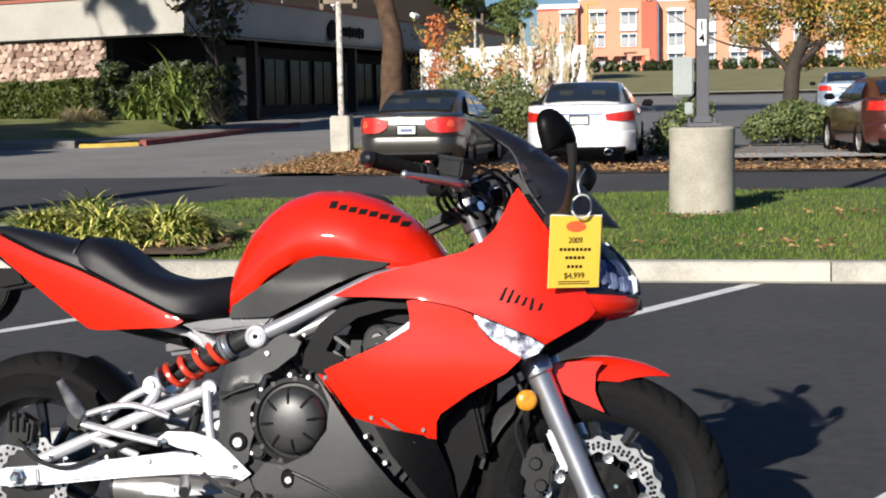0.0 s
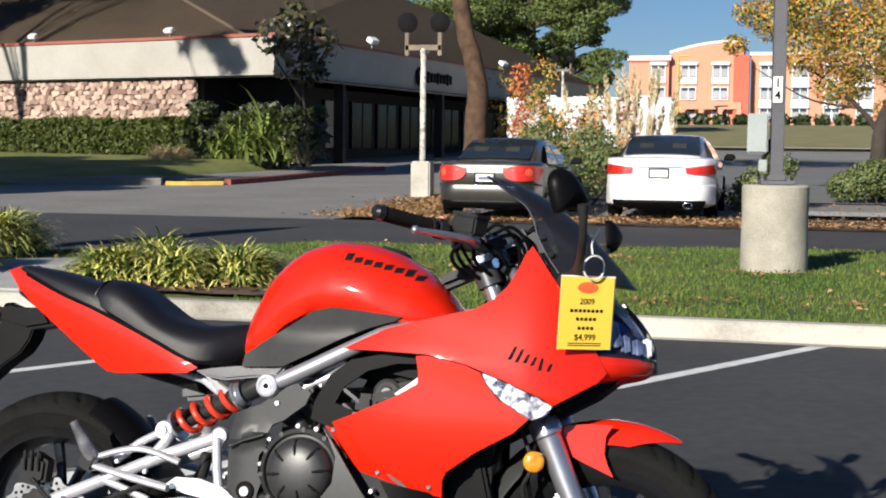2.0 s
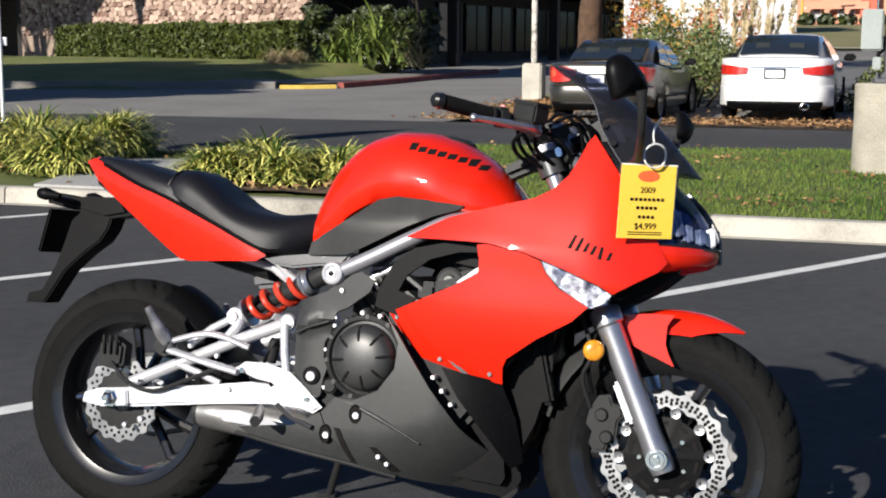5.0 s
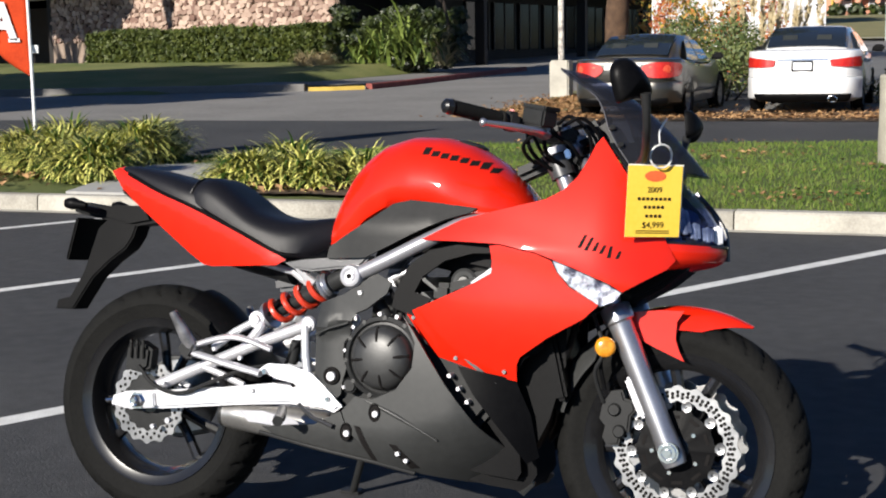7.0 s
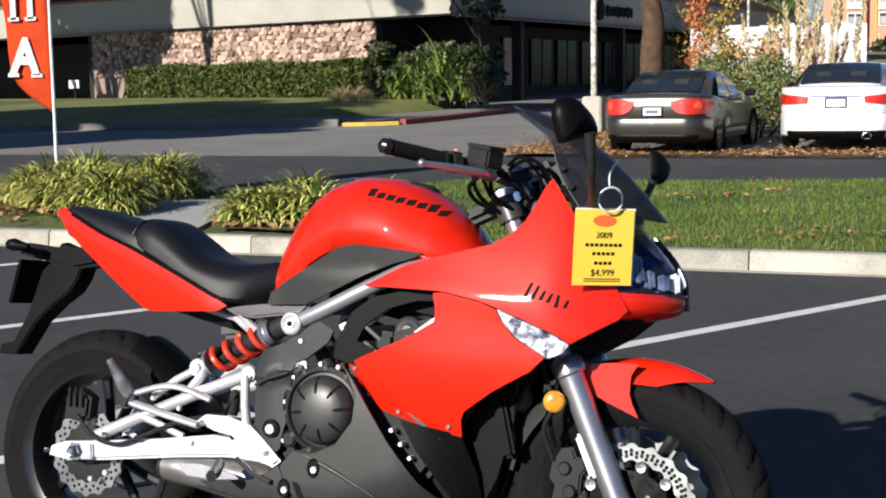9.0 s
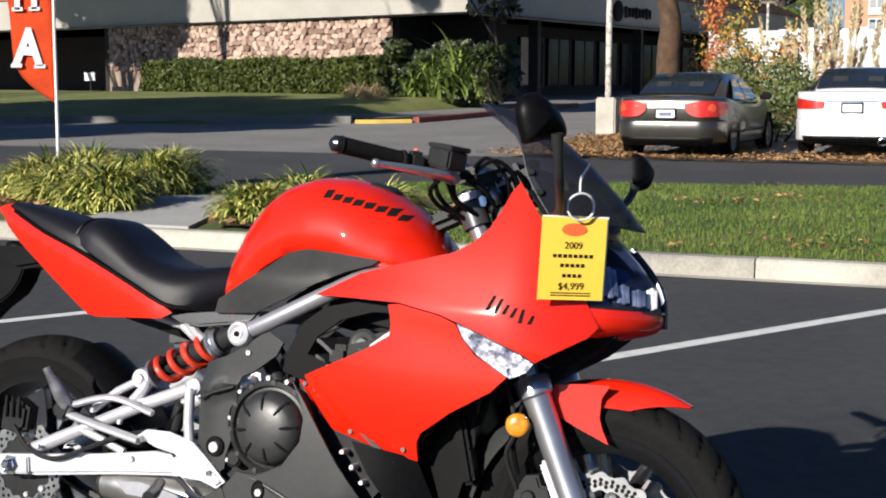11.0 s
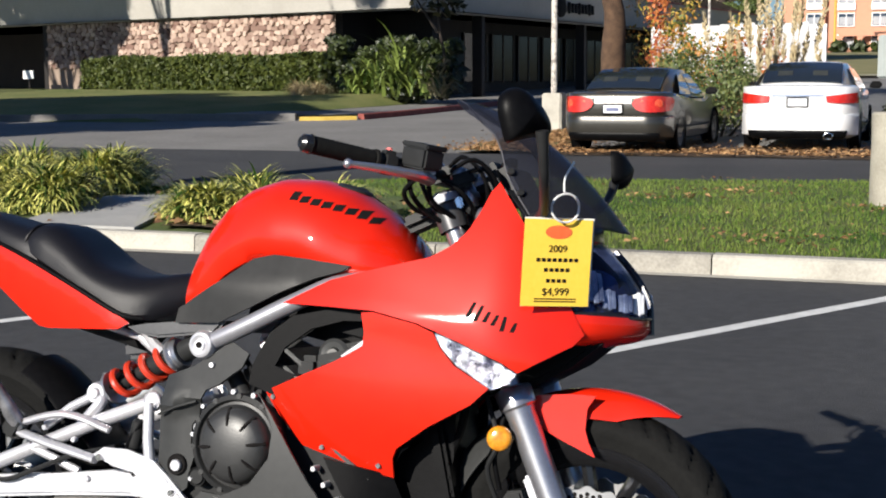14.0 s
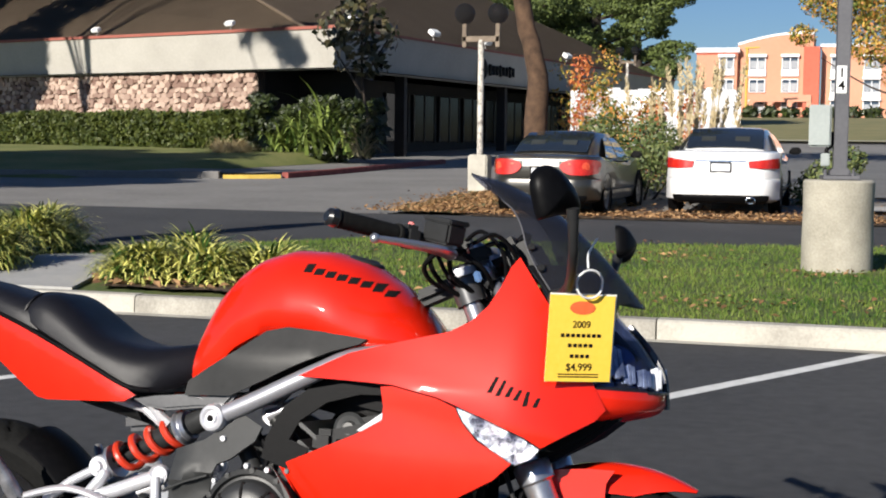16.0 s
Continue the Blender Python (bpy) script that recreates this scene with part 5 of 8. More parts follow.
for tx, ty, tz, k, cr, n, seed in ((-31.5, 56.3, 0, 9.5, 3.0, 8000, 81), (-32.8, 47.3, 2.5, 10.0, 1.5, 4000, 95), (-19.9, 33.3, 0, 9.5, 4.0, 8000, 83), (-26.9, 33.2, 0, 8.5, 4.0, 8000, 84), (-30.9, 59.7, 0, 12.5, 4.0, 8000, 85), (-16.9, 30.5, 0, 10.5, 2.6, 8000, 86),
                                  (-18.0, 25.6, 0, 9.0, 3.0, 7000, 87), (-24.0, 27.0, 0, 9.0, 3.4, 7000, 88), (-16.2, 26.6, 0, 10.0, 1.7, 3500, 89), (-23.5, 37.2, 0.4, 9.5, 3.0, 7000, 90), (-11.0, 41.5, 0.8, 12.0, 3.2, 8000, 91),
                                  (-18.3, 43.9, 4.9, 12.0, 1.3, 520, 92), (-27.0, 50.5, 8.2, 10.0, 2.4, 2500, 93)):
    # each stands where its shade falls on (tx, ty, tz)
    x, y, h = tx - 0.72 * k, ty - 2.14 * k, tz + k
    rr = np.random.default_rng(seed)
    bl = [(rr.uniform(-cr, cr), rr.uniform(-cr, cr), h + rr.uniform(-0.35, 0.6) * cr, cr * rr.uniform(0.35, 0.55)) for _ in range(9)]
    tree("shade_tree", "tall dark tree at the edge of the lot", (x, y, lift(y)), [(0, 0, -0.2), (0.15, 0, h * 0.4), (0, 0, h)], 0.28 if tz < 2 else 0.07, 0.1 if tz < 2 else 0.04, [((0.1, 0, h * 0.55), (b[0] * 0.6, b[1] * 0.6, b[2] * 0.85), b[:3], 0.09) for b in bl[:6]], bl, n, 0.22, BARK_DARK, DARKLEAF, seed + 20)

# fieldstones, picked apart along the sunlit wall
STONE_FAR = mat("fieldstone_far", (0.18, 0.105, 0.080), (0.52, 0.39, 0.31), 1.2, 0.9, bump=0.5, bscale=20, island=0.75)
stone_meshes = []
for k in range(8):
    rr = np.random.default_rng(200 + k)
    bm = bmesh.new()
    out = [(math.copysign(abs(math.cos(a)) ** 0.45, math.cos(a)) * 0.5 * rr.uniform(0.86, 1.0), math.copysign(abs(math.sin(a)) ** 0.45, math.sin(a)) * 0.5 * rr.uniform(0.86, 1.0)) for a in np.linspace(0.3, 0.3 + 2 * math.pi, 8, endpoint=False)]
    ring0 = [bm.verts.new((x, 0.05, z)) for x, z in out]
    ring1 = [bm.verts.new((x, -0.04, z)) for x, z in out]
    ring2 = [bm.verts.new((x * 0.82, -0.09, z * 0.82)) for x, z in out]
    for a, b in ((ring0, ring1), (ring1, ring2)):
        for i in range(8):
            bm.faces.new((a[i], a[(i + 1) % 8], b[(i + 1) % 8], b[i]))
    bm.faces.new(ring2)
    bmesh.ops.recalc_face_normals(bm, faces=bm.faces[:])
    me = bpy.data.meshes.new("stone")
    bm.to_mesh(me)
    bm.free()
    me.materials.append(STONE)
    stone_meshes.append(me)
rr = np.random.default_rng(300)
face0 = stone_end - inward * 0.02
ang = math.degrees(math.atan2(-fdir.y, -fdir.x))
rest_v, rest_f, count = [], [], 0
for col in range(58):
    for row in range(10):
        w, h = rr.uniform(0.22, 0.44), rr.uniform(0.17, 0.31)
        u = max(w * 0.5, 0.13 + 0.285 * col + (0.14 if row % 2 else 0) + rr.uniform(-0.07, 0.07))
        c = face0 + fdir * u
        zz = min(ZB - 0.10 - 0.19 * row + rr.uniform(-0.05, 0.05), ZB - h * 0.55)
        M = pose(c.x, c.y, zz, 0, rr.uniform(-25, 25), ang) @ Matrix.Diagonal((w, rr.uniform(0.6, 1.5), h, 1))
        me = stone_meshes[rr.integers(8)]
        if count < 300:
            st = new("stone", me)
            st.parent = wall
            st.matrix_basis = M
        else:
            k = len(rest_v)
            rest_v += [M @ v.co for v in me.vertices]
            rest_f += [tuple(k + q for q in p.vertices) for p in me.polygons]
        count += 1
tagged(raw("stone_rest", rest_v, rest_f, STONE_FAR, wall), kind="stuff")

# ---- motorcycle ----
RED = mat("bright_red_gloss_paint", (0.62, 0.013, 0.003), (0.66, 0.018, 0.004), 1.5, 0.45, coat=0.9, spec=0.12)
SATIN = mat("satin_black_plastic", (0.017, 0.0175, 0.018), (0.027, 0.0275, 0.028), 3, 0.42, bump=0.03, bscale=500, rvar=0.08, spec=0.15)
SEAT_VINYL = mat("black_seat_vinyl", (0.006, 0.006, 0.008), (0.010, 0.010, 0.013), 4, 0.42, bump=0.12, bscale=420, rvar=0.06, spec=0.26)
COVER_GREY = mat("grey_cover_plastic", (0.026, 0.027, 0.027), (0.038, 0.039, 0.039), 4, 0.40, bump=0.03, bscale=420, rvar=0.07, spec=0.32)
ENGINE = mat("engine_grey_paint", (0.028, 0.0285, 0.029), (0.040, 0.0405, 0.041), 5, 0.40, metal=0.2, bump=0.03, bscale=260, rvar=0.08)
GLOSSBLACK = mat("black_wheel_paint", (0.008, 0.008, 0.009), (0.014, 0.014, 0.015), 5, 0.25, coat=0.5)
SILVER = mat("cast_aluminium", (0.55, 0.55, 0.58), (0.71, 0.71, 0.74), 6, 0.34, metal=0.48, bump=0.05, bscale=200, rvar=0.08)
FORK_ALU = mat("brushed_fork_aluminium", (0.44, 0.44, 0.47), (0.56, 0.56, 0.59), 9, 0.30, metal=0.85, rvar=0.05)
FRAME_SILVER = mat("silver_frame_paint", (0.30, 0.30, 0.33), (0.40, 0.40, 0.43), 5, 0.36, metal=0.6, rvar=0.06)
CAST_GREY = mat("grey_casting", (0.055, 0.055, 0.058), (0.085, 0.085, 0.088), 5, 0.34, metal=0.5)
STEEL = mat("ground_steel", (0.25, 0.25, 0.255), (0.38, 0.38, 0.385), 18, 0.32, metal=1.0, rvar=0.08)
STEEL_DULL = mat("dull_zinc_screw", (0.10, 0.10, 0.105), (0.17, 0.17, 0.175), 9, 0.4, metal=0.6)
PEG_CHROME = mat("dark_chrome", (0.12, 0.12, 0.13), (0.46, 0.46, 0.48), 30, 0.28, metal=0.6)
HEADER_STEEL = mat("heat_browned_steel", (0.020, 0.013, 0.009), (0.060, 0.040, 0.028), 7, 0.35, metal=0.7)
MUFFLER = mat("brushed_muffler_steel", (0.34, 0.33, 0.32), (0.50, 0.49, 0.47), 9, 0.32, metal=0.8, rvar=0.06)
SPRING_RED = mat("red_spring_enamel", (0.55, 0.035, 0.012), (0.62, 0.05, 0.02), 5, 0.35, coat=0.5)
AMBER = mat("amber_lens", (0.46, 0.14, 0.006), (0.78, 0.34, 0.03), 90, 0.18, coat=0.6)
SCREEN = glass("smoked_screen", (0.62, 0.64, 0.74), 0.03, 0.68)
HEADGLASS = glass("headlamp_glass", (0.62, 0.68, 0.86), 0.02, 0.72)
LAMP_WHITE = mat("white_lamp_lens", (0.80, 0.81, 0.84), (0.92, 0.92, 0.95), 30, 0.25, coat=0.8)
LAMP_SILVER = mat("silvered_lamp_panel", (0.10, 0.13, 0.24), (0.50, 0.57, 0.74), 30, 0.30, metal=0.6)
REFLECTOR = mat("lamp_reflector", (0.10, 0.12, 0.20), (0.75, 0.80, 0.95), 14, 0.14, metal=0.9, bump=0.6, bscale=26)
MIRROR_GLASS = mat("mirror_glass", (0.85, 0.85, 0.86), (0.9, 0.9, 0.9), 5, 0.02, metal=1.0)
TAG_YELLOW = mat("yellow_card", (0.86, 0.56, 0.06), (0.92, 0.63, 0.09), 6, 0.6, spec=0.2)
TAG_RED = mat("red_print", (0.72, 0.12, 0.03), (0.78, 0.16, 0.05), 6, 0.6)
WHITE_CORD = mat("white_cord", (0.75, 0.75, 0.74), (0.82, 0.82, 0.8), 20, 0.6)

bike = thing("motorcycle", "red sport motorcycle with black seat leaning on its side stand", "motorcycle", Matrix.Rotation(radians(-9), 4, "X"))


def panel(bm, outline, width, thick=0.004, step=0.025, side=-1, smooth=0):
    """A body panel: an outline in x and z, bent to the half-width given by width(x, z)."""
    P = [(v.x, v.y) for v in spline([(a, b, 0) for a, b in outline], smooth, True)] if smooth else outline
    grid_face(bm, P, step)
    for v in bm.verts:
        v.co.y = side * width(v.co.x, v.co.z)
    fs = bm.faces[:]
    bmesh.ops.recalc_face_normals(bm, faces=fs)
    if (sum((f.normal.y for f in fs)) > 0) == (side < 0):
        bmesh.ops.reverse_faces(bm, faces=fs)
    bmesh.ops.solidify(bm, geom=fs, thickness=thick)


def both(name, outline, width, material, label="", thick=0.004, step=0.025, smooth=0, parent=None):
    near = None
    for s in (-1, 1):
        bm = bmesh.new()
        panel(bm, outline, width, thick, step, s, smooth)
        ob = part(name, bm, material, parent or bike, label)
        near = near or ob
    return near


def screw(x, y, z, r=0.006, d=(0, -1, 0.1), material=None, name="screw", parent=None):
    bm = bmesh.new()
    lathe(bm, [(0, 0.004), (r * 0.45, 0.004), (r * 0.5, 0.0015), (r * 0.55, 0.004), (r * 0.85, 0.004), (r, 0.002), (r, -0.006), (0, -0.006)], rot_to((x, y, z), d), 12)
    return part(name, bm, material or STEEL_DULL, parent or bike)


# wheels
def tyre_mesh(bm, R, W, rim, cx, cz, grooves, gw):
    """A tyre with real grooves in its tread."""
    n, m = 216, 26
    prof = []
    for k in range(m):
        a = math.pi * k / (m - 1)
        y = -math.cos(a)
        s = math.sin(a)
        r = rim + (R - rim) * min(1.0, s ** 0.62)
        prof.append((r, y * W / 2 * (1.0 if s > 0.25 else 0.80 + 0.8 * s)))
    rings = []
    for i in range(n):
        t = 2 * math.pi * i / n
        ring = []
        for r, y in prof:
            f = abs(y) / (W / 2)
            dr = 0
            if 0.12 < f < 0.86 and r > R - (R - rim) * 0.42:
                ph = (t / (2 * math.pi) * grooves + (0.9 * f + (0.5 if y > 0 else 0))) % 1
                if ph < gw:
                    dr = 0.007
            ring.append(Vector((cx + (r - dr) * math.cos(t), y, cz + (r - dr) * math.sin(t))))
        rings.append(ring)
    loft(bm, rings + [rings[0]], caps=False, closed=False)
    inner = [[Vector((cx + rim * 0.97 * math.cos(2 * math.pi * i / n), y, cz + rim * 0.97 * math.sin(2 * math.pi * i / n))) for y in (-W * 0.33, W * 0.33)] for i in range(n)]
    loft(bm, inner + [inner[0]], caps=False, closed=False)
    bmesh.ops.remove_doubles(bm, verts=bm.verts[:], dist=1e-5)


def wheel_parts(name, cx, R, W, rimw, grooves, hub):
    cz = R
    bm = bmesh.new()
    ax = rot_to((cx, 0, cz), (0, 1, 0))
    r = 0.218
    lathe(bm, [(r, -rimw / 2), (r + 0.006, -rimw / 2 - 0.004), (r + 0.004, -rimw / 2 + 0.008), (r - 0.012, -rimw / 2 + 0.016), (r - 0.026, -0.018), (r - 0.026, 0.018), (r - 0.012, rimw / 2 - 0.016), (r + 0.004, rimw / 2 - 0.008), (r + 0.006, rimw / 2 + 0.004), (r, rimw / 2), (r - 0.018, rimw / 2 - 0.006), (r - 0.036, 0.022), (r - 0.036, -0.022), (r - 0.018, -rimw / 2 + 0.006)], ax, 72, True)
    w = part(name, bm, GLOSSBLACK, bike, "black cast wheel")
    for k in range(3):
        for d in (-1, 1):
            a = radians(80 + 120 * k + 9 * d)
            b = radians(80 + 120 * k + 16 * d)
            p = [Vector((cx + q * math.cos(t), 0, cz + q * math.sin(t))) for q, t in ((0.03, a), (0.11, (a + b) / 2), (r - 0.03, b))]
            bm = bmesh.new()
            tube(bm, p, (0.017, 0.013, 0.015), 8, smooth=7)
            part("spoke", bm, GLOSSBLACK, w)
    bm = bmesh.new()
    lathe(bm, [(0.0, -hub), (0.028, -hub), (0.034, -hub + 0.02), (0.042, -0.03), (0.042, 0.03), (0.034, hub - 0.02), (0.028, hub), (0.0, hub)], ax, 28)
    part("hub", bm, GLOSSBLACK, w)
    bm = bmesh.new()
    tyre_mesh(bm, R, W, 0.222, cx, cz, grooves, 0.16)
    part("tyre", bm, RUBBER, w, "black road tyre with cut tread")
    return w


def petal_disc(parent, cx, cz, y, r_out, r_in, lobes, holes, side):
    """A wavy brake disc with drilled rows and its carrier."""
    ax = rot_to((cx, y, cz), (0, side, 0))
    bm = bmesh.new()
    n = lobes * 16
    rings = []
    for i in range(n):
        t = 2 * math.pi * i / n
        wv = math.cos(lobes * t)
        ro = r_out - 0.006 * (1 - max(-0.6, wv)) * 0.8
        ri = r_in + 0.003 * math.cos(lobes * t)
        rings.append([ax @ Vector((q * math.cos(t), q * math.sin(t), h)) for q, h in ((ri, -0.0025), (ro, -0.0025), (ro, 0.0025), (ri, 0.0025))])
    loft(bm, rings + [rings[0]], caps=False)
    bmesh.ops.remove_doubles(bm, verts=bm.verts[:], dist=1e-6)
    disc = part("brake_disc", bm, STEEL, parent, "bright drilled petal brake disc")
    bm = bmesh.new()
    for k in range(holes):
        for j, q in enumerate(np.linspace(r_in + 0.010, r_out - 0.016, 4 if r_out > 0.12 else 2)):
            t = 2 * math.pi * (k + 0.5 * (j % 2)) / holes
            lathe(bm, [(0.0046, 0.0), (0.0, 0.0003)], ax @ pose(q * math.cos(t), q * math.sin(t), 0.0026), 8)
    tagged(part("drilled_hole", bm, BLACKPAINT, disc, smooth=False), kind="stuff")
    return disc, ax


front_wheel = wheel_parts("front_wheel", 1.41, 0.30, 0.120, 0.095, 34, 0.062)
rear_wheel = wheel_parts("rear_wheel", 0.012, 0.312, 0.160, 0.130, 30, 0.085)
for s in (-1, 1):
    d, ax = petal_disc(front_wheel, 1.41, 0.30, s * 0.066, 0.150, 0.111, 20, 34, s)
    bm = bmesh.new()
    n = 60
    rings = []
    for i in range(n):
        t = 2 * math.pi * i / n
        ro = 0.090 + 0.012 * (1 if (i % 6) < 2 else 0)
        rings.append([ax @ Vector((q * math.cos(t), q * math.sin(t), h)) for q, h in ((0.032, -0.004), (ro, -0.003), (ro, 0.003), (0.032, 0.008))])
    loft(bm, rings + [rings[0]], caps=False)
    part("carrier", bm, BLACK_PLASTIC, front_wheel, "black brake disc carrier")
    for k in range(10):
        t = 2 * math.pi * (k + 0.15) / 10
        bm = bmesh.new()
        lathe(bm, [(0.0, 0.003), (0.0045, 0.003), (0.005, 0.006), (0.012, 0.007), (0.0135, 0.002), (0.0135, -0.006), (0, -0.006)], ax @ pose(0.103 * math.cos(t), 0.103 * math.sin(t), 0), 12)
        part("bobbin", bm, STEEL, d)
        if k % 2:
            bm = bmesh.new()
            lathe(bm, [(0, 0.010), (0.005, 0.010), (0.006, 0.006), (0.006, 0)], ax @ pose(0.055 * math.cos(t), 0.055 * math.sin(t), 0), 8)
            part("disc_bolt", bm, CHROME, front_wheel)
        bm = bmesh.new()
        box(bm, 0.008, 0.026, 0.002, ax @ pose(0.076 * math.cos(t + 0.3), 0.076 * math.sin(t + 0.3), 0.0045, 0, 0, math.degrees(t + 0.3)), 0.0)
        part("carrier_slot", bm, BLACKPAINT, front_wheel)
petal_disc(rear_wheel, 0.012, 0.312, -0.092, 0.110, 0.074, 16, 24, -1)
bm = bmesh.new()
lathe(bm, [(0.03, -0.002), (0.078, -0.002), (0.078, 0.002), (0.03, 0.004)], rot_to((0.012, -0.09, 0.312), (0, -1, 0)), 30, True)
part("carrier", bm, SATIN, rear_wheel)
bm = bmesh.new()
lathe(bm, [(0.04, -0.004), (0.105, -0.004), (0.108, 0.0), (0.105, 0.004), (0.04, 0.004)], rot_to((0.012, 0.09, 0.312), (0, 1, 0)), 42, True)
part("sprocket", bm, STEEL, rear_wheel)

# fork
top_d = Vector((-0.298, 0, 0.675)).normalized()
for s in (-1, 1):
    a = Vector((1.404, s * 0.100, 0.300))
    bm = bmesh.new()
    lathe(bm, [(0.0, -0.036), (0.026, -0.034), (0.030, -0.015), (0.029, 0.03), (0.0275, 0.06), (0.0285, 0.30), (0.030, 0.315), (0.036, 0.32), (0.037, 0.352), (0.033, 0.358), (0.024, 0.36), (0.0, 0.36)], rot_to(a, top_d), 24)
    leg = part("fork_leg", bm, FORK_ALU, bike, "brushed aluminium fork leg")
    bm = bmesh.new()
    lathe(bm, [(0.0205, 0.34), (0.0205, 0.70), (0.0, 0.70)], rot_to(a, top_d), 20)
    part("fork_tube", bm, FORK_ALU, leg)
    bm = bmesh.new()
    lathe(bm, [(0.0, 0.012), (0.008, 0.012), (0.009, 0.004), (0.014, 0.004), (0.015, 0.011), (0.019, 0.011), (0.020, 0.004), (0.024, 0.004), (0.025, -0.012), (0, -0.012)], rot_to(a + Vector((0, s * 0.030, 0)), (0, s, 0)), 22)
    part("axle_nut", bm, CHROME, leg)
    bm = bmesh.new()
    q = rot_to(a + top_d * 0.13 + Vector((-0.030, s * 0.0, 0)), top_d)
    box(bm, 0.03, 0.022, 0.10, q, 0.006)
    part("caliper_bracket", bm, SILVER, leg)
    for dz in (-0.035, 0.035):
        bm = bmesh.new()
        lathe(bm, [(0, 0.006), (0.006, 0.006), (0.010, 0.004), (0.010, -0.01), (0, -0.01)], rot_to((q @ Vector((-0.012, 0, dz))) + Vector((0, s * 0.014, 0)), (0, s, 0)), 10)
        part("bolt", bm, CHROME, leg)
    bm = bmesh.new()
    prism(bm, [(1.238, 0.395), (1.258, 0.428), (1.285, 0.432), (1.292, 0.412), (1.312, 0.408), (1.318, 0.385), (1.306, 0.372), (1.303, 0.335), (1.285, 0.325), (1.280, 0.302), (1.252, 0.300), (1.240, 0.318), (1.246, 0.345), (1.232, 0.362)], s * 0.050, s * 0.094, 0.005)
    cal = part("brake_caliper", bm, SATIN, bike, "dark grey brake caliper")
    for x, z in ((1.262, 0.385), (1.275, 0.335)):
        bm = bmesh.new()
        lathe(bm, [(0, 0.006), (0.012, 0.006), (0.016, 0.0), (0.016, -0.01)], rot_to((x + 0.006, s * 0.096, z), (0, s, 0)), 14)
        part("piston_cap", bm, SATIN, cal)
    bm = bmesh.new()
    tube(bm, [(1.24, s * 0.09, 0.40), (1.225, s * 0.12, 0.47), (1.245, s * 0.13, 0.53), (1.20, s * 0.10, 0.64), (1.16, s * 0.08, 0.80)], 0.005, 8, smooth=24)
    part("brake_hose", bm, SATIN, bike)
    # reflector on a stalk
    bm = bmesh.new()
    lathe(bm, [(0.0, 0.007), (0.014, 0.0065), (0.021, 0.004), (0.024, 0.0), (0.024, -0.010), (0.0, -0.012)], rot_to((1.252, s * 0.142, 0.533), (0.15, s, 0.05)), 26)
    part("reflector", bm, AMBER, bike, "round amber side reflector")
    bm = bmesh.new()
    tube(bm, [(1.252, s * 0.132, 0.533), (1.27, s * 0.11, 0.545), (1.285, s * 0.10, 0.56)], 0.007, 7)
    part("reflector_bracket", bm, SATIN, bike)
for z, w in ((0.655, 0.05), (0.985, 0.035)):
    bm = bmesh.new()
    c = Vector((1.404, 0, 0.30)) + top_d * ((z - 0.30) / top_d.z)
    box(bm, 0.075, 0.27, w, rot_to(c, top_d) @ pose(-0.012, 0, 0), 0.014)
    part("fork_yoke", bm, SATIN, bike)
for s in (-1, 1):
    c = Vector((1.404, s * 0.10, 0.30)) + top_d * 0.735
    bm = bmesh.new()
    lathe(bm, [(0.030, -0.05), (0.030, 0.0), (0.024, 0.006), (0.024, 0.026), (0.016, 0.030), (0.0, 0.030)], rot_to(c, top_d), 18)
    part("fork_cap", bm, CAST_GREY, bike)

# front mudguard
def guard(name, c, r, a0, a1, w0, w1, drop, material, label, thick=0.004, n=18, parent=None, wmid=None):
    """A mudguard over a wheel at c: from angle a0 to a1, half-widths w0 to w1."""
    bm = bmesh.new()
    curves = []
    for k in (-1, -0.93, -0.6, 0, 0.6, 0.93, 1):
        row = []
        for i in range(n):
            f = i / (n - 1)
            a = radians(a0 + (a1 - a0) * f)
            w = w0 + (w1 - w0) * f
            if wmid:
                w = w0 * (1 - f) ** 2 + 2 * wmid * f * (1 - f) + w1 * f * f
            rr = r - drop * min(1, 0.06 + 2.6 * (f if a1 > a0 else 1 - f)) * abs(k) ** 3.0
            row.append(Vector((c[0] + rr * math.cos(a), k * w, c[1] + rr * math.sin(a))))
        curves.append(row)
    patch(bm, curves, n, 15, thick)
    return part(name, bm, material, parent or bike, label)


guard("front_mudguard", (1.41, 0.30), 0.333, 61, 116, 0.020, 0.075, 0.056, RED, "glossy red front mudguard", wmid=0.075)
both("mudguard_leg", [(1.262, 0.606), (1.31, 0.616), (1.37, 0.622), (1.42, 0.622), (1.404, 0.596), (1.402, 0.556), (1.410, 0.532), (1.424, 0.505), (1.355, 0.534), (1.298, 0.562)], lambda x, z: 0.0765 + 0.03 * max(0, 0.58 - z), RED, parent=bike, step=0.02)
guard("rear_flap", (1.41, 0.30), 0.325, 118, 166, 0.078, 0.074, 0.05, COVER_GREY, "grey-black plastic mudguard flap")

# tank
def tank_top(x):
    return float(np.interp(x, *zip((0.500, 0.760), (0.52, 0.845), (0.563, 0.932), (0.61, 0.980), (0.655, 1.008), (0.725, 1.028), (0.809, 1.026), (0.885, 1.006), (0.961, 0.960), (1.014, 0.910), (1.05, 0.862))))


def tank_low(x):
    return float(np.interp(x, *zip((0.50, 0.728), (0.567, 0.752), (0.623, 0.812), (0.70, 0.852), (0.80, 0.850), (0.906, 0.812), (1.05, 0.805))))


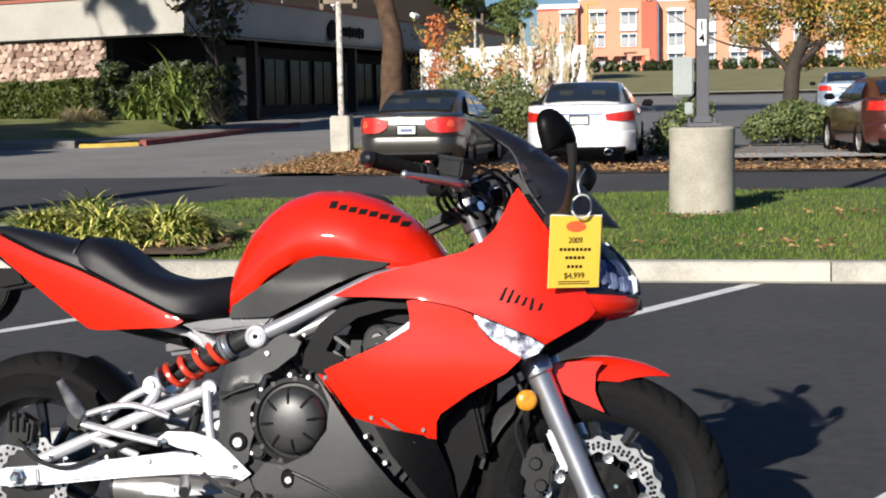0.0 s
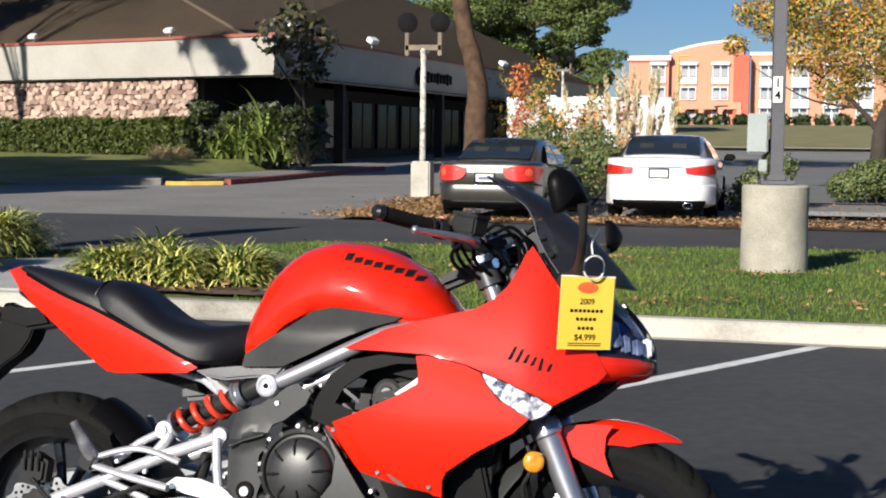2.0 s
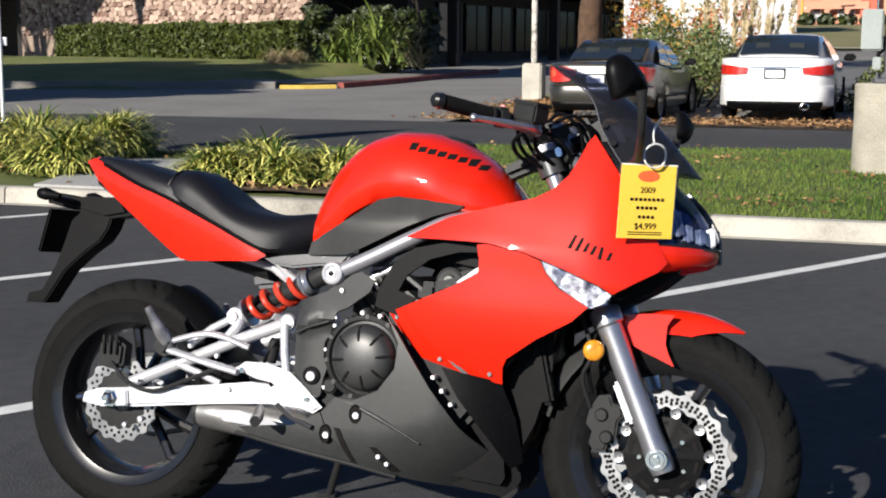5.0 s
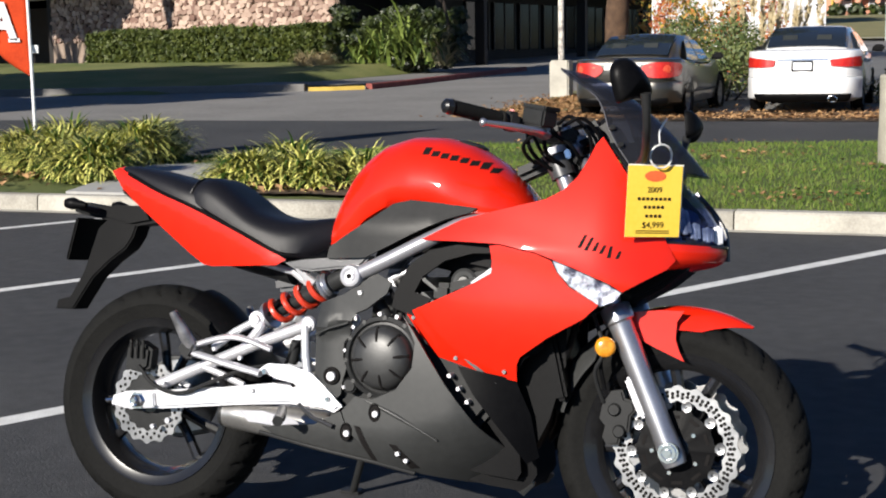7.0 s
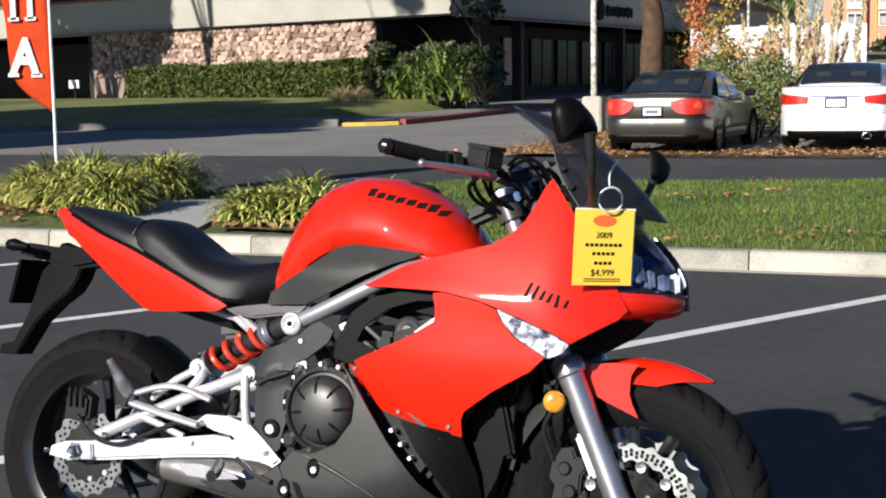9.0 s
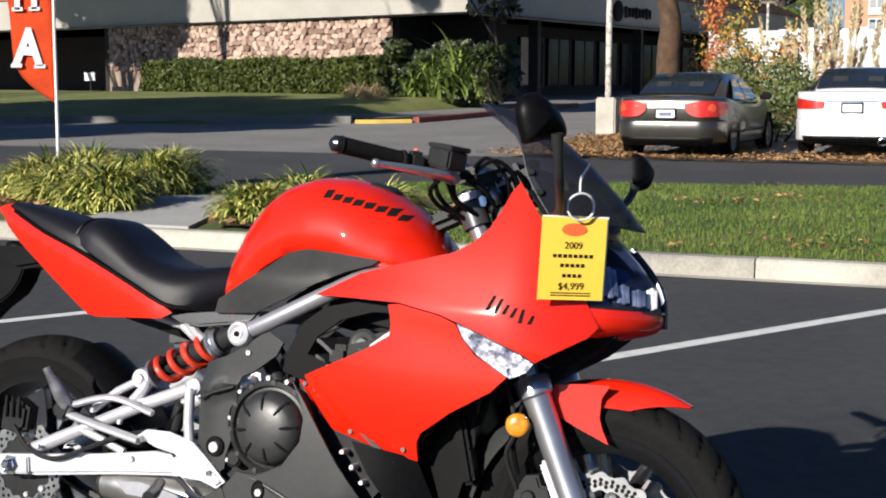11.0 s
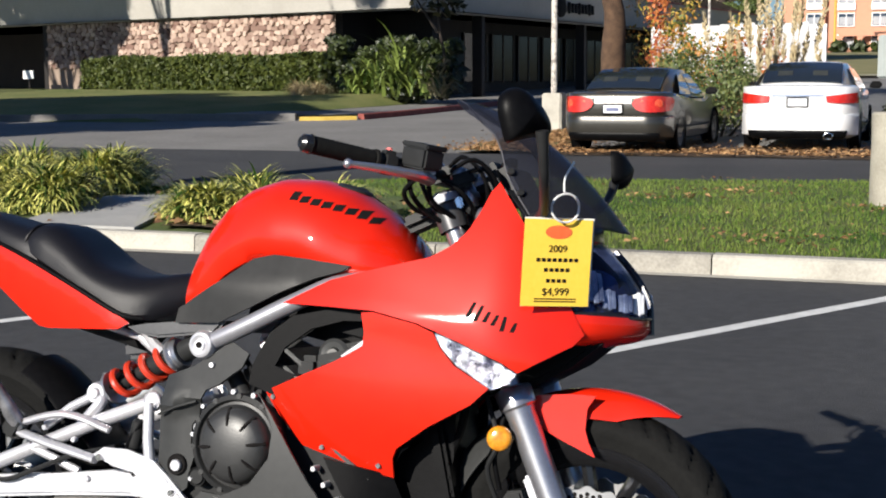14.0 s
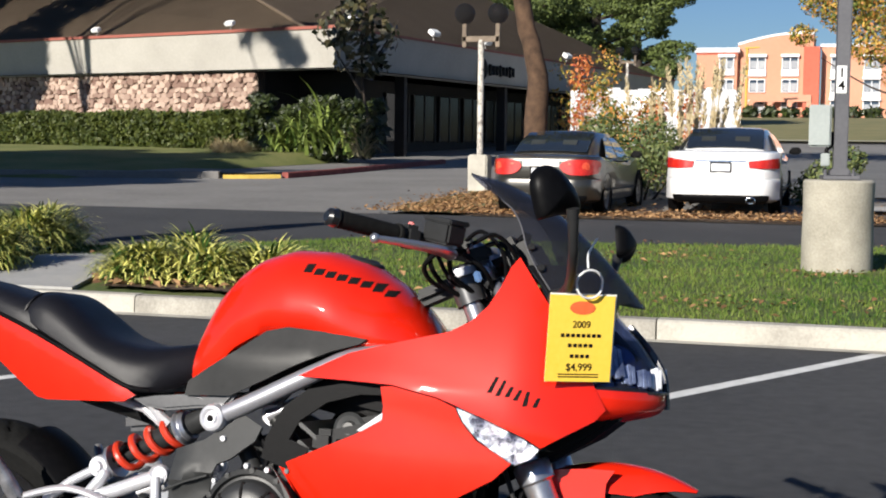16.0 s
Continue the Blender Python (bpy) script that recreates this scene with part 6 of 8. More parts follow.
def tank_wide(x):
    return float(np.interp(x, *zip((0.500, 0.060), (0.53, 0.088), (0.58, 0.112), (0.65, 0.138), (0.75, 0.158), (0.85, 0.160), (0.95, 0.142), (1.01, 0.115), (1.05, 0.088))))


def tank_side(x, z):
    """Half-width of the tank at a height above its waist."""
    zt, zl = tank_top(x), tank_low(x)
    zm = zl + 0.18 * (zt - zl)
    f = min(1, max(0, (z - zm) / (zt - zm)))
    return tank_wide(x) * (1 - f ** 2.2) ** (1 / 2.2)


bm = bmesh.new()
rings = []
for x in np.linspace(0.5, 1.05, 44):
    zt, zl, w = tank_top(x), tank_low(x), tank_wide(x)
    zm = zl + 0.18 * (zt - zl)
    pts = []
    for k in range(13):
        f = math.sin(math.pi / 2 * k / 12)
        pts.append((w * max(0, 1 - f ** 2.2) ** (1 / 2.2), zm + (zt - zm) * f))
    low = [(w * 0.70, zl - 0.03), (w * 0.90, zl)]
    half = low + pts
    rings.append([Vector((x, -y, z)) for y, z in half] + [Vector((x, y, z)) for y, z in half[:-1]][::-1])
loft(bm, rings)
bmesh.ops.smooth_vert(bm, verts=bm.verts[:], factor=0.4, use_axis_x=True, use_axis_y=True, use_axis_z=True)
bmesh.ops.smooth_vert(bm, verts=bm.verts[:], factor=0.4, use_axis_x=True, use_axis_y=True, use_axis_z=True)
tank = part("fuel_tank", bm, RED, bike, "glossy red fuel tank")
bm = bmesh.new()
lathe(bm, [(0.0, 0.012), (0.028, 0.012), (0.034, 0.008), (0.042, 0.006), (0.046, 0.0), (0.046, -0.01)], pose(0.86, 0, 1.004, 0, 12, 0), 28)
part("filler_cap", bm, SATIN, tank)
# plain strokes where the maker's name stands
for s in (-1, 1):
    for k in range(8):
        x = 0.786 + 0.0240 * k
        z = 0.982 - 0.0048 * k - 0.03 * max(0, k / 7 - 0.5) ** 2
        zh = 0.0185 if k in (0, 6) else 0.0135
        bm = bmesh.new()
        panel(bm, [(x - 0.0095, z - 0.007), (x + 0.0085, z - 0.007), (x + 0.0105, z - 0.007 + zh), (x - 0.0075, z - 0.007 + zh)], lambda a, b: tank_side(a, b) + 0.0004, 0.002, 0.006, s)
        part("stroke", bm, BLACKPAINT, tank)

# seat
def seat_loft(name, secs, material, label):
    bm = bmesh.new()
    rings = []
    S = [spline([(a[0], a[k], 0) for a in secs], 26) for k in (1, 2, 3)]
    for p, q, r_ in zip(*S):
        x, zt, zl, w = p.x, p.y, q.y, r_.y
        half = []
        for k in range(10):
            a = math.pi / 2 * k / 9
            half.append((w * math.cos(a) ** 0.55, zl + (zt - zl) * math.sin(a) ** 0.75))
        half = [(w * 0.9, zl - 0.012)] + half
        rings.append([Vector((x, -y, z)) for y, z in half] + [Vector((x, y, z)) for y, z in half[:-1]][::-1])
    loft(bm, rings)
    bmesh.ops.remove_doubles(bm, verts=bm.verts[:], dist=1e-5)
    return part(name, bm, material, bike, label)


seat_loft("pillion_seat", [(-0.145, 0.937, 0.928, 0.030), (-0.10, 0.942, 0.924, 0.06), (0.0, 0.928, 0.878, 0.092), (0.09, 0.907, 0.848, 0.110), (0.155, 0.893, 0.826, 0.112), (0.20, 0.870, 0.810, 0.10)], SEAT_VINYL, "black vinyl pillion seat")
rider = seat_loft("rider_seat", [(0.108, 0.880, 0.862, 0.09), (0.130, 0.905, 0.850, 0.108), (0.165, 0.913, 0.833, 0.118), (0.20, 0.903, 0.816, 0.122), (0.25, 0.870, 0.792, 0.127), (0.31, 0.830, 0.762, 0.132), (0.39, 0.810, 0.728, 0.134), (0.45, 0.810, 0.722, 0.120), (0.50, 0.816, 0.742, 0.09), (0.535, 0.815, 0.765, 0.065)], SEAT_VINYL, "black vinyl rider seat with a rear step")
bm = bmesh.new()
tube(bm, [(-0.09, -0.070, 0.918), (0.02, -0.103, 0.874), (0.138, -0.126, 0.834), (0.278, -0.143, 0.777), (0.40, -0.146, 0.722), (0.45, -0.132, 0.714)], 0.0045, 8, smooth=20)
part("seat_piping", bm, BLACK_PLASTIC, rider)
bm = bmesh.new()
tube(bm, [(0.118, -0.104, 0.852), (0.128, -0.104, 0.878), (0.138, -0.08, 0.903), (0.142, 0, 0.911), (0.138, 0.08, 0.903), (0.128, 0.104, 0.878), (0.118, 0.104, 0.852)], 0.0035, 6, smooth=30)
part("seam", bm, SEAT_VINYL, rider)

# tail
def tail_w(x, z):
    top = float(np.interp(x, (-0.13, 0.05, 0.28, 0.42), (0.928, 0.862, 0.774, 0.708)))
    return 0.060 + 0.092 * min(1, max(0, (x + 0.13) / 0.5)) ** 0.75 - 0.10 * max(0, top - z) - 1.6 * max(0, top - z - 0.035) ** 2 - 3.0 * max(0, z - top + 0.012) ** 1.5


both("tail_panel", [(-0.150, 0.926), (-0.128, 0.936), (-0.05, 0.900), (0.045, 0.864), (0.138, 0.832), (0.278, 0.774), (0.36, 0.739), (0.428, 0.705), (0.402, 0.690), (0.191, 0.680), (0.160, 0.684), (0.121, 0.709), (0.006, 0.792), (-0.070, 0.846), (-0.118, 0.885)], tail_w, RED, "glossy red tail fairing panel", 0.006, 0.018)
bm = bmesh.new()
tube(bm, [(-0.12, 0, 0.905), (0.0, 0, 0.845), (0.15, 0, 0.77), (0.40, 0, 0.72)], (0.045, 0.06, 0.075, 0.085), 14, smooth=12)
part("tail_core", bm, SATIN, bike)
bm = bmesh.new()
prism(bm, [(-0.150, 0.925), (-0.125, 0.94), (-0.09, 0.93), (-0.09, 0.87), (-0.125, 0.875)], -0.052, 0.052, 0.012)
part("tail_lamp", bm, LAMP_RED, bike, "red tail lamp")
# under-tail with plate holder and long mudguard
bm = bmesh.new()
prism(bm, [(-0.285, 0.842), (-0.20, 0.832), (-0.05, 0.835), (-0.02, 0.79), (-0.10, 0.775), (-0.19, 0.795), (-0.28, 0.812)], -0.045, 0.045, 0.010)
under = part("undertail", bm, BLACK_PLASTIC, bike, "black plastic undertail")
bm = bmesh.new()
prism(bm, [(-0.075, 0.800), (-0.10, 0.812), (-0.165, 0.805), (-0.205, 0.768), (-0.228, 0.700), (-0.247, 0.648), (-0.288, 0.578), (-0.328, 0.568), (-0.334, 0.543), (-0.276, 0.543), (-0.217, 0.632), (-0.165, 0.680), (-0.115, 0.716), (-0.092, 0.750)], -0.036, 0.036, 0.004)
part("rear_mudguard", bm, BLACK_PLASTIC, bike, "long black rear mudguard")
bm = bmesh.new()
box(bm, 0.008, 0.15, 0.120, pose(-0.262, 0, 0.738, 0, 14, 0), 0.004)
part("plate_holder", bm, BLACK_PLASTIC, bike)
for s in (-1, 1):
    bm = bmesh.new()
    tube(bm, [(-0.20, s * 0.04, 0.815), (-0.22, s * 0.10, 0.824)], (0.010, 0.009), 8)
    stalk = part("rear_indicator", bm, SATIN, bike, "rear indicator on a black stalk")
    bm = bmesh.new()
    tube(bm, [(-0.255, s * 0.112, 0.834), (-0.235, s * 0.112, 0.833), (-0.195, s * 0.108, 0.829)], (0.013, 0.017, 0.008), 12, smooth=9)
    part("indicator_body", bm, BLACK_PLASTIC, stalk)

# knee panels, frame
both("knee_panel", [(0.545, 0.712), (0.552, 0.742), (0.585, 0.765), (0.65, 0.806), (0.715, 0.852), (0.76, 0.862), (0.84, 0.856), (0.93, 0.846), (0.915, 0.835), (0.86, 0.818), (0.79, 0.788), (0.72, 0.752), (0.65, 0.718)], lambda x, z: 0.158 + 0.012 * math.sin(max(0, min(1, (x - 0.58) / 0.35)) * math.pi) - 0.34 * max(0, z - 0.795 - 0.16 * max(0, x - 0.75)), SATIN, "satin black knee panel", 0.006, 0.02)
for s in (-1, 1):
    bm = bmesh.new()
    tube(bm, [(0.60, s * 0.150, 0.664), (0.70, s * 0.160, 0.709), (0.83, s * 0.160, 0.774), (0.92, s * 0.150, 0.812), (1.06, s * 0.10, 0.83)], 0.0185, 16, smooth=18)
    part("frame_tube", bm, FRAME_SILVER, bike, "silver painted frame tube")
    bm = bmesh.new()
    prism(bm, [(0.425, 0.697), (0.47, 0.706), (0.560, 0.716), (0.583, 0.712), (0.66, 0.722), (0.63, 0.690), (0.575, 0.688), (0.50, 0.678), (0.45, 0.684)], s * 0.115, s * 0.152, 0.006)
    part("frame_casting", bm, CAST_GREY, bike, "silver frame casting")
    bm = bmesh.new()
    lathe(bm, [(0.0, 0.012), (0.010, 0.012), (0.012, 0.006), (0.020, 0.010), (0.025, 0.008), (0.029, 0.0), (0.029, -0.03), (0, -0.03)], rot_to((0.617, s * 0.168, 0.671), (0, s, 0)), 20)
    fb = part("frame_bolt", bm, SILVER, bike, "chromed frame bolt")
    bm = bmesh.new()
    lathe(bm, [(0.0, 0.0135), (0.0075, 0.0135), (0.0075, 0.010)], rot_to((0.617, s * 0.168, 0.671), (0, s, 0)), 6)
    part("socket", bm, BLACKPAINT, fb)
    bm = bmesh.new()
    tube(bm, [(0.625, s * 0.13, 0.66), (0.68, s * 0.125, 0.60), (0.72, s * 0.12, 0.50), (0.66, s * 0.12, 0.38)], 0.018, 10, smooth=14)
    part("down_tube", bm, SATIN, bike)
    bm = bmesh.new()
    tube(bm, [(0.44, s * 0.10, 0.69), (0.47, s * 0.11, 0.66), (0.50, s * 0.12, 0.645)], 0.012, 8)
    tube(bm, [(0.30, s * 0.08, 0.70), (0.42, s * 0.09, 0.675), (0.47, s * 0.10, 0.645)], 0.009, 8)
    part("frame_brace", bm, SILVER, bike)

# shock absorber beside the frame
p0, p1 = Vector((0.352, -0.085, 0.556)), Vector((0.562, -0.115, 0.660))
dv = (p1 - p0).normalized()
q = rot_to(p0, dv)
Ls = (p1 - p0).length
bm = bmesh.new()
lathe(bm, [(0.0, 0.0), (0.016, 0.0), (0.017, Ls * 0.5), (0.024, Ls * 0.52), (0.024, Ls * 0.86), (0.0, Ls * 0.86)], q, 18)
shock = part("shock_absorber", bm, SATIN, bike, "shock absorber with a red coil spring")
bm = bmesh.new()
turns, n = 4.3, 120
tube(bm, [q @ Vector((0.030 * math.cos(2 * math.pi * turns * i / n), 0.030 * math.sin(2 * math.pi * turns * i / n), 0.018 + (Ls * 0.78) * i / n)) for i in range(n + 1)], 0.0080, 8)
part("spring", bm, SPRING_RED, shock, "red enamelled coil spring")
bm = bmesh.new()
lathe(bm, [(0.0, Ls * 0.80), (0.036, Ls * 0.80), (0.038, Ls * 0.83), (0.033, Ls * 0.85), (0.035, Ls * 0.87), (0.030, Ls * 0.90), (0.0, Ls * 0.90)], q, 22)
part("spring_collar", bm, FORK_ALU, shock)
bm = bmesh.new()
lathe(bm, [(0.0, 0.0), (0.036, 0.004), (0.037, 0.014), (0.0, 0.016)], q, 22)
part("spring_seat", bm, FORK_ALU, shock)
bm = bmesh.new()
tube(bm, [p1 - dv * 0.02, p1 + dv * 0.05, Vector((0.617, -0.13, 0.671))], (0.024, 0.026, 0.018), 12)
part("upper_mount", bm, SATIN, shock)
bm = bmesh.new()
lathe(bm, [(0, 0.03), (0.010, 0.03), (0.013, 0.022), (0.021, 0.022), (0.024, 0.012), (0.024, -0.02), (0, -0.02)], rot_to((0.338, -0.10, 0.549), (0, -1, 0)), 18)
part("lower_eye", bm, SILVER, shock)
bm = bmesh.new()
box(bm, 0.075, 0.05, 0.05, pose(0.36, 0.02, 0.645, 0, -8, 0), 0.012)
part("fluid_reservoir", bm, CAST_GREY, bike, "grey plastic fluid reservoir")

# swingarm: braced beam each side
for s in (-1, 1):
    bm = bmesh.new()
    prism(bm, [(-0.075, 0.305), (-0.070, 0.328), (-0.03, 0.342), (0.10, 0.354), (0.26, 0.372), (0.40, 0.392), (0.50, 0.385), (0.585, 0.352), (0.57, 0.338), (0.45, 0.343), (0.30, 0.330), (0.08, 0.304), (-0.03, 0.298)], s * 0.098, s * 0.142, 0.008)
    arm = part("swingarm_beam", bm, SILVER, bike, "bright cast aluminium swingarm beam")
    bm = bmesh.new()
    tube(bm, [(0.055, s * 0.122, 0.362), (0.20, s * 0.122, 0.425), (0.35, s * 0.122, 0.490), (0.495, s * 0.122, 0.546)], 0.0155, 12)
    tube(bm, [(0.490, s * 0.150, 0.540), (0.503, s * 0.168, 0.47), (0.515, s * 0.172, 0.405)], 0.0115, 10)
    tube(bm, [(0.215, s * 0.115, 0.470), (0.275, s * 0.112, 0.515), (0.338, s * 0.105, 0.549)], 0.0105, 10)
    tube(bm, [(0.19, s * 0.128, 0.420), (0.245, s * 0.13, 0.405), (0.31, s * 0.125, 0.380)], 0.009, 8)
    tube(bm, [(0.29, s * 0.12, 0.46), (0.35, s * 0.118, 0.53), (0.338, s * 0.10, 0.549)], 0.013, 10, smooth=8)
    part("swingarm_brace", bm, SILVER, arm)
    bm = bmesh.new()
    lathe(bm, [(0, 0.008), (0.012, 0.008), (0.014, 0.002), (0.020, 0.006), (0.022, -0.004), (0, -0.004)], rot_to((0.492, s * 0.139, 0.545), (0, s, 0)), 16)
    part("pivot_cap", bm, SILVER, arm)
    bm = bmesh.new()
    box(bm, 0.085, 0.010, 0.040, pose(0.022, s * 0.146, 0.322, 0, -7, 0), 0.004)
    part("axle_block", bm, SILVER, arm)
    bm = bmesh.new()
    lathe(bm, [(0, 0.020), (0.007, 0.020), (0.008, 0.014), (0.014, 0.016), (0.017, 0.012), (0.017, 0.0), (0.024, 0.0), (0.024, -0.006)], rot_to((0.014, s * 0.152, 0.322), (0, s, 0)), 6)
    part("axle_nut", bm, CHROME, arm)
    bm = bmesh.new()
    tube(bm, [(-0.075, s * 0.12, 0.316), (-0.10, s * 0.12, 0.312)], 0.006, 8)
    part("chain_adjuster", bm, CHROME, arm)
    # pillion foot-rest hanger
    bm = bmesh.new()
    tube(bm, [(0.165, s * 0.165, 0.470), (0.26, s * 0.17, 0.499), (0.32, s * 0.168, 0.503), (0.40, s * 0.155, 0.478)], 0.0115, 10, smooth=14, flat=0.7)
    tube(bm, [(0.175, s * 0.168, 0.460), (0.27, s * 0.175, 0.440), (0.385, s * 0.178, 0.418)], 0.0135, 10, smooth=10, flat=0.7)
    hang = part("footrest_hanger", bm, SILVER, bike, "bright aluminium footrest hanger")
    bm = bmesh.new()
    prism(bm, [(0.380, 0.428), (0.405, 0.445), (0.465, 0.445), (0.525, 0.428), (0.56, 0.400), (0.612, 0.352), (0.590, 0.336), (0.555, 0.347), (0.52, 0.372), (0.478, 0.400), (0.43, 0.408)], s * 0.166, s * 0.186, 0.006)
    part("footrest_plate", bm, SILVER, hang, "polished footrest plate")
    bm = bmesh.new()
    tube(bm, [(0.188, s * 0.168, 0.466), (0.172, s * 0.185, 0.50), (0.143, s * 0.205, 0.562)], (0.016, 0.017, 0.010), 12)
    part("pillion_peg", bm, PEG_CHROME, hang, "folded pillion footpeg")
    bm = bmesh.new()
    box(bm, 0.045, 0.035, 0.05, pose(0.175, s * 0.170, 0.470, 0, 30, 0), 0.008)
    part("peg_bracket", bm, SATIN, hang)
    bm = bmesh.new()
    tube(bm, [(0.455, s * 0.19, 0.335), (0.475, s * 0.24, 0.322), (0.49, s * 0.285, 0.318)], (0.012, 0.014, 0.013), 10)
    part("rider_peg", bm, SATIN, hang, "black rider footpeg")
    bm = bmesh.new()
    tube(bm, [(0.50, s * 0.190, 0.350), (0.545, s * 0.20, 0.322), (0.60, s * 0.205, 0.305)], (0.008, 0.008, 0.009), 8, flat=0.7)
    part("pedal", bm, CAST_GREY, hang)
    for x, z in ((0.40, 0.425), (0.575, 0.368)):
        screw(x, s * 0.188, z, 0.007, (0, s, 0), CHROME, "bolt", hang)

# rear brake
bm = bmesh.new()
prism(bm, [(-0.045, 0.400), (-0.04, 0.455), (0.0, 0.475), (0.035, 0.455), (0.03, 0.405), (0.0, 0.392)], -0.128, -0.080, 0.008)
rc = part("rear_caliper", bm, SATIN, bike, "black rear brake caliper")
for k in range(3):
    bm = bmesh.new()
    box(bm, 0.006, 0.012, 0.05, pose(-0.022 + 0.018 * k, -0.132, 0.455), 0.002)
    part("fin", bm, SATIN, rc)
bm = bmesh.new()
tube(bm, [(0.0, -0.13, 0.41), (0.06, -0.145, 0.365), (0.14, -0.155, 0.350), (0.22, -0.15, 0.38), (0.30, -0.14, 0.415), (0.40, -0.13, 0.44)], 0.0055, 8, smooth=26)
part("rear_brake_hose", bm, SATIN, bike)
guard("rear_hugger", (0.0, 0.312), 0.332, 20, 66, 0.085, 0.088, 0.045, BLACK_PLASTIC, "black plastic rear tyre hugger")
bm = bmesh.new()
pts = [(0.0 + 0.108 * math.cos(t), 0.312 + 0.108 * math.sin(t)) for t in np.linspace(math.pi / 2, 3 * math.pi / 2, 14)] + [(0.55, 0.325), (0.60, 0.355), (0.55, 0.395)]
tube(bm, [(x, 0.09, z) for x, z in pts], 0.008, 6, closed=True)
part("chain", bm, ENGINE, bike, "dark drive chain")

# engine
bm = bmesh.new()
prism(bm, [(0.56, 0.30), (0.55, 0.42), (0.60, 0.52), (0.70, 0.58), (0.82, 0.60), (0.93, 0.68), (1.02, 0.66), (1.03, 0.50), (0.98, 0.36), (0.88, 0.24), (0.66, 0.22)], -0.150, 0.150, 0.02)
engine = part("engine", bm, SATIN, bike, "black twin-cylinder engine")
for k in range(4):
    bm = bmesh.new()
    box(bm, 0.24, 0.33, 0.008, pose(0.90, 0, 0.50 + 0.035 * k, 0, 35, 0), 0.002)
    part("cooling_fin", bm, ENGINE, engine)
CC = Vector((0.715, -0.178, 0.478))
bm = bmesh.new()
lathe(bm, [(0.0, 0.040), (0.035, 0.0385), (0.058, 0.033), (0.070, 0.026), (0.077, 0.012), (0.080, 0.002), (0.086, 0.0), (0.088, -0.04)], rot_to(CC, (0, -1, 0.0)), 64)
clutch = part("clutch_cover", bm, ENGINE, engine, "round grey clutch cover with radial grooves marked in black")
# thin black bars imitate the shade in the cover's radial grooves
for k in range(8):
    t = 2 * math.pi * k / 8 + 0.12
    a = CC + Vector((math.cos(t) * 0.040, -0.0385, math.sin(t) * 0.040))
    b = CC + Vector((math.cos(t) * 0.074, -0.0185, math.sin(t) * 0.074))
    bm = bmesh.new()
    tube(bm, [a, a.lerp(b, 0.5) + Vector((0, -0.005, 0)), b], (0.0022, 0.004, 0.0045), 6)
    part("groove_shade", bm, BLACKPAINT, clutch)
bm = bmesh.new()
lathe(bm, [(0.088, -0.03), (0.100, -0.03), (0.100, 0.004), (0.090, 0.008), (0.086, 0.002)], rot_to(CC, (0, -1, 0)), 48, True)
part("gasket_ring", bm, SATIN, clutch)
for k in range(11):
    t = 2 * math.pi * k / 11 + 0.4
    screw(CC.x + 0.097 * math.cos(t), CC.y - 0.004, CC.z + 0.097 * math.sin(t), 0.0065, (0, -1, 0), ENGINE, "cover_bolt", clutch)
bm = bmesh.new()
lathe(bm, [(0, 0.006), (0.014, 0.006), (0.017, 0.0), (0.020, 0.004), (0.022, -0.02)], rot_to((0.628, -0.176, 0.405), (0, -1, 0)), 18)
part("filler_plug", bm, SATIN, engine)
# side cover beside the clutch
both("side_cover", [(0.528, 0.375), (0.527, 0.520), (0.540, 0.604), (0.600, 0.626), (0.680, 0.682), (0.726, 0.660), (0.716, 0.632), (0.690, 0.612), (0.668, 0.594), (0.640, 0.582), (0.626, 0.552), (0.622, 0.528), (0.607, 0.508), (0.606, 0.470), (0.616, 0.446), (0.607, 0.418), (0.602, 0.380), (0.560, 0.345)], lambda x, z: (0.186 - 0.30 * max(0, z - 0.545 - 0.35 * (x - 0.56)) if z > 0.535 + 0.35 * (x - 0.56) else 0.172) - 0.25 * max(0, 0.56 - x) - 0.04 * max(0, 0.40 - z), COVER_GREY, "satin grey engine side cover", 0.006, 0.02)
screw(0.645, -0.172, 0.632, 0.006, (0, -1, 0), SILVER)
bm = bmesh.new()
tube(bm, [(0.532, -0.180, 0.524), (0.575, -0.187, 0.543), (0.622, -0.187, 0.558)], 0.0028, 6)
part("cover_edge", bm, COVER_GREY, bike)
bm = bmesh.new()
lathe(bm, [(0.0, 0.001), (0.016, 0.001), (0.0195, 0.003), (0.022, 0.0), (0.022, -0.006)], rot_to((0.578, -0.1765, 0.425), (0, -1, 0)), 22)
part("bolt_recess", bm, BLACKPAINT, engine)
screw(0.580, -0.183, 0.424, 0.012, (0, -1, 0), SILVER, "pivot_bolt", engine)
# throttle body and cap in the opening
bm = bmesh.new()
lathe(bm, [(0.0, 0.016), (0.012, 0.016), (0.016, 0.010), (0.026, 0.012), (0.033, 0.008), (0.035, -0.03), (0, -0.03)], rot_to((0.905, -0.145, 0.668), (0, -1, 0.1)), 26)
part("thermostat_cap", bm, COVER_GREY, engine, "dull grey coolant cap")
bm = bmesh.new()
prism(bm, [(0.925, 0.668), (0.985, 0.712), (0.99, 0.698), (0.955, 0.660)], -0.168, -0.150, 0.003)
part("duct_wedge", bm, FRAME_SILVER, engine)
bm = bmesh.new()
box(bm, 0.15, 0.04, 0.045, pose(0.94, -0.142, 0.672, 0, -14, 0), 0.012)
box(bm, 0.05, 0.05, 0.05, pose(0.855, -0.142, 0.640, 0, 0, 0), 0.012)
part("throttle_body", bm, SATIN, engine, "grey aluminium throttle casting")
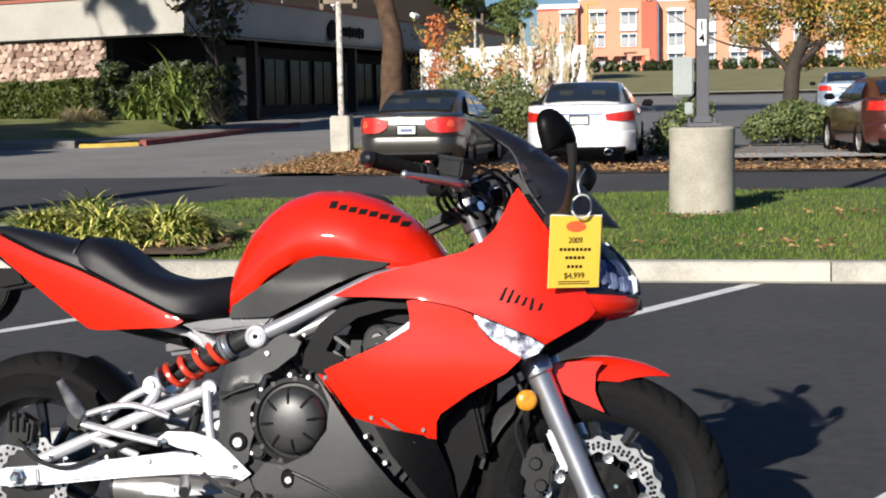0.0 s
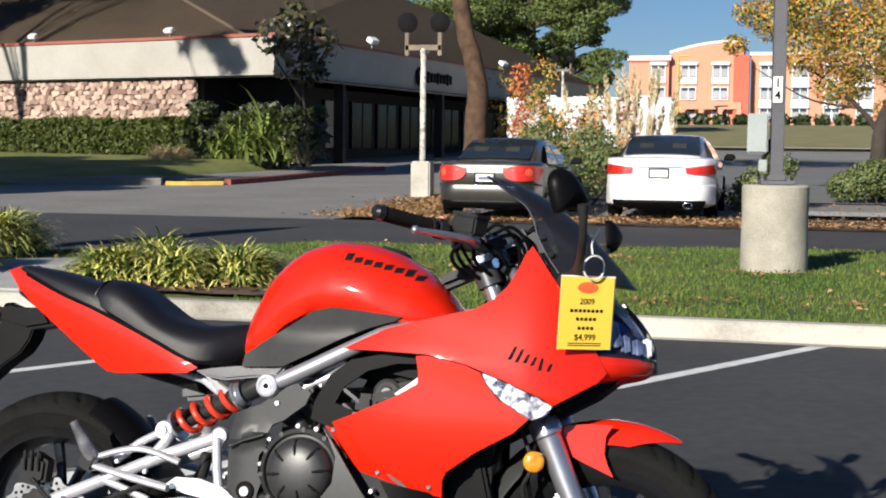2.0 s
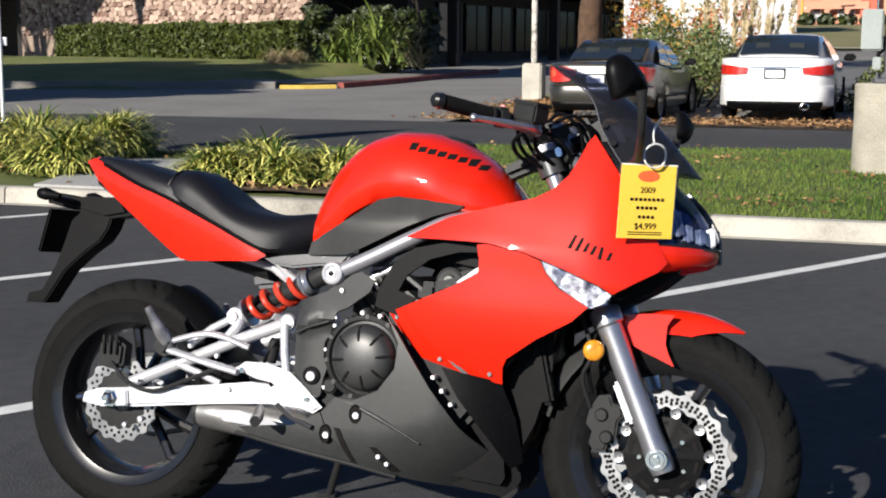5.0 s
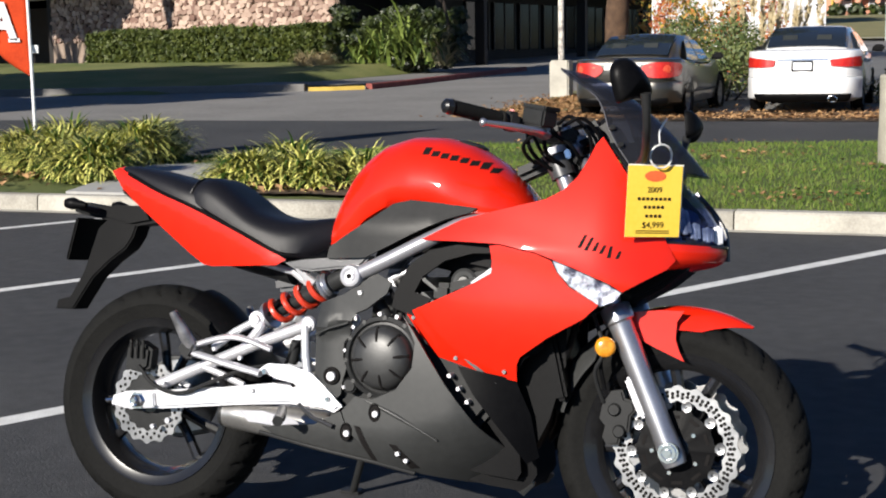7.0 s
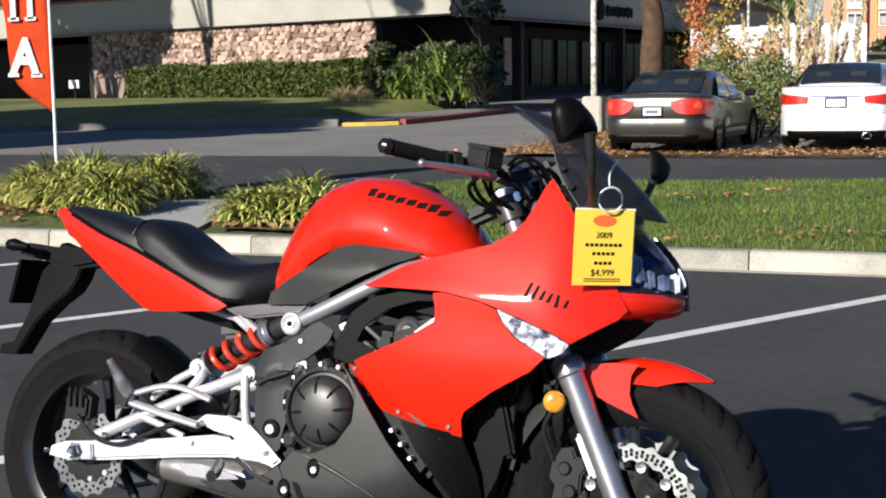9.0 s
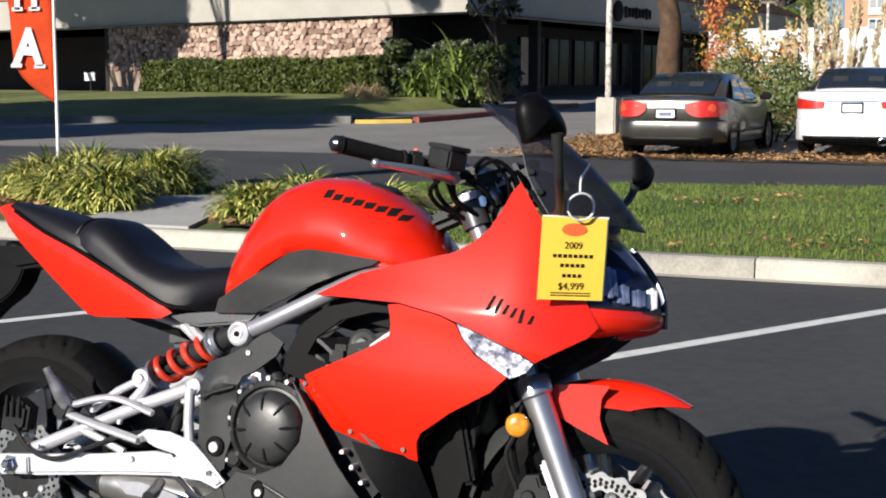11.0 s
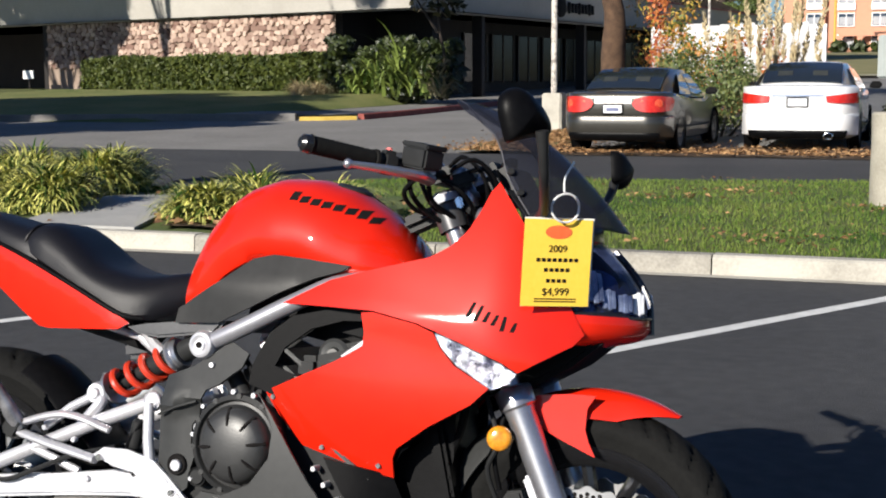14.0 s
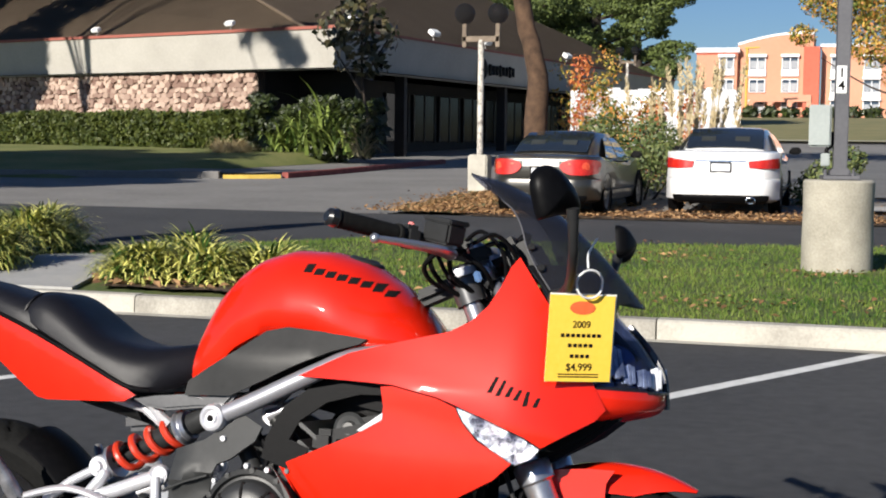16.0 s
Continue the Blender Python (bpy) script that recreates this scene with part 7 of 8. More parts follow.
# air duct frame cover
both("frame_cover", [(0.728, 0.600), (0.735, 0.640), (0.770, 0.705), (0.820, 0.742), (0.905, 0.760), (0.985, 0.764), (1.0, 0.74), (0.930, 0.738), (0.860, 0.718), (0.805, 0.678), (0.785, 0.640), (0.83, 0.625), (0.79, 0.580)], lambda x, z: 0.168, BLACK_PLASTIC, "black air duct cover", 0.012, 0.02)
bm = bmesh.new()
box(bm, 0.30, 0.24, 0.18, pose(0.93, 0, 0.77, 0, 10, 0), 0.03)
part("airbox", bm, BLACK_PLASTIC, bike)
bm = bmesh.new()
box(bm, 0.03, 0.25, 0.27, pose(1.115, 0, 0.53, 0, -14, 0), 0.008)
rad = part("radiator", bm, BLACK_PLASTIC, bike, "black radiator behind the fairing")
for k in range(9):
    bm = bmesh.new()
    box(bm, 0.004, 0.24, 0.004, pose(1.140 - 0.005 * k + 0.012, 0, 0.42 + 0.026 * k, 0, -14, 0))
    part("radiator_fin", bm, BLACK_PLASTIC, rad)
for s in (-1, 1):
    bm = bmesh.new()
    tube(bm, [(1.03, s * 0.05, 0.46), (1.09, s * 0.055, 0.40), (1.075, s * 0.055, 0.30), (0.98, s * 0.05, 0.235), (0.80, s * 0.03, 0.232), (0.62, 0, 0.245)], 0.019, 12, smooth=22)
    part("exhaust_header", bm, HEADER_STEEL, bike, "dark steel exhaust header pipe")

# added black panel: hides the hoses and gives the gap its darkness
both("dark_void_panel", [(1.035, 0.47), (1.09, 0.515), (1.150, 0.575), (1.150, 0.48), (1.115, 0.35), (1.075, 0.27), (1.05, 0.30)], lambda x, z: 0.105, BLACK_PLASTIC, "added black panel for the dark void behind the fairing", 0.005, 0.03)

# lower cowl and muffler
def cowl_w(x, z):
    return 0.207 - 4.6 * max(0, 0.30 + 0.28 * max(0, x - 0.74) - z) ** 2 - 2.6 * max(0, x - 0.88) ** 2 - 0.8 * max(0, 0.60 - x) ** 2 - 0.25 * max(0, z - 0.42) ** 2


both("belly_cowl", [(0.765, 0.590), (0.80, 0.545), (0.842, 0.485), (0.885, 0.425), (0.960, 0.333), (1.045, 0.245), (1.080, 0.190), (1.06, 0.165), (0.96, 0.172), (0.80, 0.202), (0.715, 0.222), (0.640, 0.300), (0.622, 0.345), (0.655, 0.382), (0.70, 0.378), (0.76, 0.405), (0.80, 0.46), (0.805, 0.52), (0.785, 0.56)], cowl_w, COVER_GREY, "satin grey-black belly cowl", 0.006, 0.025)
both("rear_cowl", [(0.615, 0.343), (0.634, 0.300), (0.708, 0.224), (0.66, 0.232), (0.54, 0.252), (0.42, 0.268), (0.385, 0.285), (0.46, 0.296), (0.545, 0.305)], lambda x, z: cowl_w(x, z) - 0.008, COVER_GREY, "satin black rear cowl wing", 0.006, 0.02)
for s in (-1, 1):
    bm = bmesh.new()
    tube(bm, [(0.385, s * 0.172, 0.272), (0.54, s * 0.190, 0.249), (0.70, s * 0.178, 0.224), (0.80, s * 0.160, 0.203)], 0.005, 8, smooth=16)
    part("cowl_lip", bm, SATIN, bike)
    for out in ([(0.657, 0.312), (0.672, 0.310), (0.712, 0.228), (0.698, 0.232), (0.676, 0.270)], [(0.748, 0.274), (0.766, 0.272), (0.812, 0.217), (0.790, 0.214)]):
        bm = bmesh.new()
        panel(bm, out, lambda a, b: cowl_w(a, b) + 0.0015, 0.003, 0.02, s)
        part("drain_slot", bm, BLACKPAINT, bike)
    for x, z in ((0.768, 0.252), (0.785, 0.235)):
        bm = bmesh.new()
        lathe(bm, [(0, 0.006), (0.005, 0.006), (0.007, 0.0), (0, -0.002)], rot_to((x, s * (cowl_w(x, z) + 0.002), z), (0, s, 0)), 10)
        part("slot_bolt", bm, SILVER, bike)
both("inner_cowl", [(0.905, 0.470), (1.04, 0.445), (1.075, 0.36), (1.095, 0.26), (1.07, 0.245), (1.03, 0.300), (0.945, 0.405)], lambda x, z: 0.178 - 2.2 * max(0, x - 0.92) ** 2, BLACK_PLASTIC, "black inner cowl", 0.006, 0.025)
for x, z in ((0.709, 0.347), (0.636, 0.295)):
    bm = bmesh.new()
    lathe(bm, [(0, 0.001), (0.015, 0.001), (0.018, 0.004), (0.020, 0.0), (0.020, -0.01)], rot_to((x, -0.207, z), (0, -1, -0.05)) @ Matrix.Diagonal((0.8, 1.15, 1, 1)), 20)
    part("cowl_fastener", bm, BLACKPAINT, bike)
    screw(x + 0.003, -0.210, z - 0.003, 0.0085, (0, -1, 0), SILVER)
bm = bmesh.new()
tube(bm, [(0.672, -0.2035, 0.378), (0.76, -0.2045, 0.345), (0.87, -0.2035, 0.292)], (0.003, 0.007, 0.002), 10, smooth=12)
part("cowl_crease", bm, COVER_GREY, bike)
bm = bmesh.new()
tube(bm, [(0.245, -0.085, 0.300), (0.30, -0.085, 0.298), (0.42, -0.08, 0.290), (0.58, -0.05, 0.275), (0.72, 0, 0.26)], (0.036, 0.042, 0.046, 0.044, 0.040), 22, smooth=16)
muf = part("muffler", bm, MUFFLER, bike, "short silver underslung muffler")
bm = bmesh.new()
lathe(bm, [(0.026, 0.0), (0.034, 0.006), (0.036, -0.01), (0.024, -0.04), (0.0, -0.04)], rot_to((0.240, -0.085, 0.300), (-1, 0, 0.03)), 22)
part("outlet", bm, SATIN, muf)
bm = bmesh.new()
panel(bm, [(0.31, 0.318), (0.38, 0.322), (0.50, 0.300), (0.53, 0.288), (0.44, 0.286), (0.34, 0.292)], lambda x, z: 0.150, 0.004, 0.02)
part("muffler_shield", bm, FRAME_SILVER, muf, "bright muffler heat shield")
# added black block covers the pipes and stands in for shadow below
bm = bmesh.new()
prism(bm, [(0.60, 0.262), (0.74, 0.330), (0.98, 0.400), (1.07, 0.340), (1.085, 0.215), (1.06, 0.172), (0.96, 0.180), (0.80, 0.208), (0.70, 0.232)], -0.118, 0.118, 0.03)
part("belly_dark_fill", bm, BLACK_PLASTIC, bike, "added black block for the shadowed belly under the cowl")
# side stand on the far side
bm = bmesh.new()
tube(bm, [(0.56, 0.15, 0.24), (0.50, 0.22, 0.12), (0.44, 0.30, 0.0)], 0.011, 10)
stand = part("side_stand", bm, SATIN, bike, "black side stand")
bm = bmesh.new()
box(bm, 0.06, 0.045, 0.008, pose(0.435, 0.305, 0.052 - 0.045, -9 + 18, 0, 0), 0.003)
part("stand_foot", bm, SATIN, stand)
stand.matrix_basis = Matrix.Translation((0, 0, 0.05))

# ---- fairing ----
def fair(x, z):
    """Half-width of the upper fairing."""
    w = 0.214 - 0.50 * max(0, z - 0.745) ** 1.45
    w -= 0.16 * (max(0, x - 1.22) / 0.28) ** 2
    w -= 0.45 * max(0, 1.09 - x) ** 2
    w -= 1.5 * max(0, 0.64 - z) ** 2
    w += 0.004 * math.exp(-((z - 0.768 + 0.24 * max(0, x - 1.0)) / 0.034) ** 2)      # crease along the parting line
    return w


both("upper_fairing", [(0.800, 0.766), (0.835, 0.783), (0.907, 0.817), (0.985, 0.838), (1.062, 0.857), (1.110, 0.869), (1.150, 0.892), (1.180, 0.923), (1.200, 0.963), (1.214, 1.000), (1.228, 1.020), (1.254, 0.985), (1.290, 0.935), (1.330, 0.885), (1.362, 0.835), (1.382, 0.790), (1.408, 0.738), (1.390, 0.716), (1.300, 0.662), (1.270, 0.680), (1.190, 0.712), (1.140, 0.730), (1.100, 0.744), (1.009, 0.762), (0.90, 0.765)], fair, RED, "glossy red upper fairing side", 0.005, 0.018)
both("side_fairing", [(0.764, 0.588), (0.85, 0.625), (0.935, 0.662), (0.990, 0.694), (0.992, 0.720), (0.985, 0.757), (1.009, 0.7595), (1.100, 0.7415), (1.136, 0.727), (1.150, 0.700), (1.180, 0.668), (1.248, 0.630), (1.215, 0.598), (1.13, 0.550), (1.060, 0.500), (1.050, 0.480), (1.046, 0.440), (1.0, 0.447), (0.92, 0.467), (0.848, 0.486), (0.80, 0.540)], fair, RED, "glossy red side fairing", 0.005, 0.018)
for x, z in ((0.785, 0.578), (0.895, 0.487), (1.018, 0.462)):
    for s in (-1, 1):
        screw(x, s * (fair(x, z) + 0.001), z, 0.0055, (0, s, 0))
# flush indicators
both("front_indicator", [(1.139, 0.7275), (1.190, 0.709), (1.270, 0.677), (1.298, 0.660), (1.288, 0.644), (1.255, 0.628), (1.185, 0.669), (1.154, 0.699)], lambda x, z: fair(x, z) + 0.001, mat("clear_faceted_lens", (0.06, 0.06, 0.11), (0.92, 0.92, 1.0), 42, 0.12, metal=0.6, bump=0.8, bscale=75, coat=1.0, stops=(0.42, 0.56)), "clear flush front indicator lens", 0.012, 0.010)
# strokes where the model name stands
for k, (dx, h, sl) in enumerate(((0.0, 0.030, 0.012), (0.016, 0.030, 0.012), (0.034, 0.020, 0.008), (0.050, 0.020, 0.008), (0.068, 0.028, 0.004), (0.086, 0.018, 0.006))):
    x, z = 1.200 + dx, 0.774 - 0.33 * dx
    for s in (-1, 1):
        bm = bmesh.new()
        panel(bm, [(x - 0.0045, z - h / 2), (x + 0.0045, z - h / 2), (x + 0.0045 + sl, z + h / 2), (x + sl - 0.002, z + h / 2)], lambda a, b: fair(a, b) + 0.0006, 0.002, 0.008, s)
        part("stroke", bm, BLACKPAINT, bike)


# nose: lamp glass, chin and screen base, swept round the front
def nose_rows(rows, name, material, label, thick=0.005):
    """rows: (z, x at the cheek, half-width there, x on the centre line, z on the centre line)."""
    curves = []
    for z, xe, we, xc, zc in rows:
        c = [Vector((xe, -we, z)), Vector((xe + (xc - xe) * 0.42, -we * 0.80, z + (zc - z) * 0.3)), Vector((xe + (xc - xe) * 0.80, -we * 0.45, z + (zc - z) * 0.7)), Vector((xc, 0, zc))]
        curves.append(c + [Vector((v.x, -v.y, v.z)) for v in c[:-1]][::-1])
    bm = bmesh.new()
    patch(bm, curves, 30, 12, thick)
    return part(name, bm, material, bike, label)


head = nose_rows([(0.775, 1.380, 0.152, 1.496, 0.772), (0.82, 1.366, 0.154, 1.482, 0.815), (0.87, 1.336, 0.158, 1.448, 0.868), (0.915, 1.306, 0.157, 1.402, 0.915)], "headlamp", HEADGLASS, "dark glossy twin headlamp glass")
nose_rows([(0.782, 1.376, 0.112, 1.476, 0.779), (0.815, 1.358, 0.124, 1.462, 0.812), (0.850, 1.336, 0.130, 1.436, 0.850), (0.872, 1.318, 0.128, 1.405, 0.872)], "lamp_reflector", REFLECTOR, "bright faceted lamp reflector").parent = head
nose_rows([(0.9165, 1.306, 0.151, 1.400, 0.9165), (0.94, 1.290, 0.150, 1.398, 0.945), (0.975, 1.268, 0.143, 1.372, 0.985), (1.005, 1.244, 0.136, 1.325, 1.015)], "screen_base", GLOSSBLACK, "glossy black panel below the screen")
nose_rows([(0.776, 1.372, 0.159, 1.4990, 0.772), (0.757, 1.384, 0.153, 1.500, 0.748), (0.738, 1.384, 0.148, 1.482, 0.728), (0.720, 1.35, 0.150, 1.425, 0.712)], "chin", RED, "red chin below the headlamp")
bm = bmesh.new()
tube(bm, [(1.408, -0.119, 0.768), (1.448, -0.095, 0.771), (1.485, -0.048, 0.772), (1.501, 0, 0.772), (1.485, 0.048, 0.772), (1.448, 0.095, 0.771), (1.408, 0.119, 0.768)], 0.004, 6, smooth=26)
tube(bm, [(1.500, 0.02, 0.74), (1.493, 0.025, 0.80), (1.465, 0.03, 0.85), (1.418, 0.04, 0.90)], 0.007, 6, smooth=14)
part("headlamp_trim", bm, GLOSSBLACK, head)
for s in (-1, 1):
    bm = bmesh.new()
    lathe(bm, [(0.0, -0.02), (0.02, -0.014), (0.032, 0.0), (0.034, 0.004)], rot_to((1.418, s * 0.070, 0.825), (0.8, s * 0.35, 0.35)), 20)
    part("lamp_bowl", bm, CHROME, head)
    for x, y, z, w, h, lean, material in ((1.487, 0.046, 0.800, 0.022, 0.044, 0.10, LAMP_WHITE), (1.468, 0.078, 0.800, 0.030, 0.036, 0.20, LAMP_SILVER), (1.443, 0.104, 0.806, 0.026, 0.040, 0.25, LAMP_SILVER), (1.418, 0.123, 0.828, 0.034, 0.066, 0.45, LAMP_SILVER)):
        bm = bmesh.new()
        n = Vector((0.62, s * 0.78, lean)).normalized()
        u = Vector((-n.y, n.x, 0)).normalized()
        m = Matrix.Translation((x, s * y, z)) @ Matrix((u, n.cross(u), n)).transposed().to_4x4()
        for k in range(3):
            box(bm, w * 0.34, h * (1 - 0.14 * abs(k - 1)), 0.008, m @ pose((k - 1) * w * 0.33, 0, -0.001 * abs(k - 1), 0, 8 * (k - 1), 0), 0.0015)
        part("lamp_facet", bm, material, head)
for s in (-1, 1):
    screw(1.312, s * 0.079, 0.562, 0.007, (0, s, 0), name="mudguard_bolt")
# chin underside and inner nose
bm = bmesh.new()
prism(bm, [(1.20, 0.606), (1.28, 0.622), (1.37, 0.672), (1.43, 0.722), (1.44, 0.735), (1.38, 0.76), (1.20, 0.72)], -0.095, 0.095, 0.01)
part("chin_duct", bm, BLACK_PLASTIC, bike, "black air duct under the chin")
bm = bmesh.new()
tube(bm, [(1.10, 0, 0.80), (1.24, 0, 0.80), (1.36, 0, 0.80), (1.44, 0, 0.79)], (0.10, 0.13, 0.11, 0.05), 18, smooth=10)
part("nose_core", bm, BLACK_PLASTIC, bike)
both("fairing_edge", [(1.05, 0.478), (1.062, 0.498), (1.13, 0.547), (1.215, 0.595), (1.25, 0.630), (1.30, 0.658), (1.38, 0.712), (1.40, 0.735), (1.38, 0.745), (1.25, 0.665), (1.12, 0.58)], lambda x, z: fair(x, z) - 0.014, BLACK_PLASTIC, thick=0.006, step=0.03)

# screen
rows = [(1.292, 0.146, 0.958, 1.455, 0.936), (1.262, 0.143, 1.000, 1.400, 1.000), (1.240, 0.140, 1.040, 1.335, 1.066), (1.226, 0.134, 1.080, 1.255, 1.130), (1.205, 0.118, 1.112, 1.165, 1.178), (1.175, 0.095, 1.135, 1.085, 1.198)]
curves = []
for xe, we, z, xc, zc in rows:
    c = [Vector((xe, -we, z)), Vector((xe + (xc - xe) * 0.45, -we * 0.82, z + (zc - z) * 0.42)), Vector((xe + (xc - xe) * 0.85, -we * 0.42, z + (zc - z) * 0.85)), Vector((xc, 0, zc))]
    curves.append(c + [Vector((v.x, -v.y, v.z)) for v in c[:-1]][::-1])
bm = bmesh.new()
patch(bm, curves, 28, 16, 0.003)
screen = part("windscreen", bm, SCREEN, bike, "smoked clear windscreen")
bm = bmesh.new()
edge = [c[0] for c in curves] + [Vector((1.125, -0.05, 1.178)), curves[-1][3], Vector((1.125, 0.05, 1.178))] + [c[-1] for c in curves][::-1]
tube(bm, edge, 0.0016, 6, smooth=40)
part("screen_edge", bm, SCREEN_EDGE, screen)
for s in (-1, 1):
    for c in (curves[1], curves[2]):
        p = c[0] if s < 0 else c[-1]
        screw(p.x + 0.01, p.y * 1.02, p.z, 0.007, (0.5, s, 0.3), SATIN, "screen_screw", screen)
# instruments behind it
bm = bmesh.new()
box(bm, 0.05, 0.20, 0.10, pose(1.215, 0, 1.02, 0, -32, 0), 0.02)
dash = part("instrument_pod", bm, SATIN, bike, "black instrument pod")
bm = bmesh.new()
lathe(bm, [(0.0, 0.004), (0.042, 0.004), (0.048, 0.008), (0.050, 0.0)], rot_to((1.188, 0, 1.036), (-0.85, 0, 0.53)), 30)
part("dial", bm, GLOSSBLACK, dash)

# handlebar
for s in (-1, 1):
    bm = bmesh.new()
    tube(bm, [(1.085, s * 0.0, 1.035), (1.085, s * 0.08, 1.036), (1.075, s * 0.15, 1.040), (1.045, s * 0.22, 1.046), (0.940, s * 0.358, 1.061)], 0.0112, 12, smooth=20)
    bar = part("handlebar", bm, SATIN, bike, "black tubular handlebar")
    g0, g1 = Vector((1.018, s * 0.256, 1.047)), Vector((0.933, s * 0.368, 1.063))
    bm = bmesh.new()
    gd = rot_to(g0, g1 - g0)
    Lg = (g1 - g0).length
    lathe(bm, [(0.0115, 0), (0.0205, 0.0), (0.0205, 0.005)] + [(0.0165 + 0.0012 * (i % 2), 0.007 + (Lg - 0.014) * i / 24) for i in range(25)] + [(0.018, Lg - 0.004), (0.019, Lg), (0.0, Lg)], gd, 16)
    part("grip", bm, RUBBER, bar, "ribbed black rubber grip")
    bm = bmesh.new()
    lathe(bm, [(0.0, Lg + 0.020), (0.010, Lg + 0.020), (0.0165, Lg + 0.014), (0.0175, Lg), (0.0, Lg)], gd, 16)
    part("bar_end", bm, GLOSSBLACK, bar)
    bm = bmesh.new()
    box(bm, 0.040, 0.045, 0.042, rot_to(g0.lerp(g1, -0.18), g1 - g0) @ pose(0, 0, 0), 0.010)
    sw = part("switch_housing", bm, SATIN, bar, "black switch housing")
    bm = bmesh.new()
    box(bm, 0.012, 0.008, 0.010, Matrix.Translation(g0.lerp(g1, -0.2) + Vector((0, 0, 0.024))), 0.002)
    part("switch", bm, LAMP_RED if s < 0 else SATIN, sw)
    bm = bmesh.new()
    l0, l1 = Vector((1.105, s * 0.200, 1.016)), Vector((1.010, s * 0.364, 1.029))
    tube(bm, [l0, l0.lerp(l1, 0.3) + Vector((0.022, 0, 0)), l0.lerp(l1, 0.7) + Vector((0.018, 0, 0)), l1], (0.012, 0.0105, 0.008, 0.006), 10, smooth=14, flat=1.4)
    bmesh.ops.create_uvsphere(bm, u_segments=10, v_segments=8, radius=0.0095, matrix=Matrix.Translation(l1))
    part("lever", bm, FORK_ALU, bar, "bright brake lever" if s < 0 else "bright clutch lever")
    bm = bmesh.new()
    box(bm, 0.055, 0.03, 0.028, pose(1.095, s * 0.195, 1.042, 0, 0, -s * 35), 0.008)
    part("lever_perch", bm, FORK_ALU if s < 0 else SATIN, bar)
bm = bmesh.new()
box(bm, 0.068, 0.052, 0.042, pose(1.096, -0.215, 1.056, 0, 10, -25), 0.005)
resv = part("brake_reservoir", bm, SATIN, bike, "black brake fluid reservoir")
bm = bmesh.new()
box(bm, 0.073, 0.057, 0.010, pose(1.0998, -0.215, 1.078, 0, 10, -25), 0.003)
part("reservoir_lid", bm, SATIN, resv)
for k, path_ in enumerate(([(1.10, -0.19, 1.015), (1.105, -0.17, 0.975), (1.14, -0.11, 0.94), (1.18, -0.06, 0.87)], [(1.06, -0.19, 1.035), (1.065, -0.175, 0.985), (1.10, -0.13, 0.945), (1.16, -0.07, 0.93)], [(1.06, 0.19, 1.045), (1.07, 0.16, 0.98), (1.13, 0.08, 0.95), (1.18, 0.05, 0.90)], [(1.12, 0.20, 1.03), (1.18, 0.17, 1.02), (1.20, 0.11, 0.95), (1.16, 0.04, 0.90)], [(1.10, -0.02, 1.04), (1.17, -0.05, 1.05), (1.20, -0.08, 0.98), (1.16, -0.07, 0.88)])):
    bm = bmesh.new()
    tube(bm, path_, 0.0052, 8, smooth=22)
    part("cable", bm, BLACK_PLASTIC, bike)
bm = bmesh.new()
box(bm, 0.07, 0.16, 0.03, pose(1.085, 0, 1.038, 0, -15, 0), 0.010)
part("bar_clamp", bm, SATIN, bike)
for s in (-1, 1):
    bm = bmesh.new()
    lathe(bm, [(0, 0.006), (0.006, 0.006), (0.008, 0.0), (0.008, -0.01)], pose(1.075, s * 0.06, 1.055, 0, -15, 0), 10)
    part("clamp_bolt", bm, CHROME, bike)
bm = bmesh.new()
lathe(bm, [(0.0, 0.02), (0.022, 0.02), (0.026, 0.01), (0.026, -0.03)], pose(1.135, 0.03, 1.01, 0, -25, 0), 20)
part("ignition_lock", bm, SILVER, bike)

# bright fittings of the steering head
for s in (-1, 1):
    for z, h_, r_ in ((0.985, 0.016, 0.0285), (0.962, 0.010, 0.0270)):
        c = Vector((1.404, s * 0.10, 0.30)) + top_d * ((z - 0.30) / top_d.z)
        bm = bmesh.new()
        lathe(bm, [(0.020, -h_ / 2), (r_, -h_ / 2), (r_ + 0.0015, 0), (r_, h_ / 2), (0.020, h_ / 2)], rot_to(c, top_d), 24, True)
        part("clamp_ring", bm, SILVER, bike, "polished fork clamp ring")
    c = Vector((1.404, s * 0.10, 0.30)) + top_d * (0.668 / top_d.z)
    bm = bmesh.new()
    box(bm, 0.016, 0.014, 0.022, rot_to(c + Vector((0.030, s * 0.012, 0.012)), top_d), 0.003)
    part("clamp_bolt", bm, CHROME, bike)
    a, b = Vector((1.148, s * 0.062, 0.985)), Vector((1.112, s * 0.062, 1.046))
    bm = bmesh.new()
    lathe(bm, [(0.0, 0.0), (0.019, 0.0), (0.0195, 0.012), (0.017, 0.016), (0.0165, 0.050), (0.0185, 0.054), (0.0185, 0.066), (0.013, 0.072), (0.0, 0.072)], rot_to(a, b - a), 20)
    part("bar_riser", bm, FORK_ALU, bike, "dull chrome handlebar riser")
for x, y, z, a in ((1.156, 0.015, 1.032, -25), (1.168, 0.010, 1.004, -25), (1.172, -0.055, 0.972, 10), (1.135, -0.095, 0.955, -20)):
    bm = bmesh.new()
    box(bm, 0.014, 0.020, 0.022, pose(x, y, z, 0, a, 15), 0.003)
    part("cable_clip", bm, SILVER, bike)
bm = bmesh.new()
tube(bm, [(1.078, -0.195, 1.020), (1.050, -0.185, 0.992), (1.056, -0.150, 0.965), (1.078, -0.120, 0.956), (1.110, -0.100, 0.962)], 0.0050, 8, smooth=20)
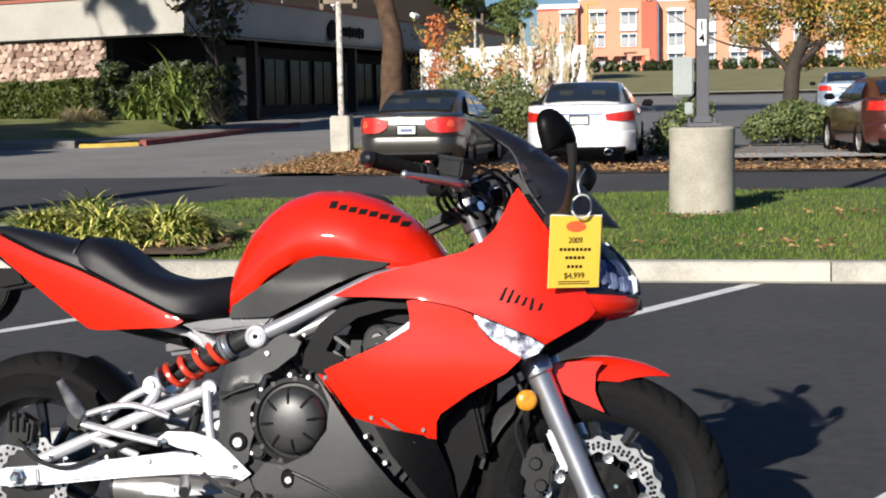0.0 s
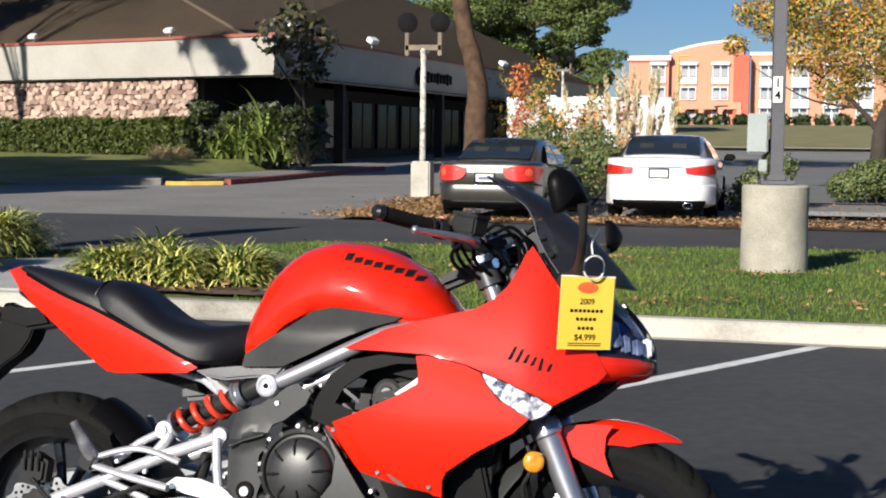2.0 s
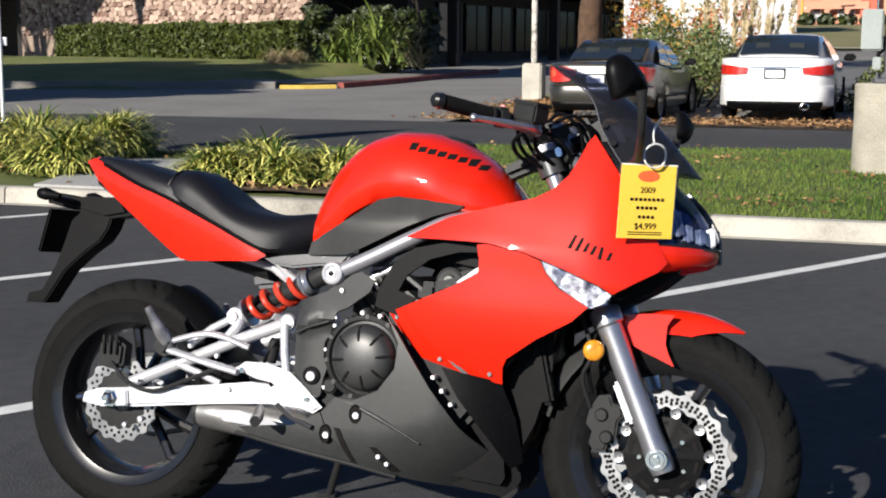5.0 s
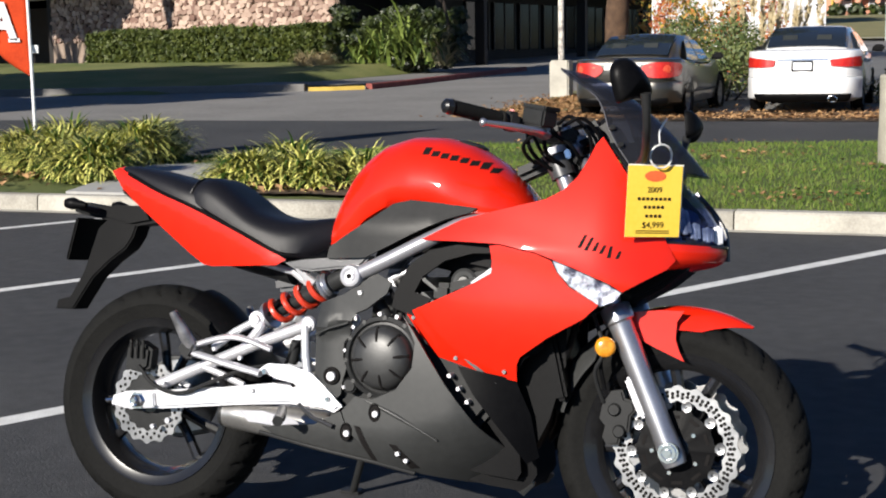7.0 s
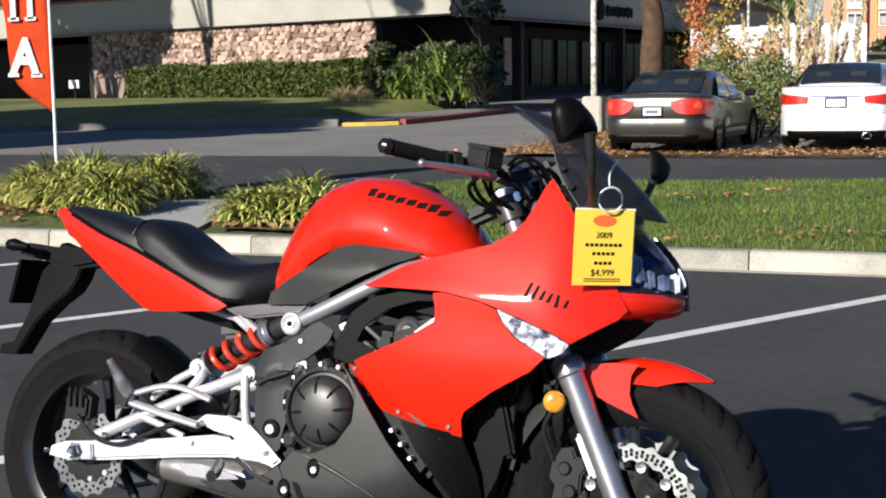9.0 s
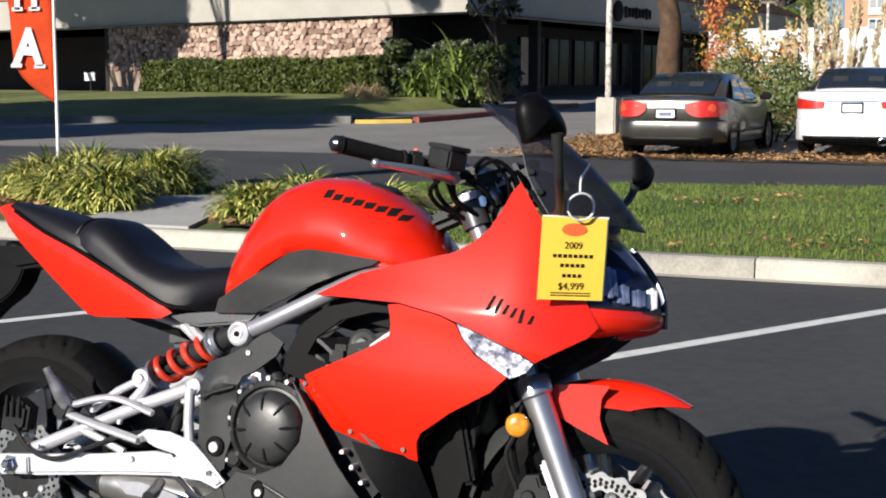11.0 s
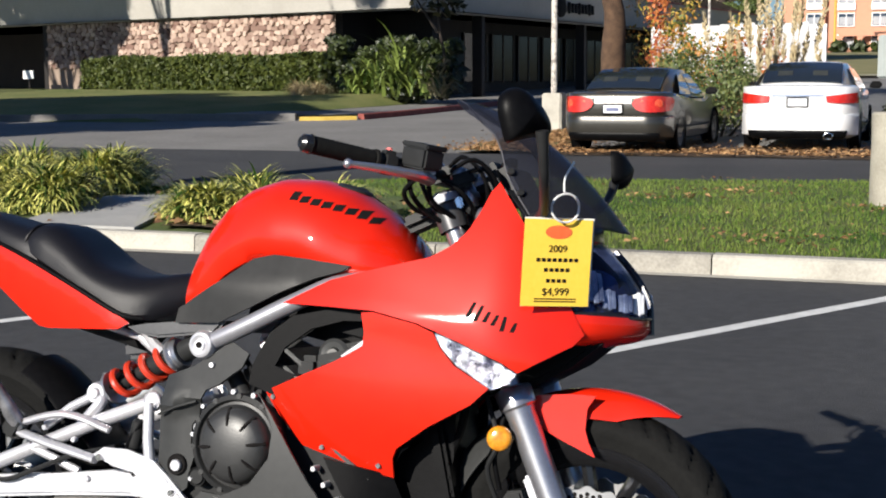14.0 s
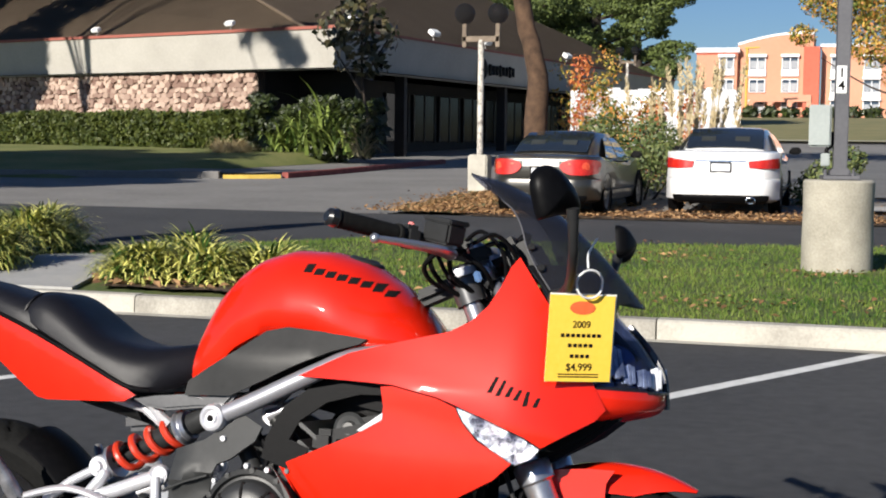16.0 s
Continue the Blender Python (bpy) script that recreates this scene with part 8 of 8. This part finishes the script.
part("clutch_cable", bm, BLACK_PLASTIC, bike)

# mirrors
for s in (-1, 1):
    bm = bmesh.new()
    if s < 0:
        stem = [(1.305, -0.155, 0.940), (1.345, -0.235, 0.962), (1.366, -0.315, 1.005), (1.371, -0.347, 1.050), (1.371, -0.362, 1.092)]
    else:
        stem = [(1.300, 0.150, 0.955), (1.320, 0.22, 0.985), (1.332, 0.29, 1.015), (1.334, 0.335, 1.040), (1.334, 0.355, 1.062)]
    tube(bm, stem, (0.013, 0.0100, 0.0088, 0.0092, 0.012), 10, smooth=18)
    bmesh.ops.create_uvsphere(bm, u_segments=12, v_segments=8, radius=0.02, matrix=pose(1.31, s * 0.16, 0.942))
    mir = part("mirror_stalk", bm, SATIN, bike, "black mirror stalk")
    bm = bmesh.new()
    rings = []
    if s < 0:
        m, hy, hz = pose(1.345, -0.368, 1.122, 14, -6, -34), 0.051, 0.048
        out = [(-0.96, -0.70), (-0.99, -0.2), (-0.97, 0.35), (-0.78, 0.78), (-0.35, 1.0), (0.08, 0.93), (0.55, 0.45), (0.92, -0.15), (1.02, -0.75), (0.80, -0.95), (0.2, -0.88), (-0.5, -0.90), (-0.88, -0.90)]
    else:
        m, hy, hz = pose(1.350, 0.368, 1.092, -8, -6, 4), 0.056, 0.040
        out = [(-1.0, 0.2), (-0.95, 0.75), (-0.55, 0.98), (0.1, 0.95), (0.62, 0.85), (0.85, 0.35), (1.0, -0.35), (0.92, -0.70), (0.45, -0.90), (-0.2, -0.82), (-0.85, -0.88), (-1.0, -0.5)]
    shape = spline([(a, b, 0) for a, b in out], 36, True)
    for f in np.linspace(0, 1, 9):
        k = max(0.10, 1 - f ** 2.8 * 0.9)
        rings.append([m @ Vector((-0.018 + 0.042 * f, v.x * hy * k, v.y * hz * k)) for v in shape])
    loft(bm, rings)
    part("mirror_housing", bm, BLACK_PLASTIC, mir, "black mirror housing")
    bm = bmesh.new()
    verts = [bm.verts.new(m @ Vector((-0.0185, v.x * hy * 0.9, v.y * hz * 0.88))) for v in shape]
    bm.faces.new(verts)
    part("mirror_glass", bm, MIRROR_GLASS, mir)

# ---- price tag hanging from the mirror ----
bl, br = Vector((1.308, -0.107, 0.814)), Vector((1.414, -0.028, 0.806))
ux = (br - bl).normalized()
uz = Vector((0, 0, 1)) - ux * ux.z
uz.normalize()
uy = uz.cross(ux)
TM = Matrix.Translation((bl + br) / 2) @ Matrix((ux, uy, uz)).transposed().to_4x4()
tag = thing("price_tag", "yellow printed price card hanging from the mirror", "price tag", TM)
TW, TH = (br - bl).length, 0.160
bm = bmesh.new()
box(bm, TW, 0.0016, TH, pose(0, 0, TH / 2), 0.0)
part("card", bm, TAG_YELLOW, tag)
bm = bmesh.new()
box(bm, TW + 0.003, 0.001, TH + 0.004, pose(0.0022, 0.0022, TH / 2 + 0.001), 0.0)
part("plastic_sleeve", bm, WHITE_CORD, tag, "clear plastic sleeve edge")
bm = bmesh.new()
lathe(bm, [(0, 0), (1, 0)], pose(0, -0.0016, TH * 0.855, 90) @ Matrix.Diagonal((0.026, 0.0125, 1, 1)), 30)
part("logo", bm, TAG_RED, tag, "red oval printed mark")
lettering("year", "2009", 0.0185, BLACKPAINT, tag, pose(0, -0.0018, TH * 0.66, 90), 0.0002)
lettering("price", "$4,999", 0.0195, BLACKPAINT, tag, pose(0, -0.0018, TH * 0.165, 90), 0.0002)
for z, widths in ((0.535, (0.09,) * 8), (0.42, (0.09,) * 5), (0.295, (0.09,) * 4)):
    n = len(widths)
    for k in range(n):
        bm = bmesh.new()
        box(bm, TW * 0.054, 0.0004, 0.0066, pose((k - (n - 1) / 2) * TW * 0.080, -0.0016, TH * z))
        part("bar", bm, BLACKPAINT, tag)
for z in (0.085, 0.055):
    bm = bmesh.new()
    box(bm, TW * 0.62, 0.0004, 0.002, pose(0, -0.0016, TH * z))
    part("bar", bm, BLACKPAINT, tag)
bm = bmesh.new()
tube(bm, [(0.006 + 0.029 * math.cos(a), -0.004 - 0.012 * math.sin(a * 0.5), TH + 0.022 + 0.026 * math.sin(a)) for a in np.linspace(0, 2 * math.pi, 30, endpoint=False)], 0.0022, 6, closed=True)
part("tie_loop", bm, WHITE_CORD, tag, "white cord loop")
bm = bmesh.new()
tube(bm, [(0.006, 0.0, TH + 0.05), (0.014, 0.02, TH + 0.075), (0.030, 0.02, TH + 0.105)], 0.002, 6, smooth=8)
part("tie_tail", bm, WHITE_CORD, tag)

# ---- small fittings on the motorcycle ----
for path_, rad_, nm in (
        ([(0.40, -0.12, 0.60), (0.36, -0.10, 0.56), (0.30, -0.06, 0.50), (0.26, -0.04, 0.44)], 0.006, "breather_hose"),
        ([(0.50, -0.15, 0.52), (0.46, -0.15, 0.48), (0.44, -0.155, 0.43), (0.47, -0.16, 0.39)], 0.005, "brake_line"),
        ([(0.70, -0.15, 0.66), (0.73, -0.155, 0.62), (0.735, -0.16, 0.585), (0.72, -0.17, 0.565)], 0.006, "coolant_pipe"),
        ([(1.14, -0.10, 0.70), (1.17, -0.11, 0.62), (1.16, -0.10, 0.54), (1.12, -0.09, 0.45)], 0.009, "radiator_hose"),
        ([(1.22, -0.07, 0.66), (1.25, -0.10, 0.60), (1.235, -0.11, 0.50), (1.245, -0.10, 0.43)], 0.005, "speed_sensor_lead")):
    bm = bmesh.new()
    tube(bm, path_, rad_, 8, smooth=18)
    part(nm, bm, BLACK_PLASTIC, bike)
bm = bmesh.new()
lathe(bm, [(0, 0.0), (0.013, 0.0), (0.015, 0.01), (0.015, 0.055), (0.010, 0.06), (0, 0.06)], rot_to((0.452, -0.140, 0.445), (0.2, 0, 1)), 14)
part("rear_master_cylinder", bm, SATIN, bike, "black rear brake master cylinder")
for x, y, z, r_ in ((0.235, -0.150, 0.470, 0.006), (0.31, -0.150, 0.450, 0.006), (0.345, -0.145, 0.370, 0.007), (0.41, -0.150, 0.305, 0.006), (0.09, -0.150, 0.372, 0.005), (0.10, -0.140, 0.275, 0.008), (0.05, -0.13, 0.255, 0.007), (0.705, -0.184, 0.583, 0.006), (0.748, -0.180, 0.578, 0.006), (0.634, -0.178, 0.548, 0.005), (0.614, -0.178, 0.490, 0.005), (0.614, -0.178, 0.400, 0.005)):
    screw(x, y, z, r_, (0, -1, 0), SILVER, "bolt")
for k in range(3):
    bm = bmesh.new()
    lathe(bm, [(0, 0.008), (0.005, 0.008), (0.006, 0.0), (0.006, -0.02)], rot_to((0.885 + 0.022 * k, -0.172 + 0.004 * k, 0.445 - 0.030 * k), (0, -1, 0)), 10)
    part("header_nut", bm, SILVER, bike)
for s in (-1, 1):
    bm = bmesh.new()
    tube(bm, [(1.10, s * 0.055, 1.00), (1.13, s * 0.085, 0.99), (1.165, s * 0.10, 0.965)], 0.012, 8)
    part("fork_bracket", bm, SATIN, bike)
    bm = bmesh.new()
    box(bm, 0.05, 0.035, 0.05, pose(1.17, s * 0.06, 0.955, 0, -20, 0), 0.012)
    part("relay_box", bm, SATIN, bike)
bm = bmesh.new()
box(bm, 0.05, 0.05, 0.03, pose(1.128, -0.075, 1.026, 0, -20, 20), 0.008)
part("cable_guide", bm, SATIN, bike)
for x, y, z, a in ((1.105, -0.045, 0.985, -20), (1.150, -0.080, 0.990, 15), (1.182, -0.105, 0.955, -35), (1.205, -0.100, 0.915, 10)):
    bm = bmesh.new()
    lathe(bm, [(0, 0.016), (0.008, 0.016), (0.012, 0.010), (0.014, 0.0), (0.011, -0.018), (0, -0.018)], pose(x, y, z, a, -25, 0), 12)
    part("bar_fitting", bm, FORK_ALU, bike)
for path_ in ([(1.05, -0.10, 1.02), (1.09, -0.13, 0.97), (1.14, -0.11, 0.94), (1.15, -0.08, 0.89)], [(1.12, -0.16, 1.02), (1.16, -0.14, 0.99), (1.17, -0.10, 0.94), (1.13, -0.09, 0.90)], [(1.09, -0.06, 1.05), (1.14, -0.10, 1.07), (1.19, -0.11, 1.02), (1.19, -0.09, 0.93)], [(1.14, -0.17, 1.04), (1.18, -0.15, 1.06), (1.215, -0.12, 1.02), (1.21, -0.10, 0.95)]):
    bm = bmesh.new()
    tube(bm, path_, 0.0045, 7, smooth=20)
    part("control_cable", bm, BLACK_PLASTIC, bike)
